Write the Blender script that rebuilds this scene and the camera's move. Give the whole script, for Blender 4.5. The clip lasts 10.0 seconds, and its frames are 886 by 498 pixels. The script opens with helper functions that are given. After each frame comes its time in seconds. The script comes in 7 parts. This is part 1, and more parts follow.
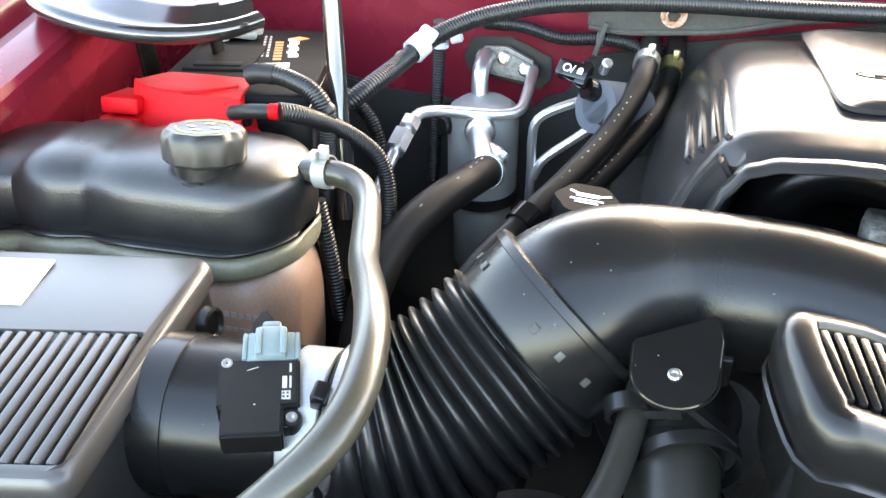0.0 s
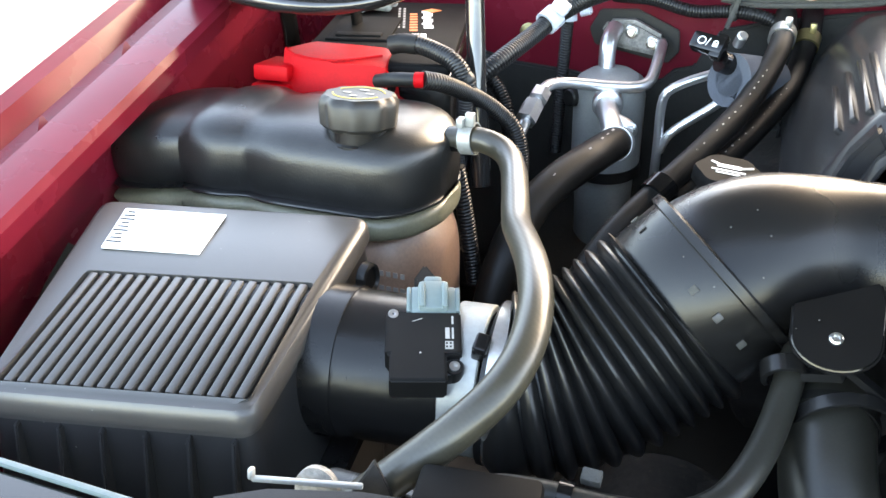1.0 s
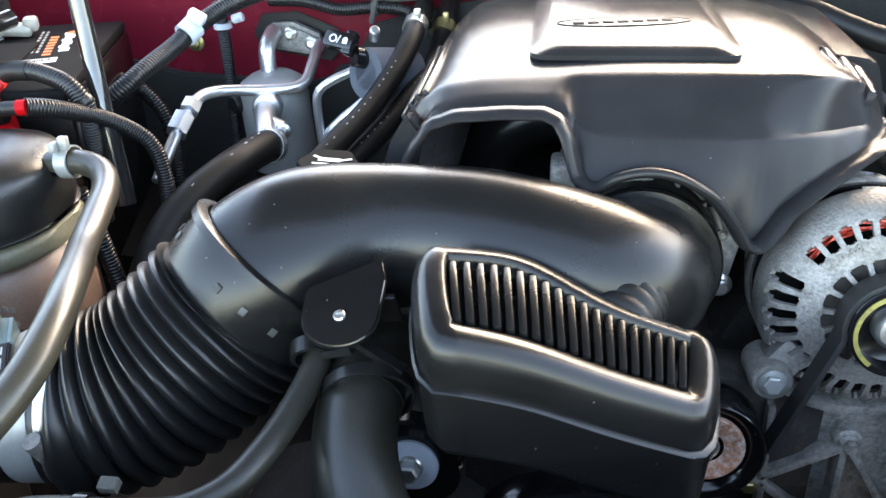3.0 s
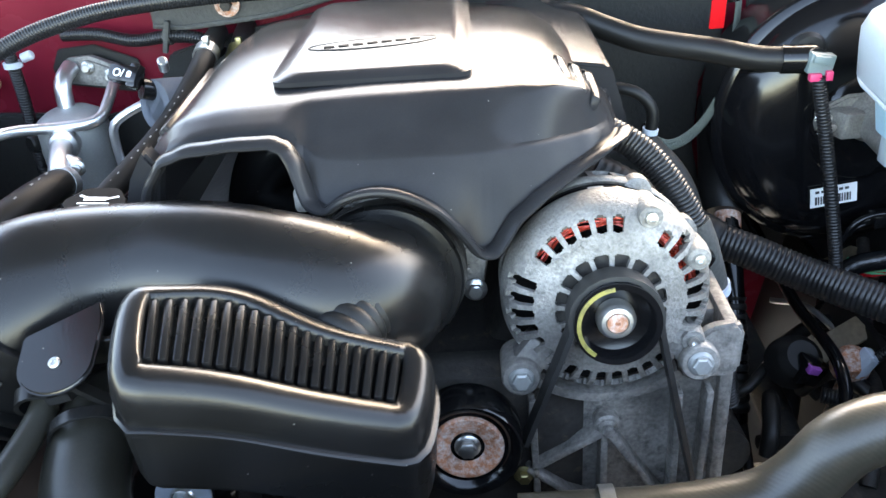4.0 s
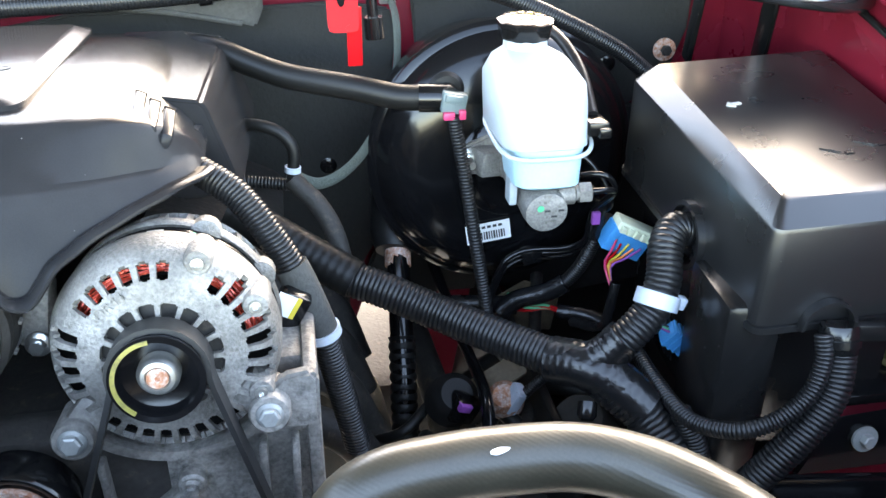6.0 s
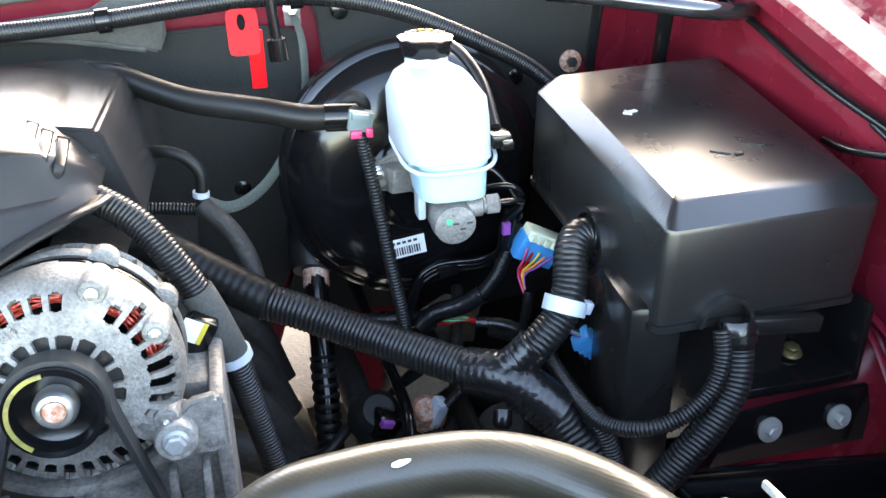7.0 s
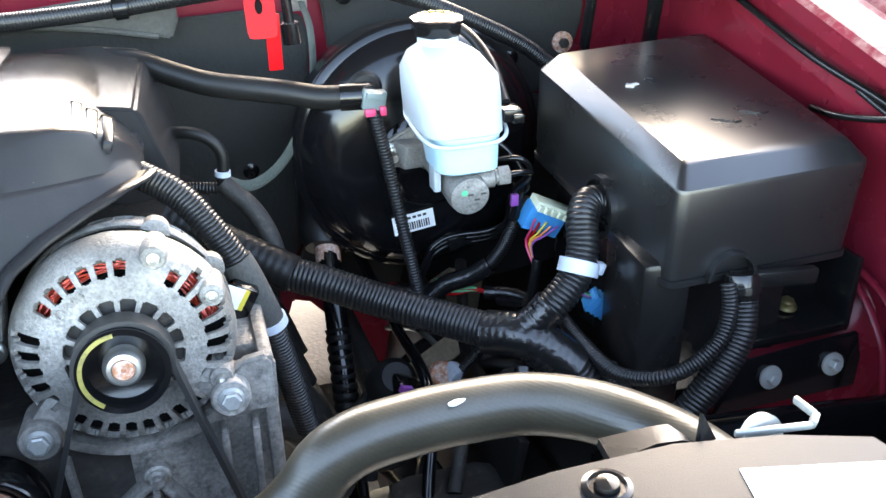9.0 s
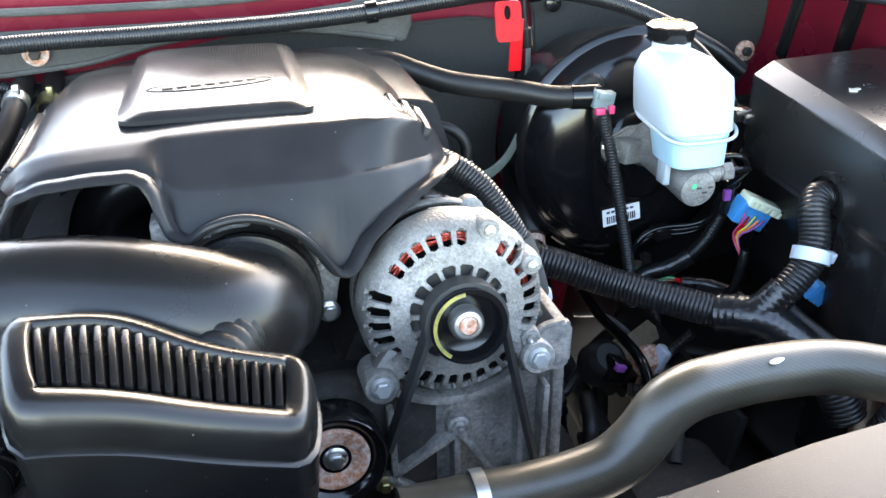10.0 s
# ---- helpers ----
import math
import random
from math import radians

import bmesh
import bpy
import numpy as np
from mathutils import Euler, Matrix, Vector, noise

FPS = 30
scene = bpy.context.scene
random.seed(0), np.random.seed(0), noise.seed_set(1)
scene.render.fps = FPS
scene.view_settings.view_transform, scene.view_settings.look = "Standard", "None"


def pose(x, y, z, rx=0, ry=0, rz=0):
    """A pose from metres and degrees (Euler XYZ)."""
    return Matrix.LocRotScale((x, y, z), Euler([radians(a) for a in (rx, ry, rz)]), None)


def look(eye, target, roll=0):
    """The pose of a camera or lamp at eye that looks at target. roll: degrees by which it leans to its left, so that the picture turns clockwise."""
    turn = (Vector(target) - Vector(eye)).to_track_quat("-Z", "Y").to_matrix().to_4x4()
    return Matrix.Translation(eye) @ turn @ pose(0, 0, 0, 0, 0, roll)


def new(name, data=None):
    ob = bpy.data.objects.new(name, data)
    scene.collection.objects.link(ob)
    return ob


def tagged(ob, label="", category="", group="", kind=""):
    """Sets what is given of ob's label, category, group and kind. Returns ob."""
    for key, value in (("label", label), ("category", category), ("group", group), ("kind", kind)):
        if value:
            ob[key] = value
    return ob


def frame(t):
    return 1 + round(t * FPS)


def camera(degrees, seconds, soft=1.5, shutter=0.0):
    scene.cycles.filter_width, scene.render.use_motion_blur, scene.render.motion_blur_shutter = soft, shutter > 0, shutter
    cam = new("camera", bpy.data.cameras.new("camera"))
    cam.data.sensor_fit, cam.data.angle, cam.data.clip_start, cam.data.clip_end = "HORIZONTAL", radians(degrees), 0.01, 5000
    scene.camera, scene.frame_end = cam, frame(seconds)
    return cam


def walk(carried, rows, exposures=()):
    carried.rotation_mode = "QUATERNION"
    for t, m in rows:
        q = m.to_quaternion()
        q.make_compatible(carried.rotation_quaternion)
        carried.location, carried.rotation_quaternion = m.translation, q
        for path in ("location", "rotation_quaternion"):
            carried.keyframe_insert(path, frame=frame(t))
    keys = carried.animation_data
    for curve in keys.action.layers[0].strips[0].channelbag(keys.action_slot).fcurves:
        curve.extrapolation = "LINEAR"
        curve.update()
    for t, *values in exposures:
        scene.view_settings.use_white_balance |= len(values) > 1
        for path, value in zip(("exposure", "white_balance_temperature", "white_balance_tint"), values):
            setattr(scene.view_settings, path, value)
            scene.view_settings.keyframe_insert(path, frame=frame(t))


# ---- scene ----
cam = camera(54.3, 10.0)
PATH = [
    (0, (0.054, 0.031, 1.489), (-0.384, 1.76, 0.583), 1.2),
    (0.5, (0.028, 0.005, 1.488), (-0.523, 1.689, 0.559), 0.3),
    (1, (0.017, -0.009, 1.49), (-0.6, 1.638, 0.537), -0.1),
    (1.2, (0.017, -0.01, 1.487), (-0.615, 1.624, 0.522), -0.3),
    (1.5, (0.029, -0.009, 1.486), (-0.61, 1.617, 0.514), -0.7),
    (2, (0.075, -0.007, 1.485), (-0.488, 1.652, 0.52), -1.8),
    (2.5, (0.151, 0.015, 1.483), (-0.238, 1.725, 0.52), -2.1),
    (2.7, (0.176, 0.018, 1.489), (-0.155, 1.741, 0.528), -2.0),
    (3.8, (0.311, 0.02, 1.514), (0.191, 1.762, 0.539), -4.1),
    (4, (0.34, 0.018, 1.515), (0.267, 1.767, 0.546), -4.3),
    (4.5, (0.417, 0.018, 1.509), (0.447, 1.778, 0.558), -2.7),
    (5, (0.477, 0.033, 1.491), (0.575, 1.796, 0.551), -0.1),
    (5.5, (0.515, 0.043, 1.492), (0.706, 1.8, 0.556), 0.3),
    (6, (0.545, 0.038, 1.499), (0.854, 1.791, 0.587), 0.3),
    (6.2, (0.553, 0.037, 1.498), (0.896, 1.788, 0.595), 0.2),
    (7.3, (0.579, 0.018, 1.504), (1.051, 1.755, 0.633), -1.1),
    (7.5, (0.582, 0.012, 1.507), (1.075, 1.745, 0.638), -1.4),
    (8, (0.601, -0.01, 1.501), (1.135, 1.711, 0.632), -1.8),
    (8.2, (0.602, -0.011, 1.496), (1.147, 1.703, 0.621), -1.7),
    (8.5, (0.579, -0.006, 1.493), (1.125, 1.702, 0.607), -1.2),
    (9, (0.508, -0.01, 1.499), (1.029, 1.703, 0.608), -1.0),
    (9.5, (0.389, -0.022, 1.513), (0.882, 1.706, 0.634), -1.1),
    (10, (0.279, -0.037, 1.514), (0.708, 1.712, 0.646), -0.8),
]
walk(cam, [(t, look(eye, target, roll)) for t, eye, target, roll in PATH], exposures=[(0.0, 4.66, 9000.0), (0.5, 4.36, 9000.0), (1.5, 4.25, 9000.0), (2.5, 4.1, 8500.0), (4.5, 4.44, 8200.0), (8.0, 4.58, 8200.0), (10.0, 4.42, 8000.0)])

# ---- light ----
SUN_ELEV, SUN_AZ = 30.0, 24.0      # degrees; azimuth clockwise from the back of the bay
world = bpy.data.worlds.new("sky")
scene.world = world
world.use_nodes = True
wn = world.node_tree.nodes
sky = wn.new("ShaderNodeTexSky")
sky.sky_type = "NISHITA"
sky.sun_disc = False
sky.sun_elevation = radians(SUN_ELEV)
sky.sun_rotation = radians(SUN_AZ)
sky.air_density, sky.dust_density, sky.ozone_density = 0.8, 1.0, 0.6
wn["Background"].inputs["Strength"].default_value = 0.15
world.node_tree.links.new(sky.outputs["Color"], wn["Background"].inputs["Color"])
sun = new("sun", bpy.data.lights.new("sun", "SUN"))
sun.data.energy, sun.data.angle, sun.data.color = 0.27, radians(74.0), (1.0, 0.86, 0.66)
ce = math.cos(radians(SUN_ELEV))
sun.matrix_world = look((0, 0, 5), Vector((0, 0, 5)) - Vector((math.sin(radians(SUN_AZ)) * ce, math.cos(radians(SUN_AZ)) * ce, math.sin(radians(SUN_ELEV)))))


# ---- materials ----
def mat(name, color, rough=0.5, metal=0.0, bump=0.0, weave=0.0, fine=350.0, var=0.2, coarse=14.0, coat=0.0, rvar=0.12, second=None, amount=0.5, spec=0.5, sss=0.0, trans=0.0, specks=0.0):
    m = bpy.data.materials.new(name)
    m.use_nodes = True
    nt = m.node_tree
    n, ln = nt.nodes, nt.links
    p = n["Principled BSDF"]
    p.inputs["Metallic"].default_value = metal
    p.inputs["Coat Weight"].default_value = coat
    p.inputs["Coat Roughness"].default_value = 0.08
    p.inputs["Specular IOR Level"].default_value = spec
    if sss:
        p.inputs["Subsurface Weight"].default_value = sss
        p.inputs["Subsurface Radius"].default_value = (0.02, 0.02, 0.02)
    p.inputs["Transmission Weight"].default_value = trans
    tc = n.new("ShaderNodeTexCoord")
    big = n.new("ShaderNodeTexNoise")
    big.inputs["Scale"].default_value, big.inputs["Detail"].default_value = coarse, 5.0
    small = n.new("ShaderNodeTexNoise")
    small.inputs["Scale"].default_value, small.inputs["Detail"].default_value = fine, 3.0
    for t in (big, small):
        ln.new(tc.outputs["Object"], t.inputs["Vector"])
    ramp = n.new("ShaderNodeValToRGB")
    ramp.color_ramp.elements[0].position, ramp.color_ramp.elements[1].position = 0.3, 0.7
    c = Vector(color)
    lo, hi = c * (1 - var), c * (1 + var)
    ramp.color_ramp.elements[0].color = (*lo, 1)
    ramp.color_ramp.elements[1].color = (*hi, 1)
    ln.new(big.outputs["Fac"], ramp.inputs["Fac"])
    out = ramp.outputs["Color"]
    if second is not None:
        mask = n.new("ShaderNodeValToRGB")
        mask.color_ramp.elements[0].position, mask.color_ramp.elements[1].position = 1 - amount - 0.12, 1 - amount + 0.12
        worn = n.new("ShaderNodeTexNoise")
        worn.inputs["Scale"].default_value, worn.inputs["Detail"].default_value, worn.inputs["Roughness"].default_value = coarse * 4, 8.0, 0.7
        ln.new(tc.outputs["Object"], worn.inputs["Vector"])
        ln.new(worn.outputs["Fac"], mask.inputs["Fac"])
        mix = n.new("ShaderNodeMix")
        mix.data_type = "RGBA"
        ln.new(mask.outputs["Color"], mix.inputs[0])
        ln.new(out, mix.inputs[6])
        mix.inputs[7].default_value = (*second, 1)
        out = mix.outputs[2]
    if specks:
        vo = n.new("ShaderNodeTexVoronoi")
        vo.inputs["Scale"].default_value = 70.0
        ln.new(tc.outputs["Object"], vo.inputs["Vector"])
        dust = n.new("ShaderNodeMapRange")
        dust.inputs["From Min"].default_value, dust.inputs["From Max"].default_value = 0.045, 0.02
        dust.inputs["To Max"].default_value = 0.5 * specks
        ln.new(vo.outputs["Distance"], dust.inputs["Value"])
        dm = n.new("ShaderNodeMix")
        dm.data_type = "RGBA"
        dm.inputs[7].default_value = (0.32, 0.3, 0.27, 1)
        ln.new(dust.outputs["Result"], dm.inputs[0])
        ln.new(out, dm.inputs[6])
        out = dm.outputs[2]
    grain = n.new("ShaderNodeMix")
    grain.data_type, grain.blend_type = "RGBA", "OVERLAY"
    grain.inputs[0].default_value = min(1.0, var)
    ln.new(out, grain.inputs[6])
    ln.new(small.outputs["Fac"], grain.inputs[7])
    ln.new(grain.outputs[2], p.inputs["Base Color"])
    mr = n.new("ShaderNodeMapRange")
    mr.inputs["To Min"].default_value, mr.inputs["To Max"].default_value = max(0.03, rough - rvar), min(1.0, rough + rvar)
    ln.new(big.outputs["Fac"], mr.inputs["Value"])
    ln.new(mr.outputs["Result"], p.inputs["Roughness"])
    if weave:
        wv = n.new("ShaderNodeTexWave")
        wv.bands_direction = "DIAGONAL"
        wv.inputs["Scale"].default_value, wv.inputs["Distortion"].default_value, wv.inputs["Detail"].default_value = weave, 1.5, 1.0
        ln.new(tc.outputs["Object"], wv.inputs["Vector"])
    if bump:
        b = n.new("ShaderNodeBump")
        b.inputs["Strength"].default_value, b.inputs["Distance"].default_value = bump, 0.001 if bump >= 0.8 else 0.0003
        ln.new(small.outputs["Fac"], b.inputs["Height"])
        if weave:
            ln.new(wv.outputs["Fac"], b.inputs["Height"])
        ln.new(b.outputs["Normal"], p.inputs["Normal"])
    return m


M = dict(
    cover=mat("grained_cover_plastic", (0.019, 0.019, 0.02), 0.15, bump=0.3, fine=1100, rvar=0.03, specks=1.0, spec=0.085),
    tankskin=mat("grained_tank_plastic", (0.013, 0.0128, 0.0125), 0.3, rvar=0.08, bump=0.7, fine=650, var=0.25, spec=0.45, coarse=30),
    bellows=mat("satin_black_rubber", (0.0085, 0.0085, 0.0085), 0.33, bump=0.2, fine=700, spec=0.38, rvar=0.06),
    khaki=mat("dusty_khaki_hose", (0.042, 0.037, 0.026), 0.34, bump=0.16, weave=130.0, fine=500, var=0.3, spec=0.6),
    plastic=mat("black_plastic", (0.0075, 0.0074, 0.0074), 0.26, rvar=0.07, spec=0.29, bump=0.25, fine=900, specks=0.6),
    gloss=mat("glossy_black_plastic", (0.005, 0.005, 0.0052), 0.17, spec=0.4, bump=0.08, fine=500, specks=0.5),
    grain=mat("grained_grey_plastic", (0.022, 0.022, 0.0224), 0.3, bump=0.3, fine=1100, rvar=0.05, specks=1.0, spec=0.14),
    fuse=mat("fuse_box_plastic", (0.0095, 0.0095, 0.0098), 0.28, rvar=0.03, bump=0.15, specks=0.5, spec=0.6, fine=900, var=0.06),
    lid=mat("airbox_plastic", (0.043, 0.0405, 0.038), 0.33, rvar=0.05, bump=0.2, var=0.1, specks=0.8, spec=0.6, fine=900),
    rubber=mat("black_rubber", (0.0085, 0.0083, 0.0079), 0.45, bump=0.3, fine=700, spec=0.25),
    sooty=mat("dusty_dark_hose", (0.017, 0.0165, 0.0135), 0.38, bump=0.15, fine=500, var=0.3, spec=0.4),
    conduit=mat("conduit_plastic", (0.0085, 0.0085, 0.009), 0.36, bump=0.1, spec=0.4),
    olive=mat("weathered_rubber_hose", (0.032, 0.029, 0.021), 0.34, bump=0.08, weave=130.0, fine=500, var=0.3),
    paint=mat("maroon_paint", (0.125, 0.008, 0.017), 0.26, spec=0.2, fine=1500, var=0.12, bump=0.02),
    red=mat("red_plastic", (0.36, 0.003, 0.006), 0.5, bump=0.15, spec=0.1),
    redpaint=mat("red_paint", (0.4, 0.005, 0.008), 0.45, bump=0.1, spec=0.12),
    alu=mat("cast_aluminium", (0.2, 0.19, 0.174), 0.58, metal=0.35, bump=1.0, fine=420, var=0.55, second=(0.1, 0.095, 0.087), amount=0.42, coarse=22),
    dirty=mat("dirty_aluminium", (0.265, 0.248, 0.225), 0.6, metal=0.3, bump=1.0, fine=240, var=0.6, second=(0.1, 0.096, 0.09), amount=0.45),
    tubealu=mat("tube_aluminium", (0.62, 0.62, 0.62), 0.33, metal=0.9, bump=0.1, var=0.15),
    steel=mat("zinc_steel", (0.55, 0.55, 0.53), 0.32, metal=0.95, bump=0.1, var=0.2),
    rust=mat("rusty_steel", (0.4, 0.16, 0.08), 0.75, metal=0.1, bump=1.0, fine=300, coarse=45, var=0.4, second=(0.55, 0.48, 0.43), amount=0.45),
    copper=mat("copper_winding", (0.42, 0.04, 0.022), 0.3, metal=0.3, fine=600, var=0.4),
    belt=mat("belt_rubber", (0.015, 0.015, 0.015), 0.5, bump=0.3),
    blacksteel=mat("black_painted_steel", (0.004, 0.004, 0.0045), 0.14, rvar=0.05, coat=0.1, bump=0.03, spec=0.3),
    white=mat("milky_plastic", (0.31, 0.355, 0.38), 0.4, var=0.06, sss=0.4),
    tank=mat("translucent_tank_plastic", (0.26, 0.165, 0.12), 0.4, var=0.25, coarse=9, sss=0.15),
    tankband=mat("pale_tank_plastic", (0.15, 0.145, 0.1), 0.38, var=0.3, coarse=9, sss=0.15),
    label=mat("white_label", (0.8, 0.8, 0.78), 0.45, var=0.03),
    ink=mat("dark_print", (0.03, 0.03, 0.03), 0.5, var=0.05),
    pale=mat("pale_print", (0.3, 0.29, 0.27), 0.5, var=0.2),
    yellow=mat("yellow_print", (0.6, 0.45, 0.05), 0.5, var=0.1),
    wornyellow=mat("worn_yellow_paint", (0.3, 0.25, 0.06), 0.5, bump=0.2, var=0.3, second=(0.05, 0.045, 0.03), amount=0.45, coarse=20),
    orange=mat("orange_print", (0.75, 0.2, 0.05), 0.5, var=0.1),
    greyplug=mat("grey_green_connector", (0.12, 0.16, 0.16), 0.4, var=0.1),
    blue=mat("blue_connector", (0.02, 0.25, 0.55), 0.4, var=0.1),
    cream=mat("cream_connector", (0.65, 0.68, 0.5), 0.45, var=0.08),
    pink=mat("pink_lock", (0.55, 0.04, 0.12), 0.4, var=0.1),
    tie=mat("nylon_tie", (0.42, 0.47, 0.53), 0.4, var=0.08),
    felt=mat("grey_insulation", (0.047, 0.047, 0.043), 0.9, bump=1.0, fine=250, var=0.35),
    pad=mat("black_insulation", (0.0085, 0.009, 0.008), 0.85, bump=0.8, fine=200, var=0.35),
    bluefoam=mat("blue_grey_foam", (0.065, 0.074, 0.09), 0.85, bump=0.6, fine=400, var=0.15),
    capgrey=mat("faded_grey_plastic", (0.017, 0.0155, 0.0135), 0.42, bump=0.3, fine=800, var=0.2, spec=0.4),
    foam=mat("dark_foam", (0.03, 0.027, 0.02), 0.95, bump=1.0, fine=300, var=0.4),
    grime=mat("grimy_metal", (0.032, 0.029, 0.026), 0.7, metal=0.3, bump=1.0, fine=150, var=0.5, second=(0.14, 0.1, 0.07), amount=0.3),
    strap=mat("braided_strap", (0.05, 0.06, 0.05), 0.8, bump=1.0, fine=500, var=0.4),
    gold=mat("yellow_zinc", (0.32, 0.27, 0.13), 0.4, metal=0.9, var=0.2),
    tan=mat("dusty_tan_steel", (0.17, 0.13, 0.085), 0.6, bump=0.5, fine=200, var=0.4, metal=0.2),
    ground=mat("pale_concrete", (0.62, 0.58, 0.52), 0.9, bump=0.5, fine=60, var=0.12, coarse=1.5),
    chrome=mat("glossy_hinge_steel", (0.06, 0.06, 0.062), 0.12, metal=0.8, coat=0.5, var=0.3),
    zinc=mat("dull_zinc", (0.3, 0.31, 0.3), 0.45, metal=0.4, bump=0.2, var=0.15),
    fluid=mat("milky_blue_plastic", (0.32, 0.5, 0.58), 0.35, var=0.1, sss=0.4),
    dustrail=mat("dust_coated_maroon_paint", (0.15, 0.012, 0.022), 0.4, fine=1500, var=0.25, bump=0.1, second=(0.3, 0.17, 0.15), amount=0.45, coarse=14, spec=0.3),
    matte=mat("matte_black_plastic", (0.008, 0.008, 0.008), 0.6, bump=0.2, fine=900, spec=0.03),
    tape=mat("wrinkled_vinyl_tape", (0.0075, 0.0075, 0.008), 0.26, bump=1.0, fine=130, rvar=0.1),
    # dark lining of surfaces out of view: hood underside and low sky screen
    lining=mat("dark_unseen_lining", (0.03, 0.029, 0.027), 0.9, bump=0.5, fine=40, var=0.3, coarse=3),
    purple=mat("purple_tape", (0.25, 0.06, 0.3), 0.5, var=0.2),
    green=mat("green_wire", (0.05, 0.4, 0.2), 0.5, var=0.1),
)


# ---- mesh helpers ----
def mesh_of(name, bm, material, smooth=40.0):
    me = bpy.data.meshes.new(name)
    bmesh.ops.recalc_face_normals(bm, faces=bm.faces[:])
    bm.to_mesh(me)
    bm.free()
    for mt in (material if isinstance(material, (list, tuple)) else [material]):
        me.materials.append(mt)
    me.polygons.foreach_set("use_smooth", [True] * len(me.polygons))
    me.set_sharp_from_angle(angle=radians(smooth))
    return me


def thing(name, label, category, group="", base=(0, 0, 0), kind=""):
    e = new(name)
    e.location = base
    e.empty_display_size = 0.02
    return tagged(e, label, category, group, kind)


def part(name, bm, material, parent, label="", smooth=40.0):
    ob = new(name, mesh_of(name, bm, material, smooth))
    ob.parent = parent
    ob.matrix_parent_inverse = Matrix.Translation(-parent.location) if parent.parent is None else Matrix()
    return tagged(ob, label) if label else ob


def solo(name, bm, material, label, category, group="", kind="", smooth=40.0):
    return tagged(new(name, mesh_of(name, bm, material, smooth)), label, category, group, kind)


def frame_at(c, zdir, xhint=(1, 0, 0)):
    z = Vector(zdir).normalized()
    x = Vector(xhint)
    x = (x - z * x.dot(z))
    if x.length < 1e-4:
        x = z.orthogonal()
    x.normalize()
    y = z.cross(x)
    m = Matrix((x, y, z)).transposed().to_4x4()
    m.translation = c
    return m


def add(bm, other):
    me = bpy.data.meshes.new("tmp")
    other.to_mesh(me)
    other.free()
    bm.from_mesh(me)
    bpy.data.meshes.remove(me)
    return bm


def join(*bms):
    out = bmesh.new()
    for b in bms:
        add(out, b)
    return out


def box(sx, sy, sz, m=None, bevel=0.0, seg=2, taper=1.0):
    bm = bmesh.new()
    bmesh.ops.create_cube(bm, size=1.0)
    for v in bm.verts:
        k = taper if v.co.z > 0 else 1.0
        v.co = Vector((v.co.x * sx * k, v.co.y * sy * k, v.co.z * sz))
    if bevel:
        bmesh.ops.bevel(bm, geom=bm.edges[:], offset=bevel, segments=seg, affect="EDGES", profile=0.5)
    if m is not None:
        bm.transform(m)
    return bm


def bar(a, b, w, h, bevel=0.0, hint=(0, 0, 1)):
    """A straight bar from a to b, w wide across hint, h along hint."""
    a, b = Vector(a), Vector(b)
    d = b - a
    z = Vector(hint)
    x = d.normalized()
    z = (z - x * z.dot(x)).normalized()
    y = z.cross(x)
    m = Matrix((x, y, z)).transposed().to_4x4()
    m.translation = (a + b) / 2
    return box(d.length, w, h, m, bevel)


def skin(rings, cap=True, closed=True):
    bm = bmesh.new()
    vs = [[bm.verts.new(p) for p in r] for r in rings]
    n = len(rings[0])
    for i in range(len(vs) - 1):
        for j in range(n if closed else n - 1):
            k = (j + 1) % n
            try:
                bm.faces.new((vs[i][j], vs[i][k], vs[i + 1][k], vs[i + 1][j]))
            except ValueError:
                pass
    if cap and closed:
        bm.faces.new(list(reversed(vs[0])))
        bm.faces.new(vs[-1])
    return bm


def prism(outline, h, m=None, bevel=0.0, seg=2):
    """A flat outline in x, y, from z 0 to h."""
    bm = skin([[(x, y, 0) for x, y in outline], [(x, y, h) for x, y in outline]])
    if bevel:
        bmesh.ops.recalc_face_normals(bm, faces=bm.faces[:])
        bmesh.ops.bevel(bm, geom=[e for e in bm.edges if e.is_manifold and e.calc_face_angle(0) > 0.6], offset=bevel, segments=seg, affect="EDGES")
    if m is not None:
        bm.transform(m)
    return bm


def lathe(profile, m=None, seg=40, wave=None):
    """Profile of (radius, height) turned about z. wave(angle) scales the radius."""
    rings = []
    for r, z in profile:
        ring = []
        for i in range(seg):
            a = 2 * math.pi * i / seg
            k = wave(a) if wave else 1.0
            ring.append((max(r, 1e-5) * k * math.cos(a), max(r, 1e-5) * k * math.sin(a), z))
        rings.append(ring)
    bm = skin(rings, cap=True)
    bmesh.ops.remove_doubles(bm, verts=bm.verts[:], dist=1e-5)
    if m is not None:
        bm.transform(m)
    return bm


def curve(points, step=0.006):
    """Points along a smooth line through the given ones."""
    p = [Vector(q) for q in points]
    p = [p[0] * 2 - p[1]] + p + [p[-1] * 2 - p[-2]]
    out = []
    for i in range(1, len(p) - 2):
        a, b, c, d = p[i - 1:i + 3]
        n = max(2, int((c - b).length / step))
        for k in range(n):
            t = k / n
            out.append(0.5 * ((2 * b) + (c - a) * t + (2 * a - 5 * b + 4 * c - d) * t * t + (3 * b - a - 3 * c + d) * t ** 3))
    out.append(p[-2])
    return out


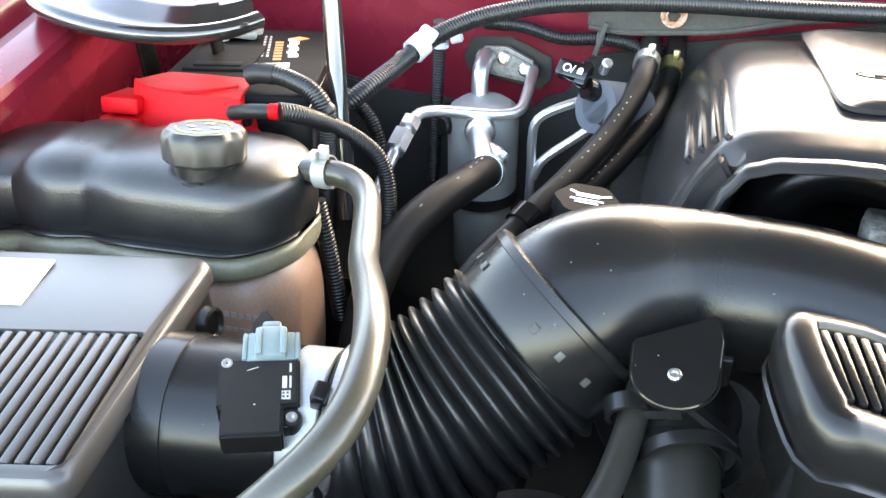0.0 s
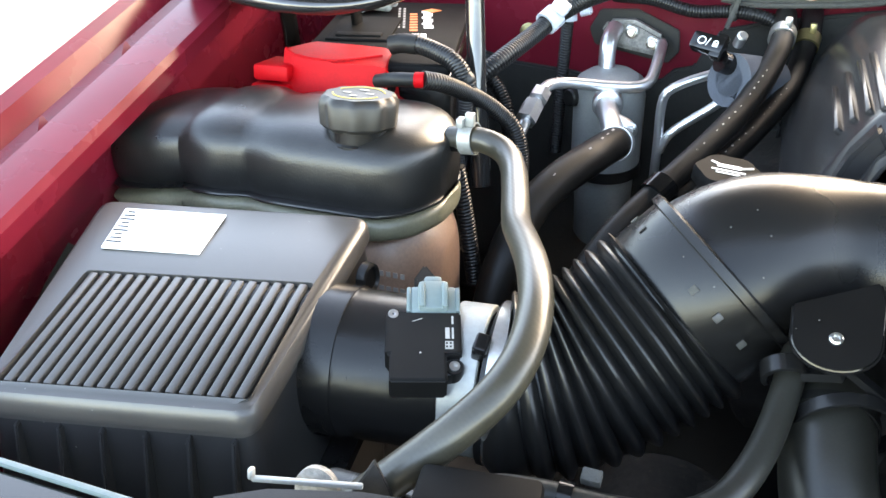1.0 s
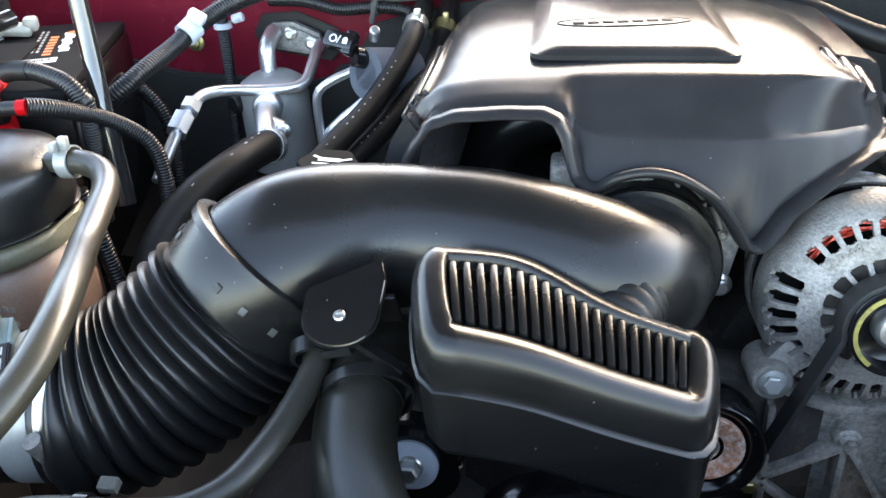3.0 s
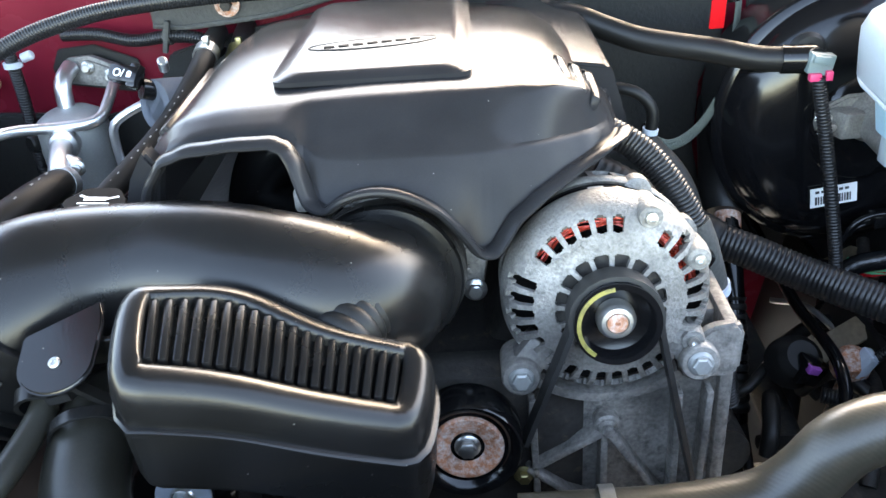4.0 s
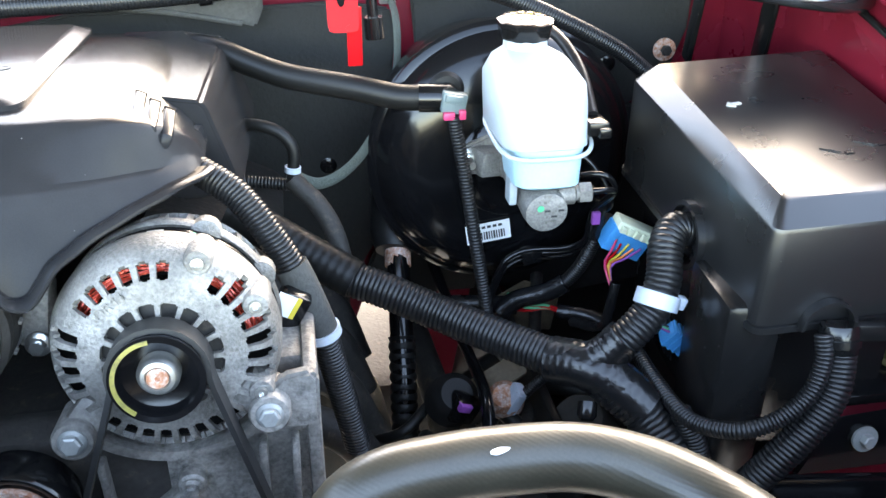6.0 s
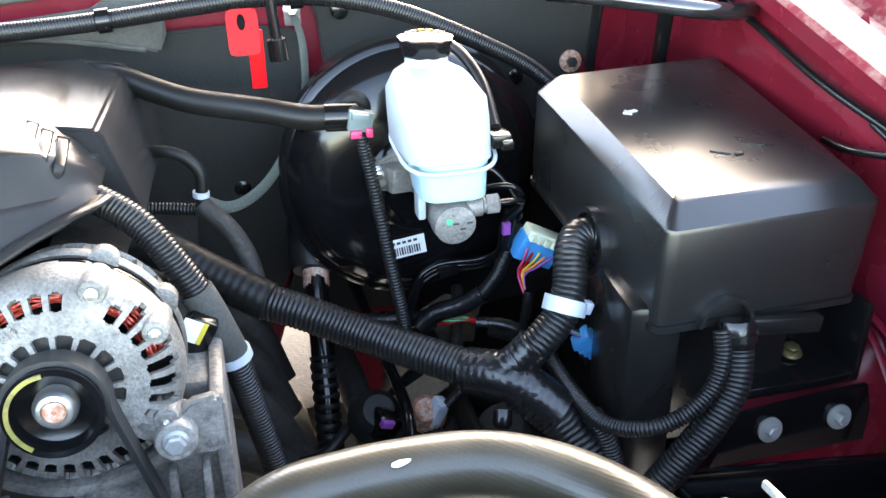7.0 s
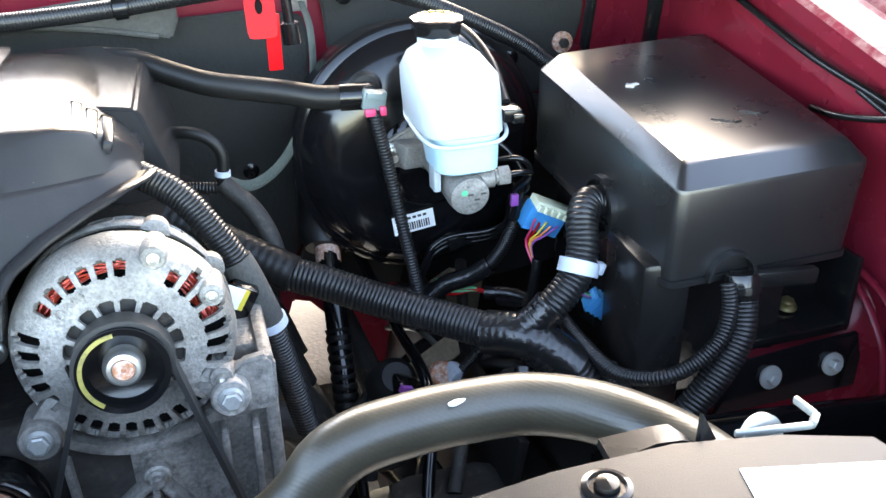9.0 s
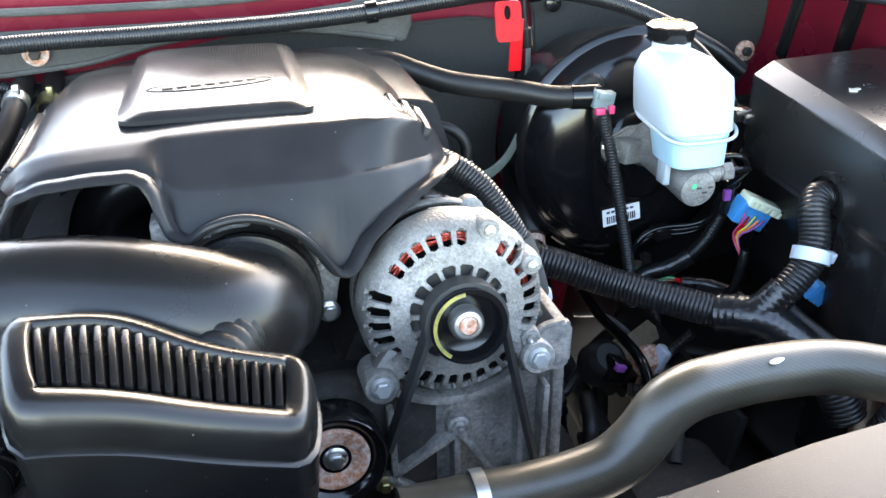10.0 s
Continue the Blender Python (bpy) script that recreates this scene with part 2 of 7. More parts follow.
def resample(line, step):
    s = [0.0]
    for a, b in zip(line, line[1:]):
        s.append(s[-1] + (b - a).length)
    n = max(2, round(s[-1] / step))
    out, j = [], 0
    for i in range(n + 1):
        t = s[-1] * i / n
        while j < len(s) - 2 and s[j + 1] < t:
            j += 1
        f = (t - s[j]) / max(1e-9, s[j + 1] - s[j])
        out.append(line[j].lerp(line[j + 1], f))
    return out


def sweep(line, radius, seg=14, cap=True, squash=1.0, hint=(0, 0, 1)):
    """A round tube along a line; radius is a number or a function of 0..1 along it."""
    rings, n = [], len(line)
    up = Vector(hint)
    for i, p in enumerate(line):
        t = (line[min(i + 1, n - 1)] - line[max(i - 1, 0)]).normalized()
        up = up - t * up.dot(t)
        if up.length < 1e-4:
            up = t.orthogonal()
        up.normalize()
        side = t.cross(up)
        r = radius(i / (n - 1)) if callable(radius) else radius
        rings.append([p + side * (r * math.cos(2 * math.pi * k / seg)) + up * (r * squash * math.sin(2 * math.pi * k / seg)) for k in range(seg)])
    return skin(rings, cap)


def tube(points, r, seg=16, step=0.008, cap=True):
    return sweep(resample(curve(points, 0.004), step), r, seg, cap)


def pipe(points, r_out, r_in, seg=16, step=0.008):
    """A hollow hose."""
    line = resample(curve(points, 0.004), step)
    rings = []
    bm = sweep(line, r_out, seg, False)
    add(bm, sweep(line, r_in, seg, False))
    bmesh.ops.bridge_loops(bm, edges=[e for e in bm.edges if e.is_boundary])
    return bm


def corrugated(points, r, pitch=0.0036, depth=0.0012, seg=14):
    """Split loom tubing with real ribs."""
    line = resample(curve(points, 0.003), pitch / 4)
    rings, n = [], len(line)
    up = Vector((0.3, 0.2, 1))
    shape = (0.0, -0.25, -1.0, -0.25)
    for i, p in enumerate(line):
        t = (line[min(i + 2, n - 1)] - line[max(i - 2, 0)]).normalized()
        up = (up - t * up.dot(t)).normalized()
        side = t.cross(up)
        rr = r + depth * shape[i % 4]
        rings.append([p + side * (rr * math.cos(2 * math.pi * k / seg)) + up * (rr * math.sin(2 * math.pi * k / seg)) for k in range(seg)])
    return skin(rings)


def superloft(sections, seg=32):
    """Sections (centre, u, v, half u, half v, power): rounded blocks skinned into one body."""
    rings = []
    for c, u, v, hu, hv, p in sections:
        c, u, v = Vector(c), Vector(u), Vector(v)
        ring = []
        for k in range(seg):
            a = 2 * math.pi * k / seg
            ca, sa = math.cos(a), math.sin(a)
            ring.append(c + u * (hu * math.copysign(abs(ca) ** (2 / p), ca)) + v * (hv * math.copysign(abs(sa) ** (2 / p), sa)))
        rings.append(ring)
    return skin(rings)


def hexbolt(c, axis, r=0.008, flange=0.0, washer=0.0, h=0.007):
    """A hexagon head with its flange and washer, standing on the point c along axis."""
    m = frame_at(c, axis)
    out = lathe([(0, h * 1.25), (r * 0.8, h * 1.25), (r, h * 1.1), (r, 0.001), (r, 0)][::-1], None, 6)
    if flange:
        add(out, lathe([(flange, 0), (flange, 0.0015), (r * 1.05, 0.0035)], None, 24))
    if washer:
        add(out, lathe([(washer, -0.0015), (washer, 0.001), (r * 0.6, 0.0012)], None, 28))
    out.transform(m)
    return out


def plate_text(body, size, m, material, name, parent, label=""):
    """Raised lettering as a mesh."""
    c = bpy.data.curves.new(name, "FONT")
    c.body, c.size, c.extrude, c.align_x, c.align_y = body, size, 0.0003, "CENTER", "CENTER"
    o = bpy.data.objects.new(name, c)
    me = bpy.data.meshes.new_from_object(o)
    bpy.data.objects.remove(o)
    bm = bmesh.new()
    bm.from_mesh(me)
    bpy.data.meshes.remove(me)
    bm.transform(m)
    return part(name, bm, material, parent, label)


def half_ring(c, axis, r, w, t, a0, a1, n=20, hint=(1, 0, 0)):
    m = frame_at(c, axis, hint)
    rings = []
    for k in range(n + 1):
        a = radians(a0 + (a1 - a0) * k / n)
        ca, sa = math.cos(a), math.sin(a)
        rings.append([m @ Vector((rr * ca, rr * sa, z)) for rr, z in ((r, -w / 2), (r, w / 2), (r + t, w / 2), (r + t, -w / 2))])
    return skin(rings)

# ---- setting ----
g = skin([[(-60, -60, 0), (60, -60, 0)], [(-60, 60, 0), (60, 60, 0)]], cap=False, closed=False)
solo("ground", g, M["ground"], "pale sunlit concrete ground around and under the truck", "ground", kind="structure")


def fender(side):
    """Fender edge, hood ledge and inner apron swept from the front to the firewall."""
    rings = []
    for i in range(15):
        y = -0.3 + 1.85 * i / 14
        if side < 0:
            x0, z0 = -0.535 - 0.12 * (y - 0.65), 1.272 + 0.2 * (y - 0.65)
        else:
            x0, z0 = 1.132 - 0.05 * (y - 0.7), 1.342 + 0.3 * (y - 0.7)
        z0 = min(z0, 1.44)
        prof = [(0.1, 0.45), (0.105, z0 - 0.2), (0.085, z0 - 0.02), (0.072, z0 + 0.006), (0.06, z0 + 0.012), (0.048, z0 + 0.006), (0.036, z0 - 0.012), (0.014, z0 - 0.016), (0.008, z0 - 0.002), (-0.012, z0 - 0.002), (-0.032, z0 - 0.006), (-0.037, z0 - 0.012), (-0.034, z0 - 0.03), (-0.004, z0 - 0.034), (0.0, z0 - 0.05), (0.002, z0 - 0.082), (0.0005, z0 - 0.088), (0.001, z0 - 0.094), (0.006, z0 - 0.106), (0.01, min(1.12, z0 - 0.13)), (0.03, 0.95), (0.035, 0.45)]
        rings.append([(x0 + side * s, y, z) for s, z in prof])
    return skin(rings)


fl = solo("wall_west", fender(-1), M["paint"], "glossy maroon painted steel fender edge and inner apron", "fender", kind="structure", smooth=25)
fr = solo("wall_east", fender(1), [M["paint"], M["dustrail"]], "maroon painted steel inner apron with a dusty fender edge", "fender", kind="structure", smooth=25)
for f in fr.data.polygons:          # the flange and gutter on top have gathered dust
    if len(f.vertices) == 4 and {v % 22 for v in f.vertices} <= {4, 5, 6, 7, 8, 9, 10, 11}:
        f.material_index = 1
for side, ys in ((-1, (0.42, 0.52, 0.655, 0.8)), (1, (0.45, 0.585, 0.71, 0.84))):
    for y in ys:
        if side < 0:
            x0, z0 = -0.535 - 0.12 * (y - 0.65), 1.272 + 0.2 * (y - 0.65)
        else:
            x0, z0 = 1.132 - 0.05 * (y - 0.7), 1.342 + 0.3 * (y - 0.7)
        nub = lathe([(0.009, 0), (0.0078, 0.004), (0.0022, 0.0155), (0, 0.0165)], frame_at((x0 + side * 0.018, y, z0 - 0.017), (0, -0.2, 1)), 3)
        part("stop", nub, M["paint"], fl if side < 0 else fr)

for arc in ([(0.625, 1.09), (0.614, 1.086), (0.574, 1.06), (0.545, 1.026), (0.532, 0.986), (0.528, 0.95)], [(0.612, 1.1), (0.6, 1.093), (0.553, 1.077), (0.522, 1.04), (0.505, 1.005), (0.498, 0.95)]):
    part("seam", sweep(resample(curve([Vector((1.1385, y + 0.012, z - 0.009)) for y, z in arc], 0.004), 0.006), 0.0045, 10, True, 0.5), M["paint"], fr)

# firewall: painted steel, with insulation hung on it
FW = 1.13
w = prism([(-0.7, 0.36), (0.6, 0.36), (0.6, 0.8), (0.62, 0.858), (0.645, 0.85), (0.68, 0.81), (0.7, 0.8), (0.71, 0.765), (0.725, 0.69), (0.75, 0.69), (0.765, 0.722), (0.79, 0.715), (0.8, 0.36), (1.3, 0.36), (1.3, 1.36), (-0.7, 1.36)], 0.03, Matrix(((1, 0, 0, 0), (0, 0, -1, FW + 0.031), (0, 1, 0, 0), (0, 0, 0, 1))), 0.003)
wall = solo("wall_north", w, M["paint"], "maroon painted steel firewall", "firewall", kind="structure")
solo("cowl", box(2.0, 0.5, 0.03, pose(0.3, FW + 0.28, 1.36), 0.01), M["plastic"], "black plastic cowl panel behind the firewall", "cowl", kind="structure")
solo("wall_south", box(1.9, 0.02, 1.0, pose(0.3, -0.33, 0.66), 0.004), M["plastic"], "dark front panel of the truck behind the radiator", "front panel", kind="structure")


def sheet(pts, y, thick=0.008, drop=0.0):
    """A felt sheet hung upright: outline in x, z."""
    return prism([(x, z) for x, z in pts], thick, Matrix(((1, 0, 0, 0), (0, 0, -1, y), (0, 1, 0, 0), (0, 0, 0, 1))), 0.003)


flap = sheet([(-0.04, 1.262), (0.0, 1.258), (0.06, 1.262), (0.12, 1.268), (0.2, 1.285), (0.3, 1.295), (0.4, 1.288), (0.49, 1.272), (0.505, 1.268), (0.515, 1.29), (0.514, 1.34), (0.46, 1.335), (0.436, 1.322), (0.338, 1.312), (0.198, 1.31), (0.024, 1.31), (-0.04, 1.308)], 1.085)
fi = thing("insulation_flap", "grey felt insulation flap bolted to the firewall top", "insulation", base=(0.24, 1.085, 1.3))
part("sheet", flap, M["felt"], fi)
part("hem", tube([(-0.038, 1.076, 1.2635), (0.0, 1.076, 1.2595), (0.06, 1.076, 1.2635), (0.12, 1.076, 1.2695), (0.2, 1.076, 1.2865), (0.3, 1.076, 1.2965), (0.4, 1.076, 1.2895), (0.49, 1.076, 1.2735)], 0.0035, 8), M["felt"], fi, "rolled lower edge")
solo("cowl_seal", tube([(-0.12, 1.118, 1.3315), (0.02, 1.1, 1.3285), (0.18, 1.1, 1.3275), (0.27, 1.1, 1.3285), (0.36, 1.1, 1.334), (0.45, 1.105, 1.345)], 0.0052, 12), M["felt"], "grey rubber seal strip along the cowl edge", "seal")
pad = sheet([(-0.085, 1.165), (-0.06, 1.172), (-0.055, 1.185), (-0.035, 1.22), (0.02, 1.235), (0.1, 1.25), (0.3, 1.285), (0.48, 1.285), (0.6, 1.29), (0.665, 1.28), (0.672, 1.25), (0.666, 1.2), (0.642, 1.14), (0.64, 1.05), (0.655, 0.99), (0.6, 0.9), (0.59, 0.37), (-0.55, 0.37), (-0.55, 1.18), (-0.37, 1.172), (-0.3, 1.155), (-0.22, 1.15), (-0.15, 1.14), (-0.1, 1.15)], 1.115, 0.012)
ip = thing("insulation_pad", "black sound insulation pad covering the middle of the firewall", "insulation", base=(0.1, 1.115, 1.2))
part("sheet", pad, M["pad"], ip)
for px, pz in ((0.1, 1.2), (0.56, 1.2), (0.58, 1.08)):
    part("fastener", lathe([(0.011, 0), (0.011, 0.002), (0.006, 0.004), (0, 0.004)], frame_at((px, 1.105, pz), (0, -1, 0)), 20), M["gloss"], ip)
pad2 = sheet([(0.675, 1.34), (0.692, 1.29), (0.70, 1.2), (0.715, 1.12), (0.8, 1.1), (0.97, 1.13), (1.035, 1.17), (1.06, 1.24), (1.065, 1.36)], 1.122, 0.01)
ip = thing("insulation_pad", "dark felt insulation behind the brake booster", "insulation", base=(0.95, 1.115, 1.2))
part("sheet", pad2, M["pad"], ip)
for px, pz in ((0.95, 1.2), (0.72, 1.3)):
    part("fastener", lathe([(0.011, 0), (0.011, 0.002), (0.006, 0.004), (0, 0.004)], frame_at((px, 1.105, pz), (0, -1, 0)), 20), M["gloss"], ip)
pad3 = sheet([(0.66, 1.0), (0.66, 1.13), (0.76, 1.13), (1.25, 1.15), (1.25, 0.5), (0.84, 0.5), (0.83, 0.87), (0.63, 0.87), (0.62, 0.9)], 1.125, 0.012)
ip = thing("insulation_pad", "black sound insulation low on the firewall behind the booster", "insulation", base=(0.7, 1.115, 0.95))
part("sheet", pad3, M["pad"], ip)
for px, pz in ((0.7, 0.95), (0.9, 0.95)):
    part("fastener", lathe([(0.011, 0), (0.011, 0.002), (0.006, 0.004), (0, 0.004)], frame_at((px, 1.105, pz), (0, -1, 0)), 20), M["gloss"], ip)
for x, y, z in ((0.058, 1.07, 1.285), (1.03, 1.108, 1.214)):
    b = thing("firewall_bolt", "rusty ringed bolt holding the firewall insulation", "bolt", "insulation bolts", (x, y, z))
    part("washer", lathe([(0.015, -0.006), (0.015, 0.001), (0.007, 0.002)], frame_at((x, y, z), (0, -1, 0)), 24), M["rust"], b, "rust-stained washer")
    part("head", hexbolt((x, y - 0.001, z), (0, -1, 0), 0.007), M["grime"], b)

# engine and undercarriage in the depth of the bay, with dark filler added
eng = thing("engine", "grimy grey engine block and heads deep in the bay", "engine", base=(0.28, 0.85, 0.6))
part("block", box(0.34, 0.5, 0.4, pose(0.27, 0.87, 0.86), 0.02), M["grime"], eng)
part("head", box(0.16, 0.48, 0.12, pose(0.10, 0.88, 1.06, 0, -25, 0), 0.02), M["grime"], eng)
part("head", box(0.16, 0.48, 0.12, pose(0.43, 0.9, 1.05, 0, 25, 0), 0.02), M["grime"], eng)
part("intake", box(0.2, 0.4, 0.08, pose(0.22, 0.87, 1.16), 0.03), M["plastic"], eng, "black plastic intake manifold")
for i in range(4):
    part("runner", tube([(0.13, 0.73 + i * 0.09, 1.13), (0.16, 0.73 + i * 0.09, 1.22), (0.22, 0.73 + i * 0.09, 1.24), (0.3, 0.73 + i * 0.09, 1.2)], 0.026), M["plastic"], eng, "black plastic intake runner")
part("front_cover", box(0.3, 0.05, 0.3, pose(0.28, 0.61, 0.93), 0.02), M["grime"], eng)
# invented bodies that hide the lit ground and keep this gap dark
dark_fill = thing("compressor", "grimy dark filler bodies added low at the front of the engine", "compressor", base=(0.02, 0.5, 0.8))
part("body", lathe([(0.05, 0), (0.075, 0.01), (0.075, 0.2), (0.05, 0.21)], frame_at((0.0, 0.42, 0.88), (0, 1, 0)), 32), M["grime"], dark_fill)
part("bracket", box(0.2, 0.2, 0.1, pose(0.06, 0.52, 0.9), 0.02), M["grime"], dark_fill)
fr_ = thing("frame_rail", "dark steel frame rail under the engine bay", "frame rail", base=(0.75, 0.7, 0.55))
part("rail", box(0.16, 1.9, 0.16, pose(0.85, 0.6, 0.72), 0.01), M["grime"], fr_)
part("rail", box(0.16, 1.9, 0.16, pose(-0.3, 0.6, 0.72), 0.01), M["grime"], fr_)
# added black sheets stand in for the deep shade over the ground
part("dark_sheet", box(0.5, 0.9, 0.01, pose(-0.28, 0.62, 0.86, 0, 8, 0), 0.003), M["rubber"], fr_, "black sheet added to keep the depth of the bay dark")
part("dark_sheet", box(0.3, 0.6, 0.01, pose(1.0, 0.85, 0.86, 0, -8, 0), 0.003), M["rubber"], fr_, "black sheet added to keep the depth of the bay dark")
part("control_arm", tube([(0.62, 0.85, 0.66), (0.75, 0.8, 0.7), (0.95, 0.7, 0.68)], 0.04), M["grime"], fr_)
part("coolant_pipe", tube([(0.6, 0.7, 0.72), (0.68, 0.72, 0.78), (0.7, 0.9, 0.8), (0.68, 1.1, 0.85)], 0.02), M["grime"], fr_)
# further added sheet, blocks bright ground below the engine front
part("dark_sheet", box(0.75, 0.6, 0.01, pose(0.2, 0.45, 0.74), 0.003), M["rubber"], fr_, "black sheet added to keep the depth of the bay dark")
part("steering_gear", box(0.14, 0.2, 0.16, pose(0.72, 0.62, 0.78), 0.03), M["grime"], fr_)
# two upright added sheets, likewise only for darkness
part("dark_sheet", box(0.5, 0.01, 0.5, pose(-0.12, 0.84, 0.68, -12, 0, 0), 0.003), M["rubber"], fr_, "black sheet added to keep the depth of the bay dark")
part("dark_sheet", box(0.012, 0.5, 0.4, pose(0.76, 0.9, 0.72, 0, 10, 0), 0.003), M["rubber"], fr_, "black sheet added to keep the depth of the bay dark")
part("line", tube([(0.72, 0.66, 0.86), (0.75, 0.72, 0.9), (0.8, 0.86, 0.88), (0.84, 1.0, 0.95)], 0.008), M["grime"], fr_)
part("line", tube([(0.69, 0.66, 0.85), (0.72, 0.75, 0.93), (0.72, 0.9, 0.93), (0.7, 1.05, 0.98)], 0.007), M["blacksteel"], fr_)
part("crossmember", box(1.1, 0.16, 0.1, pose(0.28, 0.75, 0.55), 0.01), M["grime"], fr_)
part("transmission", box(0.5, 0.5, 0.35, pose(0.62, 1.42, 0.5), 0.04), M["grime"], fr_)
part("heat_shield", prism([(0.79, 0.88), (0.86, 0.87), (0.87, 0.93), (0.82, 0.95), (0.785, 0.93)], 0.003, Matrix(((1, 0, 0, 0), (0, 0, -1, 0.99), (0, 1, 0, 0), (0, 0, 0, 1))), 0.001), M["tan"], fr_, "dusty tan heat shield")
part("heat_shield", prism([(0.765, 0.95), (0.79, 0.965), (0.795, 1.0), (0.775, 0.99)], 0.003, Matrix(((1, 0, 0, 0), (0, 0, -1, 1.03), (0, 1, 0, 0), (0, 0, 0, 1))), 0.001), M["tan"], fr_, "dusty tan heat shield")
part("ball_joint", lathe([(0.0, 0.026), (0.013, 0.024), (0.02, 0.014), (0.022, 0.0), (0.016, -0.012)], frame_at((0.751, 0.8, 0.905), (-0.2, -0.6, 0.75)), 24), M["rust"], fr_, "rusty round joint")
part("boot", lathe([(0.018, 0.022), (0.026, 0.014), (0.022, 0.008), (0.029, 0.0), (0.024, -0.006), (0.03, -0.014)], frame_at((0.693, 0.81, 0.908), (0.1, -0.6, 0.7)), 24), M["rubber"], fr_, "black rubber boot")
part("bracket", bar((0.725, 0.83, 0.9), (0.79, 0.86, 0.915), 0.03, 0.006, 0.002, (0, -0.5, 1)), M["tan"], fr_)
part("motor", lathe([(0.03, 0), (0.033, 0.006), (0.033, 0.05), (0.028, 0.056)], frame_at((0.845, 0.76, 0.87), (-0.5, -0.3, 0.8)), 28), M["grime"], fr_, "dusty round motor can")

# front: radiator cover panel
outline = [(-0.193, 0.216), (-0.1915, 0.2345), (-0.168, 0.2495), (-0.126, 0.263), (-0.066, 0.272), (0.002, 0.276), (0.1, 0.276), (0.3, 0.278), (0.48, 0.282), (0.58, 0.3), (0.66, 0.309), (0.73, 0.309), (0.79, 0.297), (0.838, 0.279), (0.842, 0.262), (0.835, 0.2), (0.835, -0.3), (-0.193, -0.3)]
solo("radiator_cover", prism(outline, 0.014, pose(0, 0, 1.186), 0.006, 3), M["grain"], "grained dark grey plastic radiator cover panel", "panel", kind="structure")
for x0, x1, y1, z in ((-0.62, -0.2, 0.25, 1.143), (0.8, 1.25, 0.3, 1.135)):
    cp = thing("corner_panel", "glossy black front corner panel with a pale edge", "panel", "corner panels", (x0, 0.1, z), "structure")
    part("sheet", box(x1 - x0, 0.5, 0.01, pose((x0 + x1) / 2, y1 - 0.25, z), 0.003), M["gloss"], cp)
    part("edge", bar((x0, y1 + 0.004, z + 0.006), (x1, y1 + 0.004, z + 0.006), 0.004, 0.004, 0.001), M["greyplug"], cp, "pale edge strip")
rp = thing("push_pin", "black plastic push pin in the radiator cover", "fastener", base=(0.68, 0.285, 1.2))
part("ring", lathe([(0.013, 0), (0.013, 0.003), (0.01, 0.004), (0.009, 0.002), (0, 0.002)], pose(0.68, 0.283, 1.199), 28), M["gloss"], rp)
part("head", lathe([(0.007, 0), (0.006, 0.004), (0, 0.005)], pose(0.68, 0.283, 1.2005), 20), M["gloss"], rp)
solo("caution_label", box(0.1, 0.07, 0.0008, pose(0.79, 0.228, 1.2008, 0, 0, -14)), M["label"], "white caution sticker on the radiator cover", "label")
cs_ = thing("cover_seal", "black rubber seal block at the edge of the radiator cover", "seal", base=(-0.09, 0.27, 1.17))
part("block", box(0.062, 0.045, 0.03, pose(-0.075, 0.279, 1.176, 0, 0, 8), 0.004), M["matte"], cs_)
part("wedge", box(0.04, 0.05, 0.02, pose(-0.045, 0.275, 1.165, 0, 20, 14), 0.006), M["matte"], cs_)
solo("cover_seal", skin([[(0.694, 0.304, 1.196), (0.696, 0.324, 1.196), (0.696, 0.325, 1.19), (0.694, 0.304, 1.19)], [(0.722, 0.307, 1.199), (0.724, 0.32, 1.2), (0.724, 0.32, 1.194), (0.722, 0.307, 1.193)], [(0.738, 0.306, 1.198), (0.735, 0.319, 1.2), (0.735, 0.319, 1.194), (0.738, 0.306, 1.192)], [(0.747, 0.303, 1.194), (0.746, 0.31, 1.193), (0.746, 0.31, 1.188), (0.747, 0.303, 1.188)]]), M["plastic"], "dark rubber seal strip at the edge of the radiator cover", "seal")
# unseen screen, added so that low sky drops out of the cover's reflection
solo("low_sky_screen", box(2.6, 0.03, 0.145, pose(0.3, 1.45, 1.3825), 0.004), M["lining"], "unseen dark screen at the windshield base, added to cut off the low sky", "windshield base", kind="structure")
shr = thing("fan_shroud", "black plastic radiator fan shroud below the cover", "fan shroud", base=(0.3, 0.33, 0.9))
part("wall", box(0.98, 0.02, 0.6, pose(0.32, 0.3, 0.86), 0.006), M["plastic"], shr)
part("ledge", box(1.0, 0.07, 0.014, pose(0.28, 0.335, 1.03, -10, 0, 0), 0.004), M["plastic"], shr)
part("ring", half_ring((0.27, 0.37, 0.85), (0, 1, 0), 0.25, 0.1, 0.01, 180, 360, 40), M["plastic"], shr)

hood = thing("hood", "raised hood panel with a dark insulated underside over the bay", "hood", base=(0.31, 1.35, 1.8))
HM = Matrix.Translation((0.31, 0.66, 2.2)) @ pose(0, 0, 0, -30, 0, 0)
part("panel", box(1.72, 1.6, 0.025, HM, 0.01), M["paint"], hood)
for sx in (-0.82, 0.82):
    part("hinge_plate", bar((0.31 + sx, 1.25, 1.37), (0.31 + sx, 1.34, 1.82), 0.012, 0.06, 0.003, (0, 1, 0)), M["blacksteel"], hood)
part("insulation", box(1.55, 1.45, 0.02, HM @ pose(0, 0, -0.022), 0.008), M["lining"], hood, "black felt hood insulation")

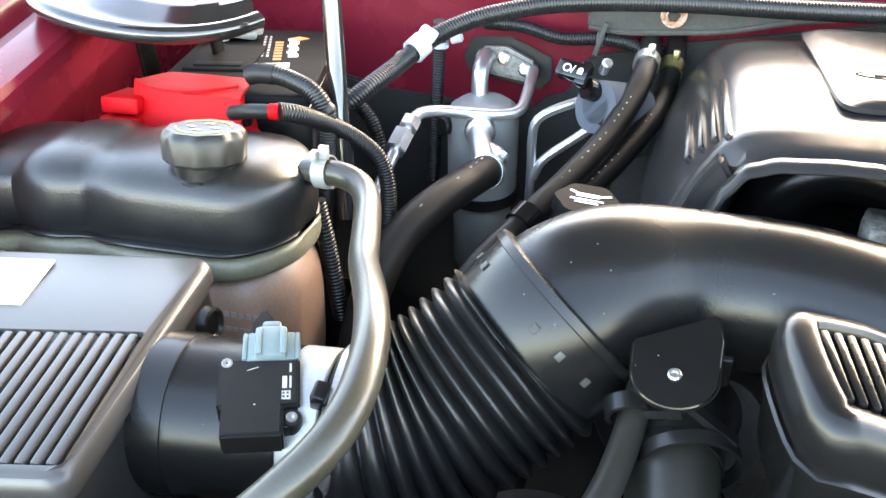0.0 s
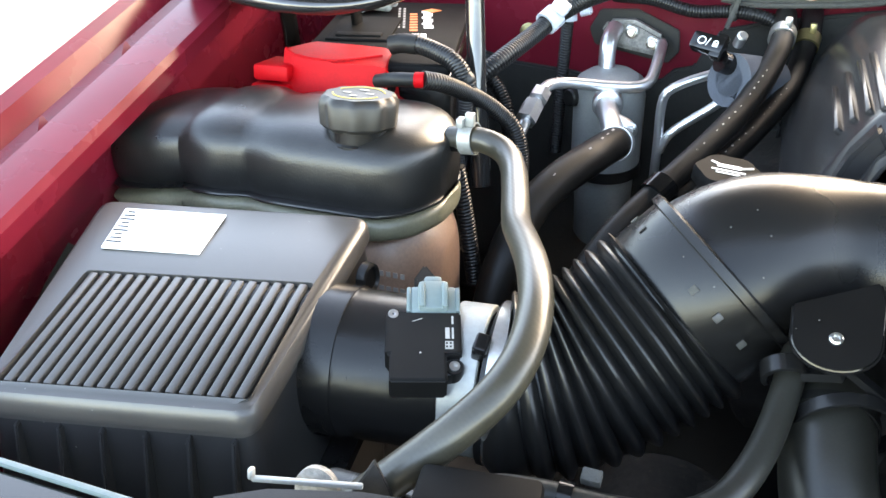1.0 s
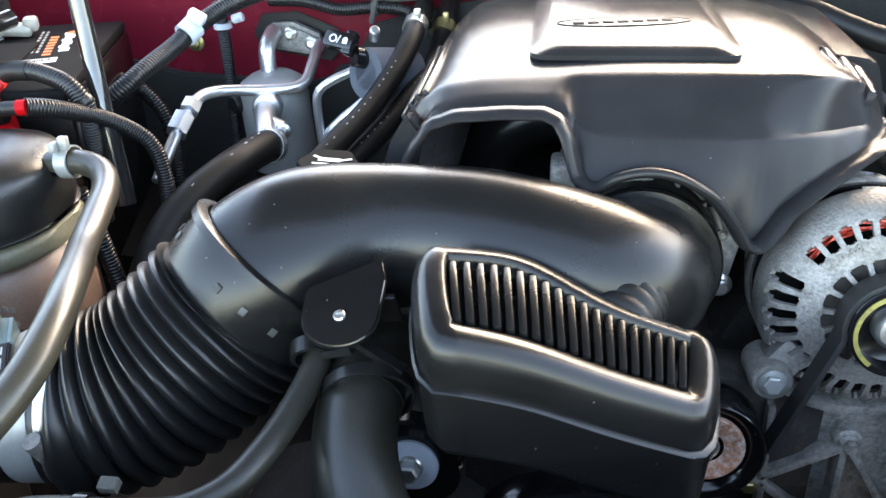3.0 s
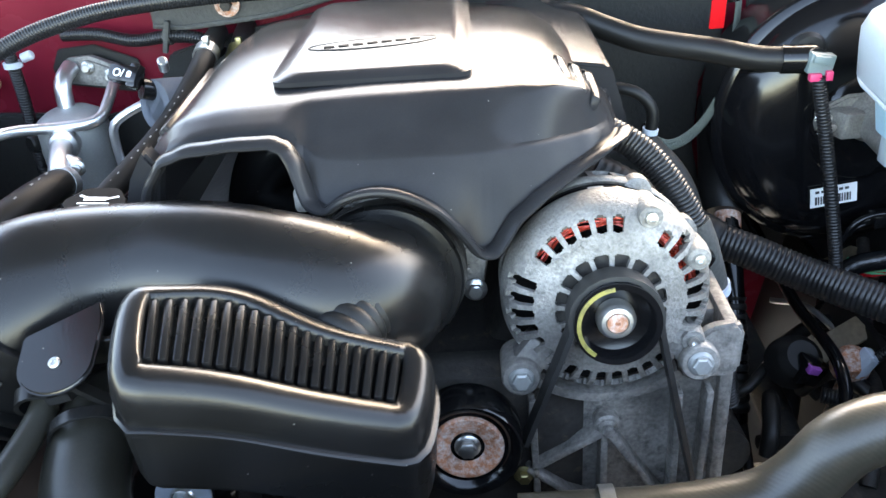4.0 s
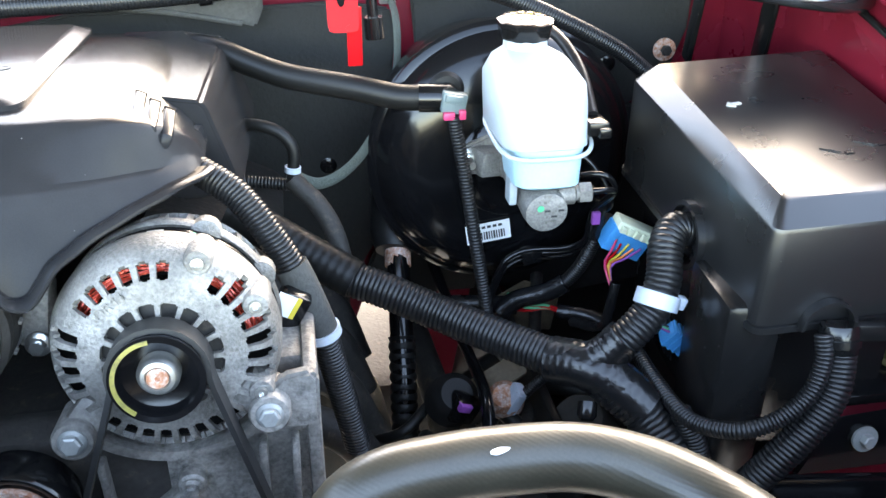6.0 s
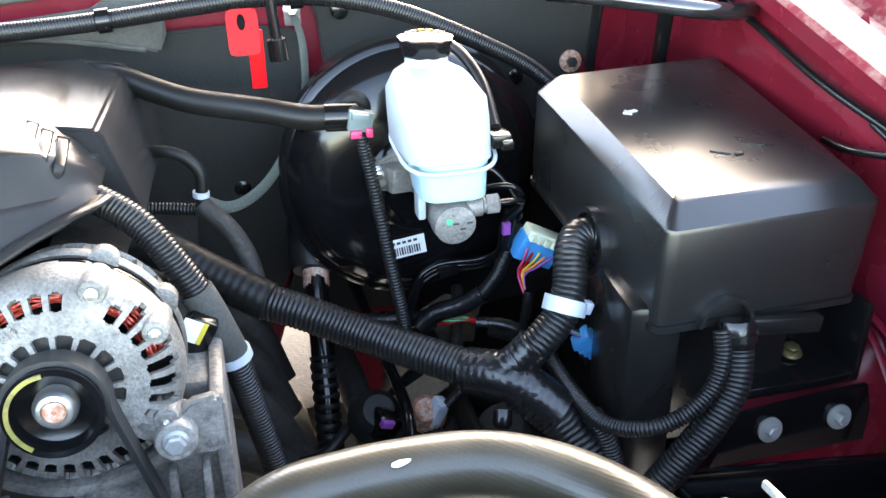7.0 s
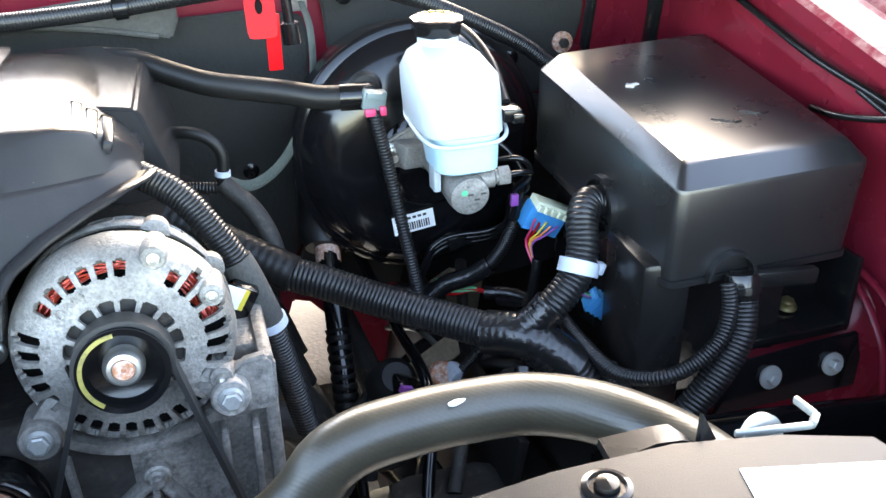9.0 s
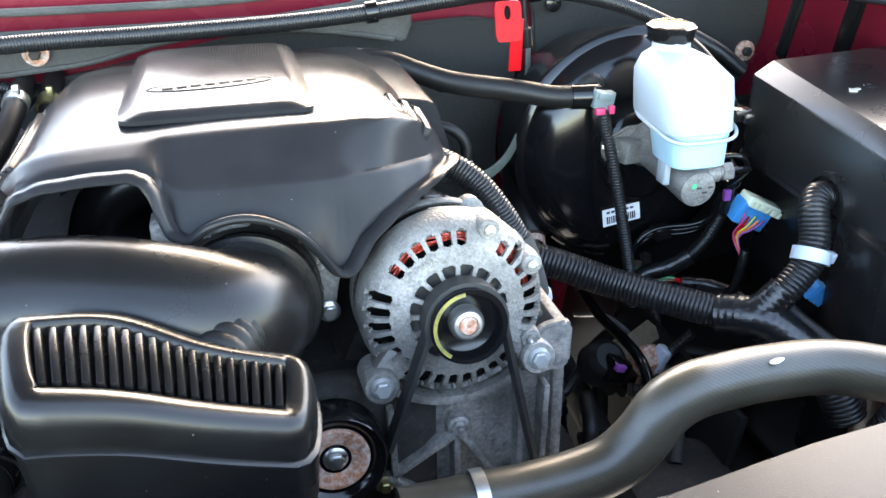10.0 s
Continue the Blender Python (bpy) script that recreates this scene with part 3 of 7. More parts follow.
rnd = random.Random(7)
for k in range(14):
    x, y, z = rnd.uniform(0.64, 0.88), rnd.uniform(0.7, 0.98), rnd.uniform(0.8, 0.9)
    a, b_ = rnd.uniform(-0.09, 0.09), rnd.uniform(-0.09, 0.09)
    if k % 3 == 2:
        cl = thing("hard_pipe", "thin dark steel pipe low in the bay", "pipe", "low pipes", (x, y, z))
        part("pipe", tube([(x - a, y - b_, z - 0.02), (x, y, z + 0.01), (x + a, y + b_ * 0.5, z)], 0.004, 8), M["rust"] if k % 2 else M["steel"], cl)
    else:
        cl = thing("wiring_lead", "black taped wiring lead low in the bay", "lead", "low leads", (x, y, z))
        part("lead", tube([(x - a, y - b_, z - 0.03), (x - a * 0.3, y + 0.02, z + 0.015), (x + a * 0.5, y - 0.02, z + 0.005), (x + a, y + b_, z - 0.02)], rnd.uniform(0.006, 0.012), 10), M["rubber"], cl)

# holes in the apron: shallow black discs give their inner shade
for hx, hy, hz, hr in ((1.1605, 0.962, 1.263, 0.021), (1.152, 0.516, 1.053, 0.008), (1.1385, 0.70, 1.234, 0.0045)):
    hole_ = thing("apron_hole", "dark disc standing in for a shaded hole in the inner fender apron", "grommet", "apron grommets", (hx, hy, hz))
    part("plug", lathe([(hr * 1.06, -0.004), (hr * 1.06, 0.0004), (hr, 0.001), (hr * 0.94, 0.0), (hr * 0.9, -0.0015)], frame_at((hx, hy, hz), (-1, 0, 0.05), (0, 1.0, 0)), 28), M["matte"], hole_)

# ---- left side: air cleaner, coolant tank, battery ----
def quad(corners, u, v):
    a, b, c, d = [Vector(p) for p in corners]     # back-left, back-right, front-right, front-left
    return (a.lerp(b, u)).lerp(d.lerp(c, u), v)


AB = [(-0.45, 0.478, 1.197), (-0.247, 0.519, 1.198), (-0.2345, 0.330, 1.165), (-0.397, 0.295, 1.162)]
air = thing("air_cleaner", "black plastic air cleaner box with ribbed lid and white label", "air cleaner", base=(-0.33, 0.4, 1.0))


def rounded(cs, k_out, dz, rr=0.012):
    c = sum((Vector(p) for p in cs), Vector()) / 4
    big = []
    for p in cs:
        d = Vector(p) - c
        d.z = 0
        big.append(Vector(p) + d.normalized() * k_out + Vector((0, 0, dz)))
    out = []
    for i in range(4):
        a, p, b = big[i - 1], big[i], big[(i + 1) % 4]
        pa, pb = p + (a - p).normalized() * rr, p + (b - p).normalized() * rr
        for t in (0, 0.25, 0.5, 0.75, 1.0):
            out.append((pa.lerp(p, t)).lerp(p.lerp(pb, t), t))
    return out


def ring(k_out, dz, rr=0.012):
    return rounded(AB, k_out, dz, rr)


RIB = [(-0.407, 0.403, 1.1825), (-0.248, 0.438, 1.1855), (-0.237, 0.334, 1.1668), (-0.392, 0.300, 1.1638)]
part("lid", skin([ring(0.005, -0.04), ring(0.006, -0.0185), ring(0.0095, -0.0165), ring(0.0102, -0.0135), ring(0.0092, -0.005), ring(0.006, -0.0011), ring(0.0, 0.0), rounded(RIB, 0.003, 0.0005, 0.004), rounded(RIB, 0.002, -0.0065, 0.004)]), M["lid"], air)
part("base", skin([ring(0.012, -0.3), ring(0.018, -0.12), ring(0.01, -0.06), ring(0.0055, -0.019)]), M["grain"], air)
for i in range(18):
    u = (i + 0.5) / 18
    a, b = quad(RIB, u, 0.0), quad(RIB, u, 1.0)
    part("rib", bar(a + Vector((0, 0, -0.0028)), b + Vector((0, 0, -0.0028)), 0.006, 0.007, 0.0014), M["lid"], air)
lab = [quad(AB, 0.1, 0.05), quad(AB, 0.5, 0.05), quad(AB, 0.49, 0.3), quad(AB, 0.1, 0.3)]
part("label", skin([[p + Vector((0, 0, 0.0012)) for p in lab], [p + Vector((0, 0, 0.0024)) for p in lab]]), M["label"], air, "white paper label")
for i in range(9):
    p = quad(lab, 0.04, 0.08 + i * 0.095)
    part("print", box(0.006 + 0.003 * (i % 3), 0.0014, 0.0004, Matrix.Translation(p + Vector((0.004, 0, 0.0027))) @ pose(0, 0, 0, 10, 0, 10)), M["ink"], air, "unreadable dark print")
for i in range(6):
    p = quad(AB, 0.1 + i * 0.17, 1.0)
    q_ = p + Vector((0.01, -0.052, -0.085))
    part("fin", prism([(-0.012, -0.006), (0.003, -0.009), (0.024, -0.095), (-0.012, -0.095)], 0.003, Matrix.Translation(p + Vector((0, -0.006, -0.014))) @ Matrix(((0.22, 0, 0.97, 0), (-0.97, 0, 0.22, 0), (0, 1, 0, 0), (0, 0, 0, 1))), 0.0008), M["grain"], air)
part("flange", skin([ring(0.016, -0.118), ring(0.042, -0.122), ring(0.042, -0.112), ring(0.018, -0.108)]), M["plastic"], air)
part("screw", lathe([(0.008, 0), (0.008, 0.002), (0.004, 0.003), (0.0035, 0.001), (0, 0.001)], frame_at((-0.425, 0.272, 1.078), (-0.1, -0.3, 1)), 20), M["steel"], air)
part("boss", lathe([(0.013, -0.006), (0.012, 0.0), (0.01, 0.001), (0.008, -0.001), (0, -0.001)], frame_at((-0.2265, 0.49, 1.165), (1, -0.1, 0.1)), 24), M["plastic"], air)

# dark foam block beside the air cleaner
solo("foam_block", superloft([((-0.6, 0.3, 1.04), (1, 0, 0), (0, 0, 1), 0.08, 0.06, 4), ((-0.6, 0.5, 1.1), (1, 0, 0), (0, 0, 1), 0.08, 0.06, 4), ((-0.6, 0.53, 1.09), (1, 0, 0), (0, 0, 1), 0.07, 0.045, 4)]), M["foam"], "dark brown foam seal block beside the air cleaner", "foam seal")

# air flow meter in its housing tube
AX0, AX1 = Vector((-0.245, 0.436, 1.127)), Vector((-0.105, 0.45, 1.129))
maf = thing("airflow_meter", "black airflow sensor housing tube with grey-green plug", "airflow sensor", base=tuple(AX0))
dirn = (AX1 - AX0).normalized()


def tube_lathe(profile, seg=48):
    return lathe(profile, frame_at(AX0, dirn, (0, 0, 1)), seg)


part("tube", tube_lathe([(0.0575, -0.06), (0.056, -0.02), (0.0545, 0.01), (0.0543, 0.0285), (0.0535, 0.029), (0.0528, 0.0315), (0.052, 0.10), (0.046, 0.10), (0.046, -0.06)]), M["plastic"], maf)
part("collar", tube_lathe([(0.0522, 0.101), (0.0525, 0.102), (0.0525, 0.124), (0.0515, 0.125), (0.048, 0.125), (0.048, 0.101)]), M["zinc"], maf, "bright aluminium collar")
smn = Vector((0.16, -0.32, 0.93)).normalized()
SM = frame_at((-0.153, 0.409, 1.1725), smn, (0.926, 0.376, -0.03))
UPPER = [(-0.0243, -0.006), (-0.0243, 0.0265), (0.0242, 0.0265), (0.0242, -0.006), (0.0147, -0.006), (0.0147, -0.0265), (-0.0213, -0.0265), (-0.0213, -0.006)]
part("sensor_body", join(prism(UPPER, 0.02, SM @ pose(0, 0, -0.0145), 0.0013), lathe([(0.0062, -0.014), (0.0062, 0.0), (0.0055, 0.001), (0, 0.001)], SM @ pose(0.0195, -0.0125, 0), 20), box(0.008, 0.012, 0.012, SM @ pose(0.0165, -0.0125, -0.006), 0.001)), M["fuse"], maf)
part("sensor_lid", prism([(x * 0.93 - 0.0006, y * 0.94) for x, y in UPPER], 0.0012, SM @ pose(0, 0, 0.0052), 0.0004), M["fuse"], maf)
for sx, sy, sz in ((0.0195, -0.0125, 0.001), (-0.0195, 0.0238, 0.0058)):
    part("screw", lathe([(0.0034, 0), (0.0034, 0.001), (0.002, 0.0012), (0, 0.0003)], SM @ pose(sx, sy, sz), 14), M["steel"], maf)
plug = part("plug", box(0.03, 0.022, 0.017, SM @ pose(0.0065, 0.0365, -0.003), 0.0018), M["greyplug"], maf, "grey-green plastic plug")
part("face", box(0.02, 0.024, 0.012, SM @ pose(0.0065, 0.0385, 0.003), 0.003), M["greyplug"], plug)
for px in (-0.001, 0.014):
    part("rib", box(0.004, 0.02, 0.003, SM @ pose(px, 0.0375, 0.0092), 0.001), M["greyplug"], plug)
for px in (-0.0095, 0.0225):
    part("wing", box(0.003, 0.02, 0.018, SM @ pose(px, 0.0365, -0.003), 0.001), M["greyplug"], plug)
part("latch", box(0.012, 0.008, 0.006, SM @ pose(0.0065, 0.0515, 0.004), 0.002), M["greyplug"], plug)
part("plug_boot", prism([(-0.006, 0.045), (-0.006, 0.058), (0.001, 0.071), (0.008, 0.06), (0.01, 0.045)], 0.008, SM @ pose(0, 0, -0.006), 0.002), M["rubber"], maf)
part("label", box(0.0052, 0.0058, 0.0003, SM @ pose(0.0162, -0.0003, 0.0066)), M["pale"], maf)
for i in range(4):
    part("print", box(0.0013, 0.0013, 0.0003, SM @ pose(0.0147 + 0.0024 * (i % 2), -0.0015 + 0.0026 * (i // 2), 0.0069)), M["ink"], maf)
part("print", box(0.0028, 0.0085, 0.0003, SM @ pose(0.0152, 0.0088, 0.0066)), M["pale"], maf)
part("print", box(0.0013, 0.0085, 0.0003, SM @ pose(0.0186, 0.0088, 0.0066)), M["pale"], maf)
part("print", box(0.0013, 0.006, 0.0003, SM @ pose(0.0186, 0.019, 0.0066)), M["pale"], maf)
part("scuff", box(0.007, 0.0005, 0.0002, SM @ pose(-0.004, 0.019, 0.0066, 0, 0, 20)), M["pale"], maf, "pale scratch")
part("scuff", lathe([(0.0007, 0), (0.0006, 0.0003), (0, 0.0003)], SM @ pose(-0.002, -0.006, 0.0065), 8), M["pale"], maf, "pale speck")
part("latch", box(0.01, 0.014, 0.014, frame_at((-0.118, 0.42, 1.176), smn), 0.002), M["gloss"], maf)
part("clamp", join(tube_lathe([(0.055, 0.131), (0.0565, 0.131), (0.0565, 0.141), (0.055, 0.141)], 40)), M["steel"], maf, "steel worm clamp")
part("clamp_screw", join(lathe([(0.006, -0.014), (0.006, 0.012), (0.004, 0.014)], frame_at((-0.106, 0.395, 1.135), (0.1, 0.4, -1)), 16), box(0.014, 0.02, 0.008, frame_at((-0.106, 0.4, 1.128), (0, -1, 0.3)), 0.002)), M["dirty"], maf)

# bellows and intake duct
COLC, COLA = Vector((0.006, 0.508, 1.196)), Vector((0.62, 0.36, 0.64)).normalized()
bel = thing("bellows", "black ribbed rubber intake bellows", "intake bellows", base=(-0.06, 0.48, 1.1))
bl = curve([AX0 + dirn * 0.128, AX0 + dirn * 0.15, Vector((-0.058, 0.468, 1.142)), COLC - COLA * 0.032, COLC - COLA * 0.012], 0.002)
bl = resample(bl, 0.0012)
nb = len(bl)


def bel_r(t):
    if t < 0.07:
        return 0.056
    if t > 0.94:
        return 0.062
    k = (t - 0.07) / 0.87 * 12.0
    return 0.0565 + 0.004 * t + 0.008 * (0.5 - 0.5 * math.cos(2 * math.pi * k)) ** 0.6


cut = [0, int(nb * 0.07)] + [int(nb * (0.07 + 0.0725 * k)) for k in range(1, 13)] + [nb - 1]
for i in range(len(cut) - 1):
    seg_ = bl[cut[i]:cut[i + 1] + 1]
    part("cuff" if i in (0, len(cut) - 2) else "rib", sweep(seg_, lambda t, a=cut[i], b=cut[i + 1]: bel_r((a + (b - a) * t) / (nb - 1)), 56, False), M["bellows"], bel)
duct = thing("intake_duct", "satin black plastic intake duct curving to the throttle body", "intake duct", base=(0.15, 0.52, 1.1))
part("collar", lathe([(0.0615, -0.022), (0.0625, -0.02), (0.0625, 0.012), (0.066, 0.013), (0.066, 0.0185), (0.0615, 0.02), (0.058, 0.02), (0.058, -0.022)], frame_at(COLC, COLA), 64), M["plastic"], duct, "collar band with moulded windows")
for i, q_ in enumerate(((-0.035, 0.511, 1.226), (-0.028, 0.495, 1.228), (0.005, 0.457, 1.226), (0.02, 0.457, 1.213), (0.037, 0.457, 1.199))):
    rad = Vector(q_) - COLC
    rad = (rad - COLA * rad.dot(COLA)).normalized()
    fm = frame_at(COLC + rad * 0.0632 - COLA * 0.004, rad, COLA)
    part("tab", box(0.0055, 0.0048, 0.0012, fm, 0.0004), M["felt"] if i in (0, 2, 4) else M["ink"], duct)
dl = [COLC + COLA * 0.0, COLC + COLA * 0.03, Vector((0.075, 0.548, 1.213)), Vector((0.14, 0.545, 1.218)), Vector((0.2, 0.53, 1.214)), Vector((0.248, 0.527, 1.196)), Vector((0.265, 0.548, 1.18)), Vector((0.269, 0.59, 1.175)), Vector((0.27, 0.615, 1.17))]
dline = resample(curve(dl, 0.003), 0.006)
for k in range(40):
    dline = dline[:1] + [dline[i] * 0.5 + (dline[i - 1] + dline[i + 1]) * 0.25 for i in range(1, len(dline) - 1)] + dline[-1:]


def smooth(t):
    t = max(0.0, min(1.0, t))
    return t * t * (3 - 2 * t)


def duct_r(t):
    return 0.059 - 0.009 * smooth((t - 0.03) / 0.35) + 0.0055 * smooth((t - 0.55) / 0.3)


part("elbow", sweep(dline, duct_r, 40, True), M["plastic"], duct)
part("end_lip", lathe([(0.054, -0.004), (0.0595, -0.0035), (0.0615, -0.001), (0.0615, 0.002), (0.0595, 0.0045), (0.054, 0.005)], frame_at((0.2695, 0.588, 1.1745), (0, -1, 0.12)), 56), M["plastic"], duct)
part("nozzle", tube([(0.268, 0.54, 1.19), (0.264, 0.515, 1.197), (0.252, 0.485, 1.195), (0.238, 0.462, 1.18)], 0.021, 28), M["plastic"], duct)
part("nozzle_cuff", corrugated([(0.259, 0.502, 1.197), (0.252, 0.485, 1.195), (0.244, 0.472, 1.188)], 0.0245, 0.007, 0.002, 28), M["rubber"], duct, "ribbed rubber cuff")
brk = thing("duct_bracket", "black rounded plastic bracket with a bright rivet holding two hoses", "bracket", base=(0.08, 0.44, 1.2))
bn = Vector((-0.05, -0.47, 0.88)).normalized()
BM_ = frame_at((0.082, 0.446, 1.218), bn, (1, 0, 0.05))
outl = [(-0.0245, 0.015), (-0.0245, -0.005)] + [(-0.0245 * math.cos(a), -0.005 - 0.021 * math.sin(a)) for a in [math.pi * k / 16 for k in range(1, 16)]] + [(0.0245, -0.005), (0.026, 0.02), (0.0225, 0.037)]
part("plate", prism(outl, 0.005, BM_ @ pose(0, 0, -0.004), 0.0016, 3), M["gloss"], brk)
part("web", box(0.05, 0.004, 0.03, BM_ @ pose(0.006, 0.012, -0.02), 0.001), M["plastic"], brk)
part("rivet", lathe([(0.0038, 0), (0.0038, 0.001), (0.003, 0.0018), (0.002, 0.0018), (0.0015, 0.0004), (0, 0.0004)], BM_ @ pose(0, -0.005, 0.001), 20), M["steel"], brk, "bright steel rivet")


part("hose_clip", join(half_ring((0.097, 0.435, 1.163), (0.15, -0.85, -0.3), 0.0272, 0.008, 0.0022, -60, 190), half_ring((0.06, 0.446, 1.185), (0.2, -0.8, -0.4), 0.0105, 0.01, 0.003, -40, 220), bar((0.07, 0.444, 1.187), (0.09, 0.437, 1.196), 0.008, 0.005), bar((0.09, 0.44, 1.2), (0.12, 0.436, 1.182), 0.008, 0.004)), M["plastic"], brk, "black plastic double hose clip")

# resonator box on the duct
res = thing("resonator_box", "satin black plastic resonator box with a ribbed top", "resonator", base=(0.22, 0.42, 1.1))
TOPS = [(0.139, 0.444, 1.261), (0.298, 0.470, 1.195), (0.293, 0.425, 1.183), (0.151, 0.387, 1.25)]
cols = []
for i in range(15):
    u = i / 14
    hump = 0.004 * math.exp(-((u - 0.3) / 0.28) ** 2)
    belly = 0.016 * math.exp(-((u - 0.3) / 0.25) ** 2)
    back, front = Vector(TOPS[0]).lerp(Vector(TOPS[1]), u), Vector(TOPS[3]).lerp(Vector(TOPS[2]), u)
    s = Vector((0, hump * 0.6, hump))
    cols.append((back + s + Vector((0, belly, 0)), front + s * 0.8))
res_loop = [b for b, f_ in cols] + [f_ for b, f_ in reversed(cols)]
for k in range(2):
    res_loop = [p for i in range(len(res_loop)) for p in (res_loop[i].lerp(res_loop[(i + 1) % len(res_loop)], 0.25), res_loop[i].lerp(res_loop[(i + 1) % len(res_loop)], 0.75))]


def res_ring(grow, dz):
    out, n = [], len(res_loop)
    for i, p in enumerate(res_loop):
        t = (res_loop[(i + 1) % n] - res_loop[i - 1])
        t.z = 0
        nrm = Vector((-t.y, t.x, 0)).normalized()
        out.append(p + nrm * grow + Vector((0, 0, dz)))
    return out


part("body", skin([res_ring(0.012, -0.034), res_ring(0.0135, -0.030), res_ring(0.014, -0.018), res_ring(0.0128, -0.011), res_ring(0.0105, -0.006), res_ring(0.0072, -0.0025), res_ring(0.0035, -0.001), res_ring(-0.001, -0.0008), res_ring(-0.0042, -0.001), res_ring(-0.0056, -0.0024), res_ring(-0.0064, -0.0055), res_ring(-0.007, -0.0095)]), M["plastic"], res, smooth=50)
part("lower_shell", skin([res_ring(0.004, -0.085), res_ring(0.011, -0.076), res_ring(0.0135, -0.040), res_ring(0.0155, -0.0375), res_ring(0.016, -0.0345), res_ring(0.0145, -0.033)]), M["plastic"], res, smooth=50)
for i in range(19):
    u = 0.065 + 0.87 * i / 18
    k = min(13, int(u * 14))
    f2 = u * 14 - k
    b = cols[k][0].lerp(cols[k + 1][0], f2)
    f_ = cols[k][1].lerp(cols[k + 1][1], f2)
    part("rib", bar(b.lerp(f_, 0.13) + Vector((0, 0, -0.0046)), b.lerp(f_, 0.88) + Vector((0, 0, -0.0046)), 0.005, 0.007, 0.0016), M["plastic"], res)

# coolant tank
tank = thing("coolant_tank", "black-topped translucent coolant tank with brownish coolant", "coolant tank", base=(-0.38, 0.65, 1.0))


def tank_sections(z0, z1, grow, zc=None):
    out = []
    xs = [-0.548, -0.545, -0.535, -0.515, -0.49, -0.47, -0.455, -0.445, -0.43, -0.41, -0.395, -0.385, -0.37, -0.34, -0.31, -0.29, -0.275, -0.262, -0.252, -0.243, -0.236, -0.23, -0.226, -0.223, -0.222]
    for x in xs:
        e = min((x + 0.552) / 0.04, (-0.219 - x) / 0.055, 1.0)
        e = math.sqrt(max(0.02, 1 - (1 - e) ** 2))
        dip = 0.009 * math.exp(-((x + 0.455) / 0.014) ** 2) + 0.010 * math.exp(-((x + 0.388) / 0.014) ** 2)
        high = z1 - 0.02 * max(0, (-0.44 - x) / 0.1) - dip * 0.35
        cy = 0.645 + 0.03 * (x + 0.38)
        out.append(((x, cy, (z0 + high) / 2), (0, 1, 0), (0, 0, 1), (0.072 + grow - dip) * e, (high - z0) / 2 * (0.35 + 0.65 * e), 3.2))
    return out


part("upper_shell", superloft(tank_sections(1.15, 1.236, 0.0), 40), M["tankskin"], tank, "satin black upper shell")
part("rim", superloft(tank_sections(1.1665, 1.1745, 0.0045), 40), M["fuse"], tank)
part("shoulder", superloft(tank_sections(1.14, 1.172, 0.006), 40), M["tankband"], tank, "pale greenish translucent shoulder")
part("lower_shell", superloft(tank_sections(0.98, 1.158, 0.003), 40), M["tank"], tank, "translucent shell showing brownish coolant")
part("neck", lathe([(0.0285, -0.006), (0.0285, 0.004), (0.0265, 0.006), (0.0265, 0.018)], pose(-0.291, 0.612, 1.218, -6, 0, 0), 32), M["plastic"], tank)
cap_ = part("cap", lathe([(0.029, 0.0), (0.032, 0.003), (0.033, 0.02), (0.031, 0.025), (0.0285, 0.0272)], pose(-0.291, 0.612, 1.235, -6, 0, 0), 80, lambda a: 1 + 0.035 * math.cos(10 * a)), M["capgrey"], tank, "scalloped black plastic pressure cap")
CAPM = pose(-0.291, 0.612, 1.235, -6, 0, 0)
part("print", half_ring(CAPM @ Vector((0, 0, 0.0278)), CAPM.to_3x3() @ Vector((0, 0, 1)), 0.021, 0.0003, 0.0012, 20, 160, 16), M["yellow"], cap_, "worn yellow print")
part("print", half_ring(CAPM @ Vector((0, 0, 0.0278)), CAPM.to_3x3() @ Vector((0, 0, 1)), 0.021, 0.0003, 0.0012, 200, 340, 16), M["yellow"], cap_)
for dx, dy, s in ((0, 0.011, 0.008), (-0.01, -0.002, 0.007), (0.01, 0.0, 0.007), (0, -0.011, 0.006)):
    part("print", box(s, 0.004, 0.0003, CAPM @ pose(dx, dy, 0.0278)), M["pale"], cap_)
part("mounting_screw", lathe([(0.008, 0), (0.008, 0.003), (0.005, 0.006), (0, 0.006)], frame_at((-0.468, 0.562, 1.145), (0, -0.3, 1)), 20), M["steel"], tank)
for i in range(5):
    part("print", box(0.004, 0.0004, 0.005, pose(-0.262 + i * 0.0065, 0.5685, 1.122)), M["pale"], tank, "unreadable pale moulded print")
    part("print", box(0.0045, 0.0004, 0.004, pose(-0.262 + i * 0.0065, 0.5685, 1.108)), M["pale"], tank)
part("outlet", lathe([(0.009, 0), (0.009, 0.04)], frame_at((-0.245, 0.655, 1.212), (1, 0, 0.1)), 20), M["plastic"], tank)

olive = [(-0.226, 0.657, 1.216), (-0.195, 0.652, 1.22), (-0.172, 0.642, 1.217), (-0.156, 0.616, 1.213), (-0.141, 0.57, 1.212), (-0.127, 0.525, 1.212), (-0.110, 0.486, 1.218), (-0.093, 0.444, 1.224), (-0.081, 0.404, 1.224), (-0.077, 0.367, 1.218), (-0.083, 0.339, 1.209), (-0.099, 0.318, 1.195), (-0.122, 0.302, 1.175), (-0.15, 0.285, 1.15), (-0.19, 0.25, 1.11)]
oh = thing("coolant_hose", "weathered olive-grey rubber coolant hose from tank to radiator", "hose", "coolant hoses", (-0.12, 0.45, 1.15))
part("hose", tube(olive, 0.0108, 20), M["olive"], oh)
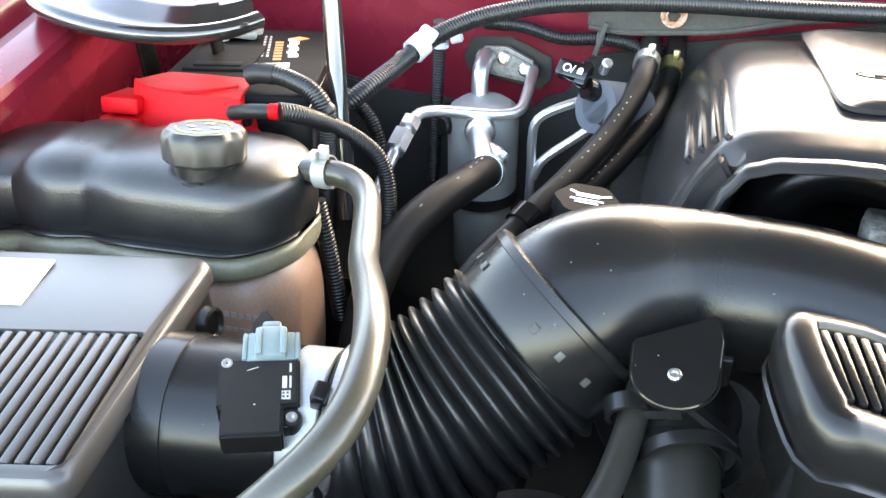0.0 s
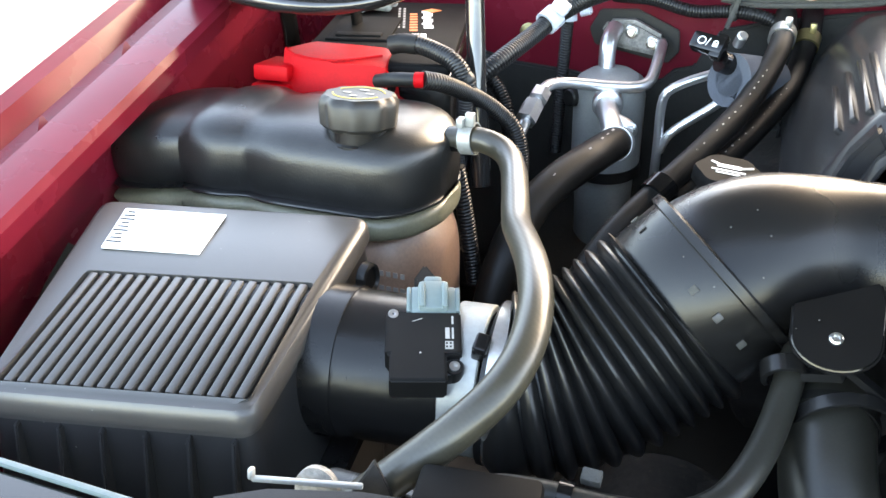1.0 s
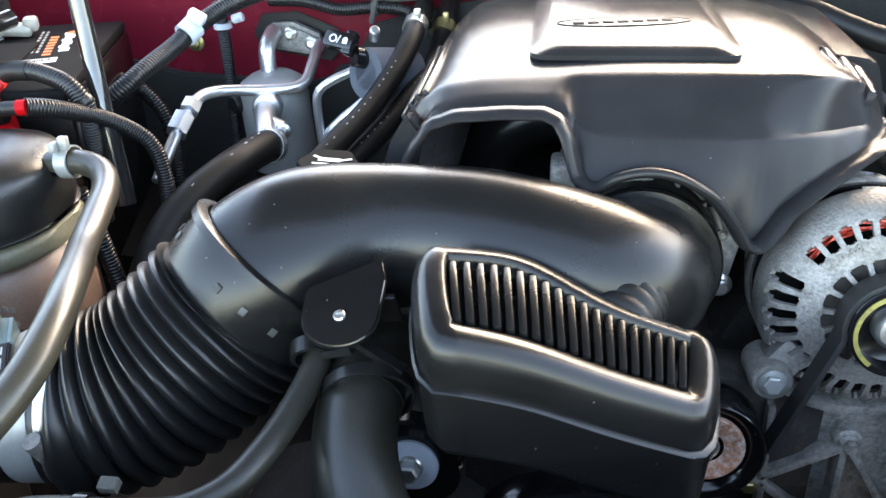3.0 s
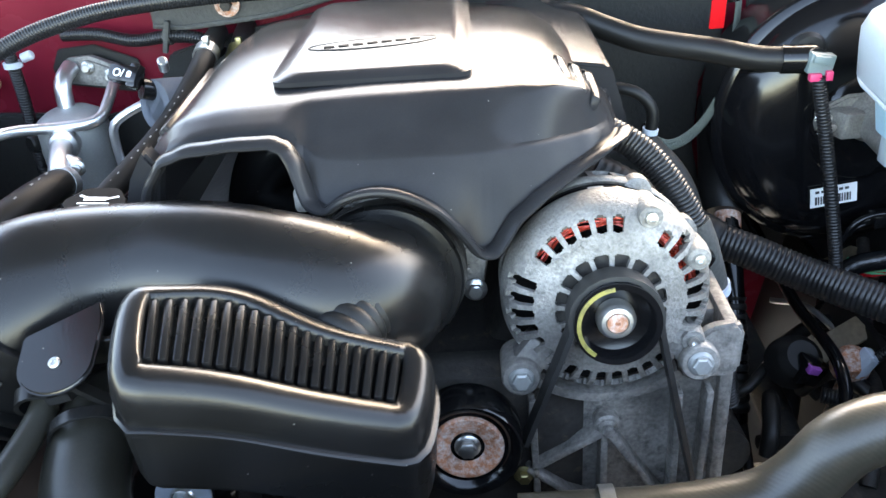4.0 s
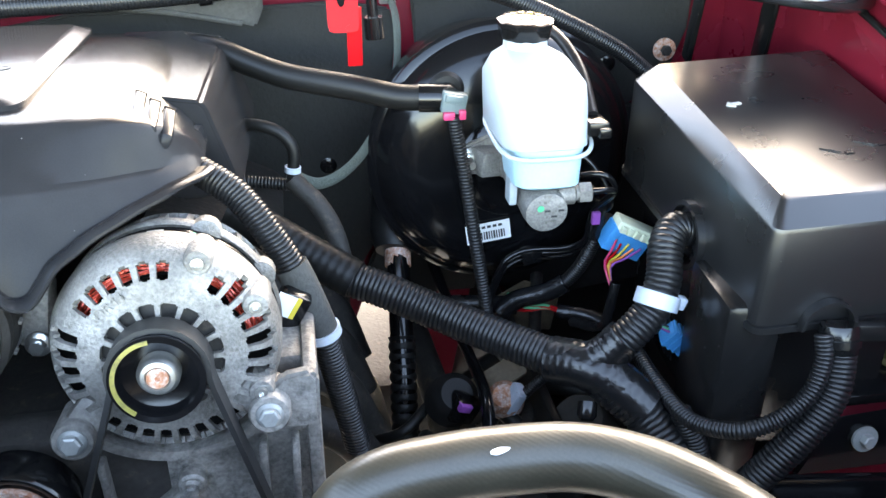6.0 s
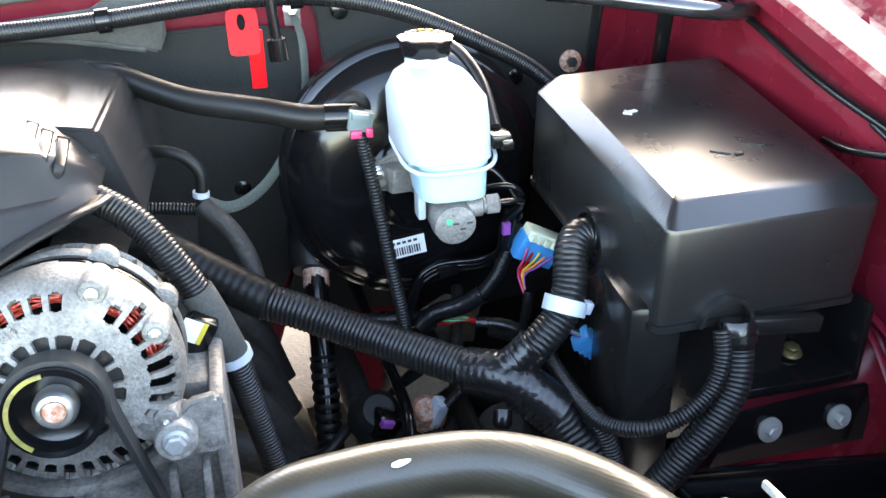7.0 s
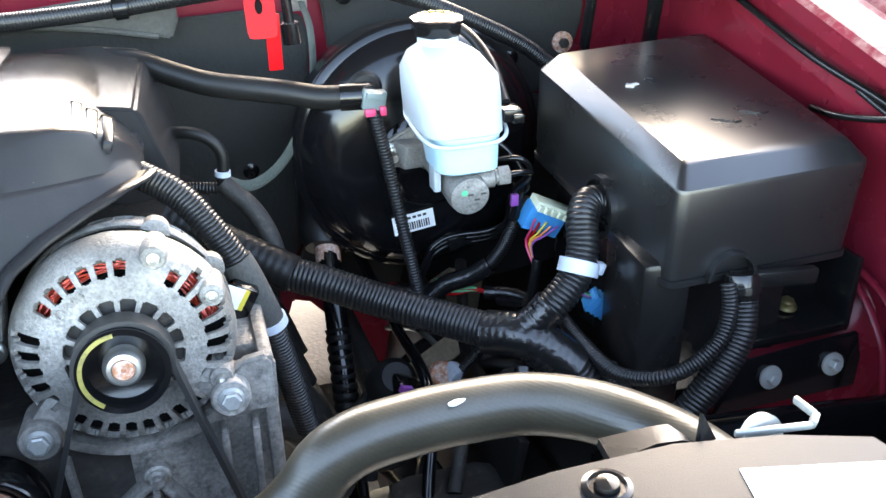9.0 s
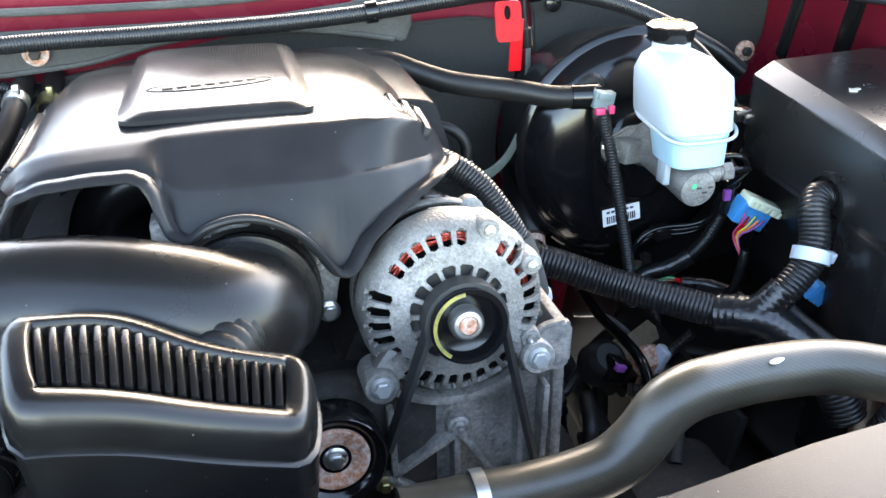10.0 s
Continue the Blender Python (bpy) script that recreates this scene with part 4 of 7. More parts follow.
part("clamp", join(half_ring((-0.207, 0.655, 1.219), (1, -0.1, 0.1), 0.0128, 0.012, 0.0015, 0, 360, 24), box(0.008, 0.006, 0.012, pose(-0.205, 0.65, 1.238), 0.001), box(0.006, 0.01, 0.008, pose(-0.212, 0.646, 1.236), 0.001)), M["zinc"], oh, "pale spring clamp")

# battery with its red terminal cover
bat = thing("battery", "black car battery with printed label and a lead terminal", "battery", base=(-0.44, 0.93, 1.0))
BT = pose(-0.377, 0.882, 1.1345, 0, 0, 14)
part("case", box(0.163, 0.28, 0.2, BT @ pose(0, 0, 0), 0.008), M["gloss"], bat)
part("lid", box(0.159, 0.275, 0.012, BT @ pose(0, 0, 0.104), 0.004), M["matte"], bat)
part("vent_cover", join(box(0.07, 0.1, 0.004, BT @ pose(-0.03, -0.005, 0.111), 0.0018), box(0.05, 0.014, 0.003, BT @ pose(-0.03, -0.04, 0.1135), 0.001)), M["matte"], bat)


def on_top(x, y, yaw=14.0):
    return pose(x, y, 1.245, 0, 0, yaw)


part("barcode_label", box(0.048, 0.017, 0.0006, on_top(-0.352, 0.857, 22)), M["label"], bat, "white barcode label")
for i in range(13):
    part("print", box(0.0012 if i % 3 else 0.002, 0.009, 0.0003, on_top(-0.352, 0.857, 22) @ pose(-0.0125 + i * 0.0024, 0.001, 0.0006)), M["ink"], bat)
ROWS = on_top(-0.371, 0.925, 22)
part("emblem", prism([(0, 0.01), (0.012, 0), (0, -0.01), (-0.012, 0)], 0.0005, on_top(-0.366, 0.977, 22)), M["orange"], bat, "orange diamond mark")
for i in range(6):
    part("lettering_bar", box(0.011, 0.008 + 0.005 * (i % 2), 0.0004, ROWS @ pose(0.017 + 0.002 * (i % 2), 0.042 - i * 0.0145, 0.0)), M["label"], bat, "pale script bar")
for i in range(7):
    part("print", box(0.009, 0.007, 0.0004, ROWS @ pose(0.002, 0.03 - i * 0.0125, 0.0)), M["orange"], bat)
for i in range(8):
    for k in range(2):
        part("print", box(0.0028, 0.006 + 0.003 * ((i + k) % 2), 0.0004, ROWS @ pose(-0.009 - 0.006 * k, 0.058 - i * 0.0125, 0.0)), M["pale"], bat)
part("terminal", join(lathe([(0.011, 0), (0.009, 0.018), (0.008, 0.02)], pose(-0.452, 0.945, 1.243), 20), box(0.05, 0.024, 0.014, pose(-0.436, 0.955, 1.254, 0, 8, 24), 0.005), hexbolt((-0.458, 0.937, 1.258), (0, 0, 1), 0.007, 0.01), box(0.016, 0.02, 0.016, pose(-0.414, 0.965, 1.258, 0, 0, 24), 0.004)), M["zinc"], bat, "grey lead terminal clamp")
rc = thing("terminal_cover", "bright red plastic battery terminal cover", "terminal cover", base=(-0.36, 0.75, 1.22))
back = [(-0.434, 0.79, 1.247), (-0.423, 0.79, 1.2495), (-0.38, 0.79, 1.25), (-0.345, 0.79, 1.25), (-0.338, 0.79, 1.247)]
mid = [(-0.432, 0.738, 1.2545), (-0.418, 0.732, 1.252), (-0.37, 0.726, 1.249), (-0.33, 0.727, 1.2505), (-0.318, 0.728, 1.249)]
low = [(-0.431, 0.722, 1.215), (-0.42, 0.719, 1.212), (-0.371, 0.714, 1.207), (-0.335, 0.716, 1.207), (-0.314, 0.718, 1.212)]
part("cover", skin([[b_, Vector(b_).lerp(Vector(m_), 0.96), m_, Vector(m_).lerp(Vector(l_), 0.06), l_, (l_[0], 0.77, l_[2] - 0.004), (b_[0], 0.79, 1.215)] for b_, m_, l_ in zip(back, mid, low)]), M["red"], rc, smooth=30)
part("crease", tube([(-0.43, 0.7375, 1.2555), (-0.418, 0.731, 1.2525), (-0.39, 0.728, 1.2505), (-0.37, 0.731, 1.2505), (-0.352, 0.742, 1.2512), (-0.335, 0.76, 1.251)], 0.0011, 8), M["red"], rc)
part("side_flap", join(box(0.038, 0.05, 0.016, pose(-0.438, 0.738, 1.233, -6, 0, 4), 0.003), box(0.042, 0.05, 0.012, pose(-0.44, 0.737, 1.2155, -6, 0, 4), 0.003)), M["red"], rc)
# the cover isn't cut; this black block is the opening's shade
part("notch_shade", box(0.004, 0.024, 0.02, pose(-0.316, 0.738, 1.23, 0, 0, 10), 0.002), M["matte"], rc, "black block standing in for the shaded cable opening")
part("strap", bar((-0.315, 0.725, 1.222), (-0.235, 0.675, 1.207), 0.02, 0.004, 0.0015), M["red"], rc)
for i in range(2):
    cab = thing("battery_cable", "black ribbed battery cable conduit", "cable", "battery cables", (-0.25, 0.75, 1.2))
    if i == 0:
        part("sleeve", tube([(-0.322, 0.72, 1.238), (-0.3, 0.71, 1.245), (-0.277, 0.709, 1.247)], 0.0068), M["rubber"], cab)
        part("ring", tube([(-0.279, 0.709, 1.247), (-0.27, 0.71, 1.2475)], 0.0074), M["red"], cab, "red tape band")
        part("conduit", corrugated([(-0.272, 0.709, 1.248), (-0.258, 0.728, 1.24), (-0.244, 0.775, 1.215), (-0.225, 0.80, 1.192), (-0.208, 0.805, 1.172), (-0.199, 0.80, 1.14), (-0.198, 0.79, 1.07)], 0.0086, 0.003, 0.0008), M["conduit"], cab)
    else:
        part("conduit", corrugated([(-0.313, 0.775, 1.261), (-0.303, 0.775, 1.261), (-0.293, 0.775, 1.259), (-0.281, 0.773, 1.256), (-0.268, 0.77, 1.252), (-0.258, 0.768, 1.245), (-0.252, 0.768, 1.235), (-0.25, 0.77, 1.219), (-0.262, 0.775, 1.1)], 0.0092, 0.003, 0.0006), M["conduit"], cab)
        part("sleeve", tube([(-0.331, 0.775, 1.258), (-0.321, 0.775, 1.261), (-0.313, 0.775, 1.261), (-0.303, 0.775, 1.261)], 0.0098), M["rubber"], cab, "dark taped cable end")

# ---- middle: engine cover, alternator, front of engine ----
cov = thing("engine_cover", "grained dark grey plastic engine cover with raised centre panel", "engine cover", base=(0.26, 0.8, 1.2))


def lerp_list(pts, x):
    for (x0, y0), (x1, y1) in zip(pts, pts[1:]):
        if x <= x1:
            t = (x - x0) / (x1 - x0)
            return y0 + (y1 - y0) * max(0.0, min(1.0, t))
    return pts[-1][1]


CROSS = [(0.05, 1.17), (0.068, 1.222), (0.085, 1.258), (0.10, 1.28), (0.118, 1.293), (0.145, 1.298), (0.2, 1.3), (0.26, 1.302), (0.32, 1.302), (0.38, 1.3), (0.41, 1.295), (0.43, 1.287), (0.448, 1.275), (0.462, 1.258), (0.468, 1.245)]
LIP = [(0.05, 1.15), (0.066, 1.17), (0.088, 1.225), (0.103, 1.262), (0.116, 1.28), (0.135, 1.287), (0.17, 1.29), (0.198, 1.29), (0.208, 1.286), (0.215, 1.275), (0.219, 1.262), (0.223, 1.25), (0.228, 1.246), (0.236, 1.2445), (0.25, 1.2535), (0.27, 1.258), (0.29, 1.2545), (0.31, 1.243), (0.32, 1.233), (0.33, 1.2195), (0.342, 1.1995), (0.349, 1.196), (0.356, 1.198), (0.372, 1.218), (0.395, 1.231), (0.42, 1.238), (0.445, 1.242), (0.468, 1.24)]
LIPY = [(0.05, 0.605), (0.198, 0.603), (0.21, 0.6), (0.22, 0.59), (0.23, 0.581), (0.26, 0.579), (0.3, 0.58), (0.33, 0.585), (0.36, 0.596), (0.4, 0.622), (0.44, 0.662), (0.462, 0.695), (0.468, 0.71)]
EDGE2 = [(0.05, 1.16), (0.2, 1.289), (0.24, 1.2795), (0.3, 1.279), (0.35, 1.273), (0.4, 1.264), (0.43, 1.257), (0.468, 1.246)]
EDGE1 = [(0.05, 0.64), (0.2, 0.656), (0.36, 0.654), (0.40, 0.662), (0.43, 0.688), (0.455, 0.718), (0.468, 0.735)]
xs = [0.05, 0.058, 0.066, 0.076, 0.088, 0.095, 0.103, 0.109, 0.116, 0.125, 0.135, 0.15, 0.17, 0.185, 0.198, 0.203, 0.208, 0.212, 0.215, 0.219, 0.223, 0.228, 0.236, 0.25, 0.27, 0.29, 0.31, 0.32, 0.33, 0.336, 0.342, 0.349, 0.356, 0.364, 0.372, 0.383, 0.395, 0.41, 0.42, 0.43, 0.439, 0.448, 0.456, 0.462, 0.468]
rows = []
for x in xs:
    top, yl, zl = lerp_list(CROSS, x), lerp_list(LIPY, x), lerp_list(LIP, x)
    y1 = lerp_list(EDGE1, x)
    hood = max(0.0, min(1.0, (0.222 - x) / 0.012))
    z2 = min(lerp_list(EDGE2, x) + 0.004 * hood, top - 0.003)
    z2 = max(z2, zl + 0.002)
    top = max(top, z2 + 0.001)
    lean = min(0.009, 0.4 * max(0.0, z2 - zl))
    z2 -= 0.5 * lean * (1 - hood)
    yf = yl + 0.006 + lean
    col = [(x, yl - 0.002, zl - 0.004), (x, yl, zl), (x, yf - 0.001, z2 - 0.003), (x, yf + 0.0015, z2 - 0.0002), (x, yf + 0.006, z2 + 0.0015)]
    for k, h_ in ((0.25, 0.28), (0.5, 0.56), (0.68, 0.755), (0.82, 0.88), (0.94, 0.95), (1.08, 0.988)):
        col.append((x, yf + 0.006 + (y1 - yf - 0.006) * k, z2 + 0.0015 + (top - z2 - 0.0015) * h_))
    col += [(x, y1 + 0.014, top), (x, y1 + 0.03, top)]
    for y, dz in ((0.76, 0.0), (0.80, 0.0), (0.84, -0.002), (0.9, -0.006), (0.97, -0.014), (1.04, -0.026), (1.07, -0.05), (1.075, -0.09)):
        col.append((x, y, top + dz))
    rows.append(col)
shell = skin(rows, cap=False, closed=False)
bmesh.ops.recalc_face_normals(shell, faces=shell.faces[:])
bmesh.ops.solidify(shell, geom=shell.faces[:], thickness=0.0035)
part("shell", shell, M["cover"], cov, smooth=30)
rimline = [(lx, lerp_list(LIPY, lx) - 0.006, lerp_list(LIP, lx) - 0.001) for lx in xs if lx >= 0.066]
part("rim", sweep(resample(curve(rimline, 0.002), 0.0035), 0.0042, 14, True, 2.6, (0, 1, 0)), M["cover"], cov)
part("leg", prism([(0.05, 1.16), (0.085, 1.16), (0.11, 1.27), (0.10, 1.285), (0.085, 1.262)], 0.02, Matrix(((1, 0, 0, 0), (0, 0, -1, 0.625), (0, 1, 0, 0), (0, 0, 0, 1))), 0.003), M["cover"], cov)
part("raised_panel", superloft([((0.265, 0.83, 1.297), (1, 0, 0), (0, 1, -0.03), 0.083, 0.148, 14), ((0.265, 0.83, 1.3008), (1, 0, 0), (0, 1, -0.03), 0.083, 0.148, 14), ((0.265, 0.83, 1.3018), (1, 0, 0), (0, 1, -0.03), 0.079, 0.146, 14), ((0.265, 0.83, 1.3058), (1, 0, 0), (0, 1, -0.03), 0.07, 0.138, 14)], 72), M["cover"], cov)
EM = frame_at((0.26, 0.777, 1.3078), (0, 0.055, 1), (1, 0.13, 0))


def oval(k, h):
    return [EM @ Vector((0.058 * k * math.cos(2 * math.pi * j / 48), 0.018 * (k - (1 - k) * 1.5) * math.sin(2 * math.pi * j / 48), h)) for j in range(48)]


part("emblem", skin([oval(1.0, -0.001), oval(1.0, 0.0002), oval(0.975, 0.0002), oval(0.975, -0.001)], cap=False), M["cover"], cov, "moulded oval maker's emblem")
for k in range(7):
    part("emblem_bar", box(0.0095, 0.0065, 0.0008, EM @ pose(-0.039 + k * 0.0128, 0.0006 * (k - 3), -0.0002, 0, 0, 3), 0.0003), M["matte"], cov)
for (ax, ay, az), (bx, by, bz) in (((0.421, 0.748, 1.2895), (0.424, 0.697, 1.2865)), ((0.4325, 0.738, 1.285), (0.4345, 0.690, 1.2805)), ((0.4435, 0.734, 1.279), (0.4455, 0.690, 1.2725))):
    a, b = Vector((ax, ay, az)), Vector((bx, by, bz))
    e = (b - a).normalized()
    u_ = Vector((0.9, 0.0, -0.42))
    v_ = e.cross(u_).normalized()
    v_ = v_ if v_.z > 0 else -v_
    part("vent_fin", superloft([(a - v_ * 0.004, u_, v_, 0.0046, 0.006, 5), (a + e * 0.002 - v_ * 0.003, u_, v_, 0.005, 0.007, 5), (a.lerp(b, 0.6) - v_ * 0.003, u_, v_, 0.005, 0.0066, 5), (b - e * 0.003 - v_ * 0.0035, u_, v_, 0.0046, 0.0055, 3), (b - v_ * 0.006, u_, v_, 0.0035, 0.003, 2.4)], 20), M["cover"], cov)
    # no real slot: a solid black block gives its shade
    part("vent_shade", box(0.0098, 0.0035, 0.008, frame_at(a - e * 0.003 - v_ * 0.001, v_, u_), 0.001), M["matte"], cov, "black block standing in for the shaded slot behind the vent fin")
for i in range(4):
    fx = 0.082 + i * 0.008
    part("vent_fin", bar((fx, 0.685 - i * 0.012, lerp_list(CROSS, fx) - 0.0003), (fx, 0.80, lerp_list(CROSS, fx) - 0.0003), 0.0058, 0.0075, 0.0024, (-0.7, 0, 0.7)), M["cover"], cov)
SHO = [(0.36, 1.287), (0.42, 1.2865), (0.4655, 1.2795), (0.4705, 1.273), (0.4935, 1.195), (0.44, 1.19), (0.36, 1.25)]
part("side_panel", prism(SHO, 0.27, Matrix(((1, 0, 0.02, 0), (0, 0, 1, 0.759), (0, 1, -0.03, 0), (0, 0, 0, 1))), 0.003), M["cover"], cov, smooth=30)
# alternator
ALC, ALA = Vector((0.440, 0.575, 1.153)), Vector((0, 0.985, -0.14)).normalized()
AM = frame_at(ALC, -ALA, (1, 0, 0))      # z of this frame points to the front
alt = thing("alternator", "cast aluminium alternator with copper windings and belt pulley", "alternator", base=tuple(ALC))


def slotted(profile, seg, holes, thick):
    """A turned shell with slots: holes(row, step) tells which faces are open."""
    bm = bmesh.new()
    vs = [[bm.verts.new((r * math.cos(2 * math.pi * i / seg), r * math.sin(2 * math.pi * i / seg), z)) for i in range(seg)] for r, z in profile]
    for j in range(len(profile) - 1):
        for i in range(seg):
            if not holes(j, i):
                bm.faces.new((vs[j][i], vs[j][(i + 1) % seg], vs[j + 1][(i + 1) % seg], vs[j + 1][i]))
    bmesh.ops.recalc_face_normals(bm, faces=bm.faces[:])
    bmesh.ops.solidify(bm, geom=bm.faces[:], thickness=thick)
    return bm


prof = [(0.018, 0.013), (0.0285, 0.0115), (0.0294, 0.0113), (0.0412, 0.0093), (0.0422, 0.0091), (0.0465, 0.0085), (0.0555, 0.0068), (0.0575, 0.0062), (0.0584, 0.0059), (0.0692, 0.0018), (0.0705, 0.0008), (0.0755, -0.0045), (0.0785, -0.0095), (0.0812, -0.0185), (0.0818, -0.021), (0.0818, -0.03)]
SHUT = (5, 6, 13)          # slots that the bolt bosses close


def alt_holes(j, i):
    cell, step = i // 6, i % 6
    if j in (1, 3):
        return i % 12 in (2, 3, 4, 5, 6, 7, 8)
    if j == 2:
        return i % 12 in (1, 2, 3, 4, 5, 6, 7, 8, 9)
    if cell in SHUT:
        return False
    long = not 4 <= cell <= 12          # these slots run on down the side
    if j == 7 or (j == 9 and not long) or (j == 11 and long):
        return step in (2, 3)
    if j == 8 or (j in (9, 10) and long):
        return step in (1, 2, 3, 4)
    return False


sh = slotted(prof, 192, alt_holes, 0.0045)
sh.transform(AM)
part("front_housing", sh, M["alu"], alt, smooth=55)
part("middle_case", lathe([(0.0775, -0.031), (0.077, -0.033), (0.077, -0.052), (0.0775, -0.053), (0.06, -0.054), (0.06, -0.03)], AM, 64), M["blacksteel"], alt, "black stator band with a pale mark")
part("stator_mark", half_ring(AM @ Vector((0, 0, -0.042)), -ALA, 0.0772, 0.01, 0.0004, 88, 97, 6), M["pale"], alt)
part("stator_mark", half_ring(AM @ Vector((0, 0, -0.042)), -ALA, 0.0772, 0.008, 0.0004, 71, 74, 4), M["green"], alt)
rear = slotted([(0.0795, -0.053), (0.0815, -0.055), (0.0815, -0.064), (0.0795, -0.068), (0.076, -0.095), (0.07, -0.112), (0.0, -0.116)], 96, lambda j, i: j == 3 and i % 4 in (1, 2, 3), 0.004)
rear.transform(AM)
part("rear_housing", rear, M["alu"], alt, smooth=50)
part("slip_plate", lathe([(0.02, 0.003), (0.05, 0.002), (0.05, 0.0)], AM, 40), M["grime"], alt, "brownish fan plate behind the inner slots")
part("rotor", lathe([(0.0, 0.0), (0.05, 0.0), (0.052, -0.03), (0.05, -0.1)], AM, 40), M["plastic"], alt, "dark rotor core")
for k in range(11):
    rr, zz = 0.0575 + 0.0013 * k, -0.0125 - 0.0006 * k + 0.0012 * (k % 3)
    loop = [AM @ Vector(((rr + 0.0009 * math.sin(9 * a + k)) * math.cos(a), (rr + 0.0009 * math.sin(9 * a + k)) * math.sin(a), zz + 0.0014 * math.sin(16 * a + 2.1 * k))) for a in [radians(8 + 152 * j / 80) for j in range(81)]]
    part("winding", sweep(loop, 0.0011, 5, False), M["copper"], alt)
part("stator_core", lathe([(0.056, -0.0215), (0.077, -0.018), (0.077, -0.03)], AM, 48), M["matte"], alt, "dark stator core behind the windings")
for ang in (66, 331, 26):
    ca, sa = math.cos(radians(ang)), math.sin(radians(ang))
    part("boss", join(lathe([(0.0105, -0.031), (0.011, -0.012), (0.0095, 0.002), (0.0085, 0.004), (0, 0.004)], AM @ pose(0.0735 * ca, 0.0735 * sa, 0), 20), lathe([(0.0115, -0.068), (0.0115, -0.054), (0.009, -0.0525), (0, -0.0525)], AM @ pose(0.0755 * ca, 0.0755 * sa, 0), 20)), M["alu"], alt)
    part("bolt", lathe([(0.0045, 0), (0.0045, 0.004), (0.002, 0.0042), (0, 0.002)], AM @ pose(0.0735 * ca, 0.0735 * sa, 0.004), 14), M["steel"], alt)
for ex, ez in ((-0.069, -0.058), (0.069, -0.052)):
    part("ear", join(lathe([(0.0155, -0.03), (0.0155, 0.008), (0.014, 0.01), (0, 0.01)], AM @ pose(ex, ez, 0), 28), bar(AM @ Vector((ex, ez, -0.01)), AM @ Vector((ex * 0.72, ez * 0.6, -0.012)), 0.026, 0.026, 0.004, ALA)), M["dirty"], alt)
    part("mounting_bolt", hexbolt(AM @ Vector((ex, ez, 0.01)), -ALA, 0.0078, 0.0102, 0, 0.006), M["zinc"], alt, smooth=20)
pul = part("pulley", lathe([(0.012, 0.012), (0.031, 0.012), (0.031, 0.015)] + [(0.031 - 0.002 * (k % 2), 0.0155 + 0.0016 * k) for k in range(14)] + [(0.032, 0.0395), (0.032, 0.042), (0.0275, 0.042), (0.0255, 0.03), (0.014, 0.026), (0.012, 0.026)], AM, 48), M["blacksteel"], alt, "black steel ribbed pulley")
part("paint_mark", half_ring(AM @ Vector((0, 0, 0.0424)), -ALA, 0.0268, 0.0012, 0.003, 95, 235, 30), M["wornyellow"], pul, "worn yellow paint ring")
plate_text("DR44", 0.011, AM @ pose(-0.031, 0.042, 0.0088, 0, 0, 38), M["alu"], "lettering", alt, "cast-in lettering")
part("nut", join(lathe([(0.0145, 0.026), (0.0145, 0.034), (0.013, 0.0365), (0.0115, 0.0385), (0.0085, 0.039), (0.0078, 0.0375), (0, 0.0375)], AM, 28)), M["steel"], alt)
part("shaft_end", lathe([(0.0074, 0.034), (0.0074, 0.0392), (0.0062, 0.0398), (0.002, 0.0398), (0.0015, 0.0385), (0, 0.0385)], AM, 20), M["rust"], alt, "rusty shaft end")

# accessory bracket under the alternator
brc = thing("alternator_bracket", "dirty cast aluminium accessory bracket with ribs", "bracket", base=(0.44, 0.6, 1.0))
BRM = Matrix(((1, 0, 0, 0), (0, 0, -1, 0.606), (0, 1, 0, 0), (0, 0, 0, 1)))
part("plate", prism([(0.365, 1.095), (0.372, 0.9), (0.535, 0.9), (0.545, 1.07), (0.53, 1.095), (0.50, 1.075), (0.44, 1.06), (0.39, 1.075)], 0.014, BRM, 0.003), M["dirty"], brc)
for a, b in (((0.44, 1.025), (0.44, 0.9)), ((0.44, 1.022), (0.38, 0.985)), ((0.445, 1.02), (0.5, 0.93)), ((0.38, 1.06), (0.385, 0.9)), ((0.525, 1.06), (0.52, 0.9)), ((0.375, 0.985), (0.43, 0.94)), ((0.50, 1.06), (0.50, 0.9))):
    part("rib", bar((a[0], 0.584, a[1]), (b[0], 0.584, b[1]), 0.006, 0.02, 0.0015, (0, 1, 0)), M["dirty"], brc)
part("arch", half_ring((0.44, 0.585, 1.153), (0, 1, 0), 0.088, 0.022, 0.008, 50, 130, 24), M["dirty"], brc)
part("boss", lathe([(0.011, 0), (0.011, 0.03), (0.009, 0.032)], frame_at((0.443, 0.61, 1.026), (0, -1, 0)), 20), M["dirty"], brc)
part("bolt", hexbolt((0.443, 0.578, 1.026), (0, -1, 0), 0.006, 0.008), M["dirty"], brc)
part("bolt", hexbolt((0.372, 0.578, 0.978), (0, -1, 0), 0.006, 0.009), M["gold"], brc)
part("tab", prism([(0.497, 1.076), (0.538, 1.076), (0.5455, 1.082), (0.5465, 1.12), (0.541, 1.127), (0.52, 1.124), (0.5, 1.105)], 0.012, Matrix(((1, 0, 0, 0), (0, 0, -1, 0.585), (0, 1, 0, 0), (0, 0, 0, 1))), 0.003), M["dirty"], brc)
part("side_wall", box(0.012, 0.09, 0.2, pose(0.54, 0.63, 1.02), 0.004), M["dirty"], brc)
part("rear_block", box(0.04, 0.05, 0.04, pose(0.516, 0.64, 1.095), 0.004), M["dirty"], brc)

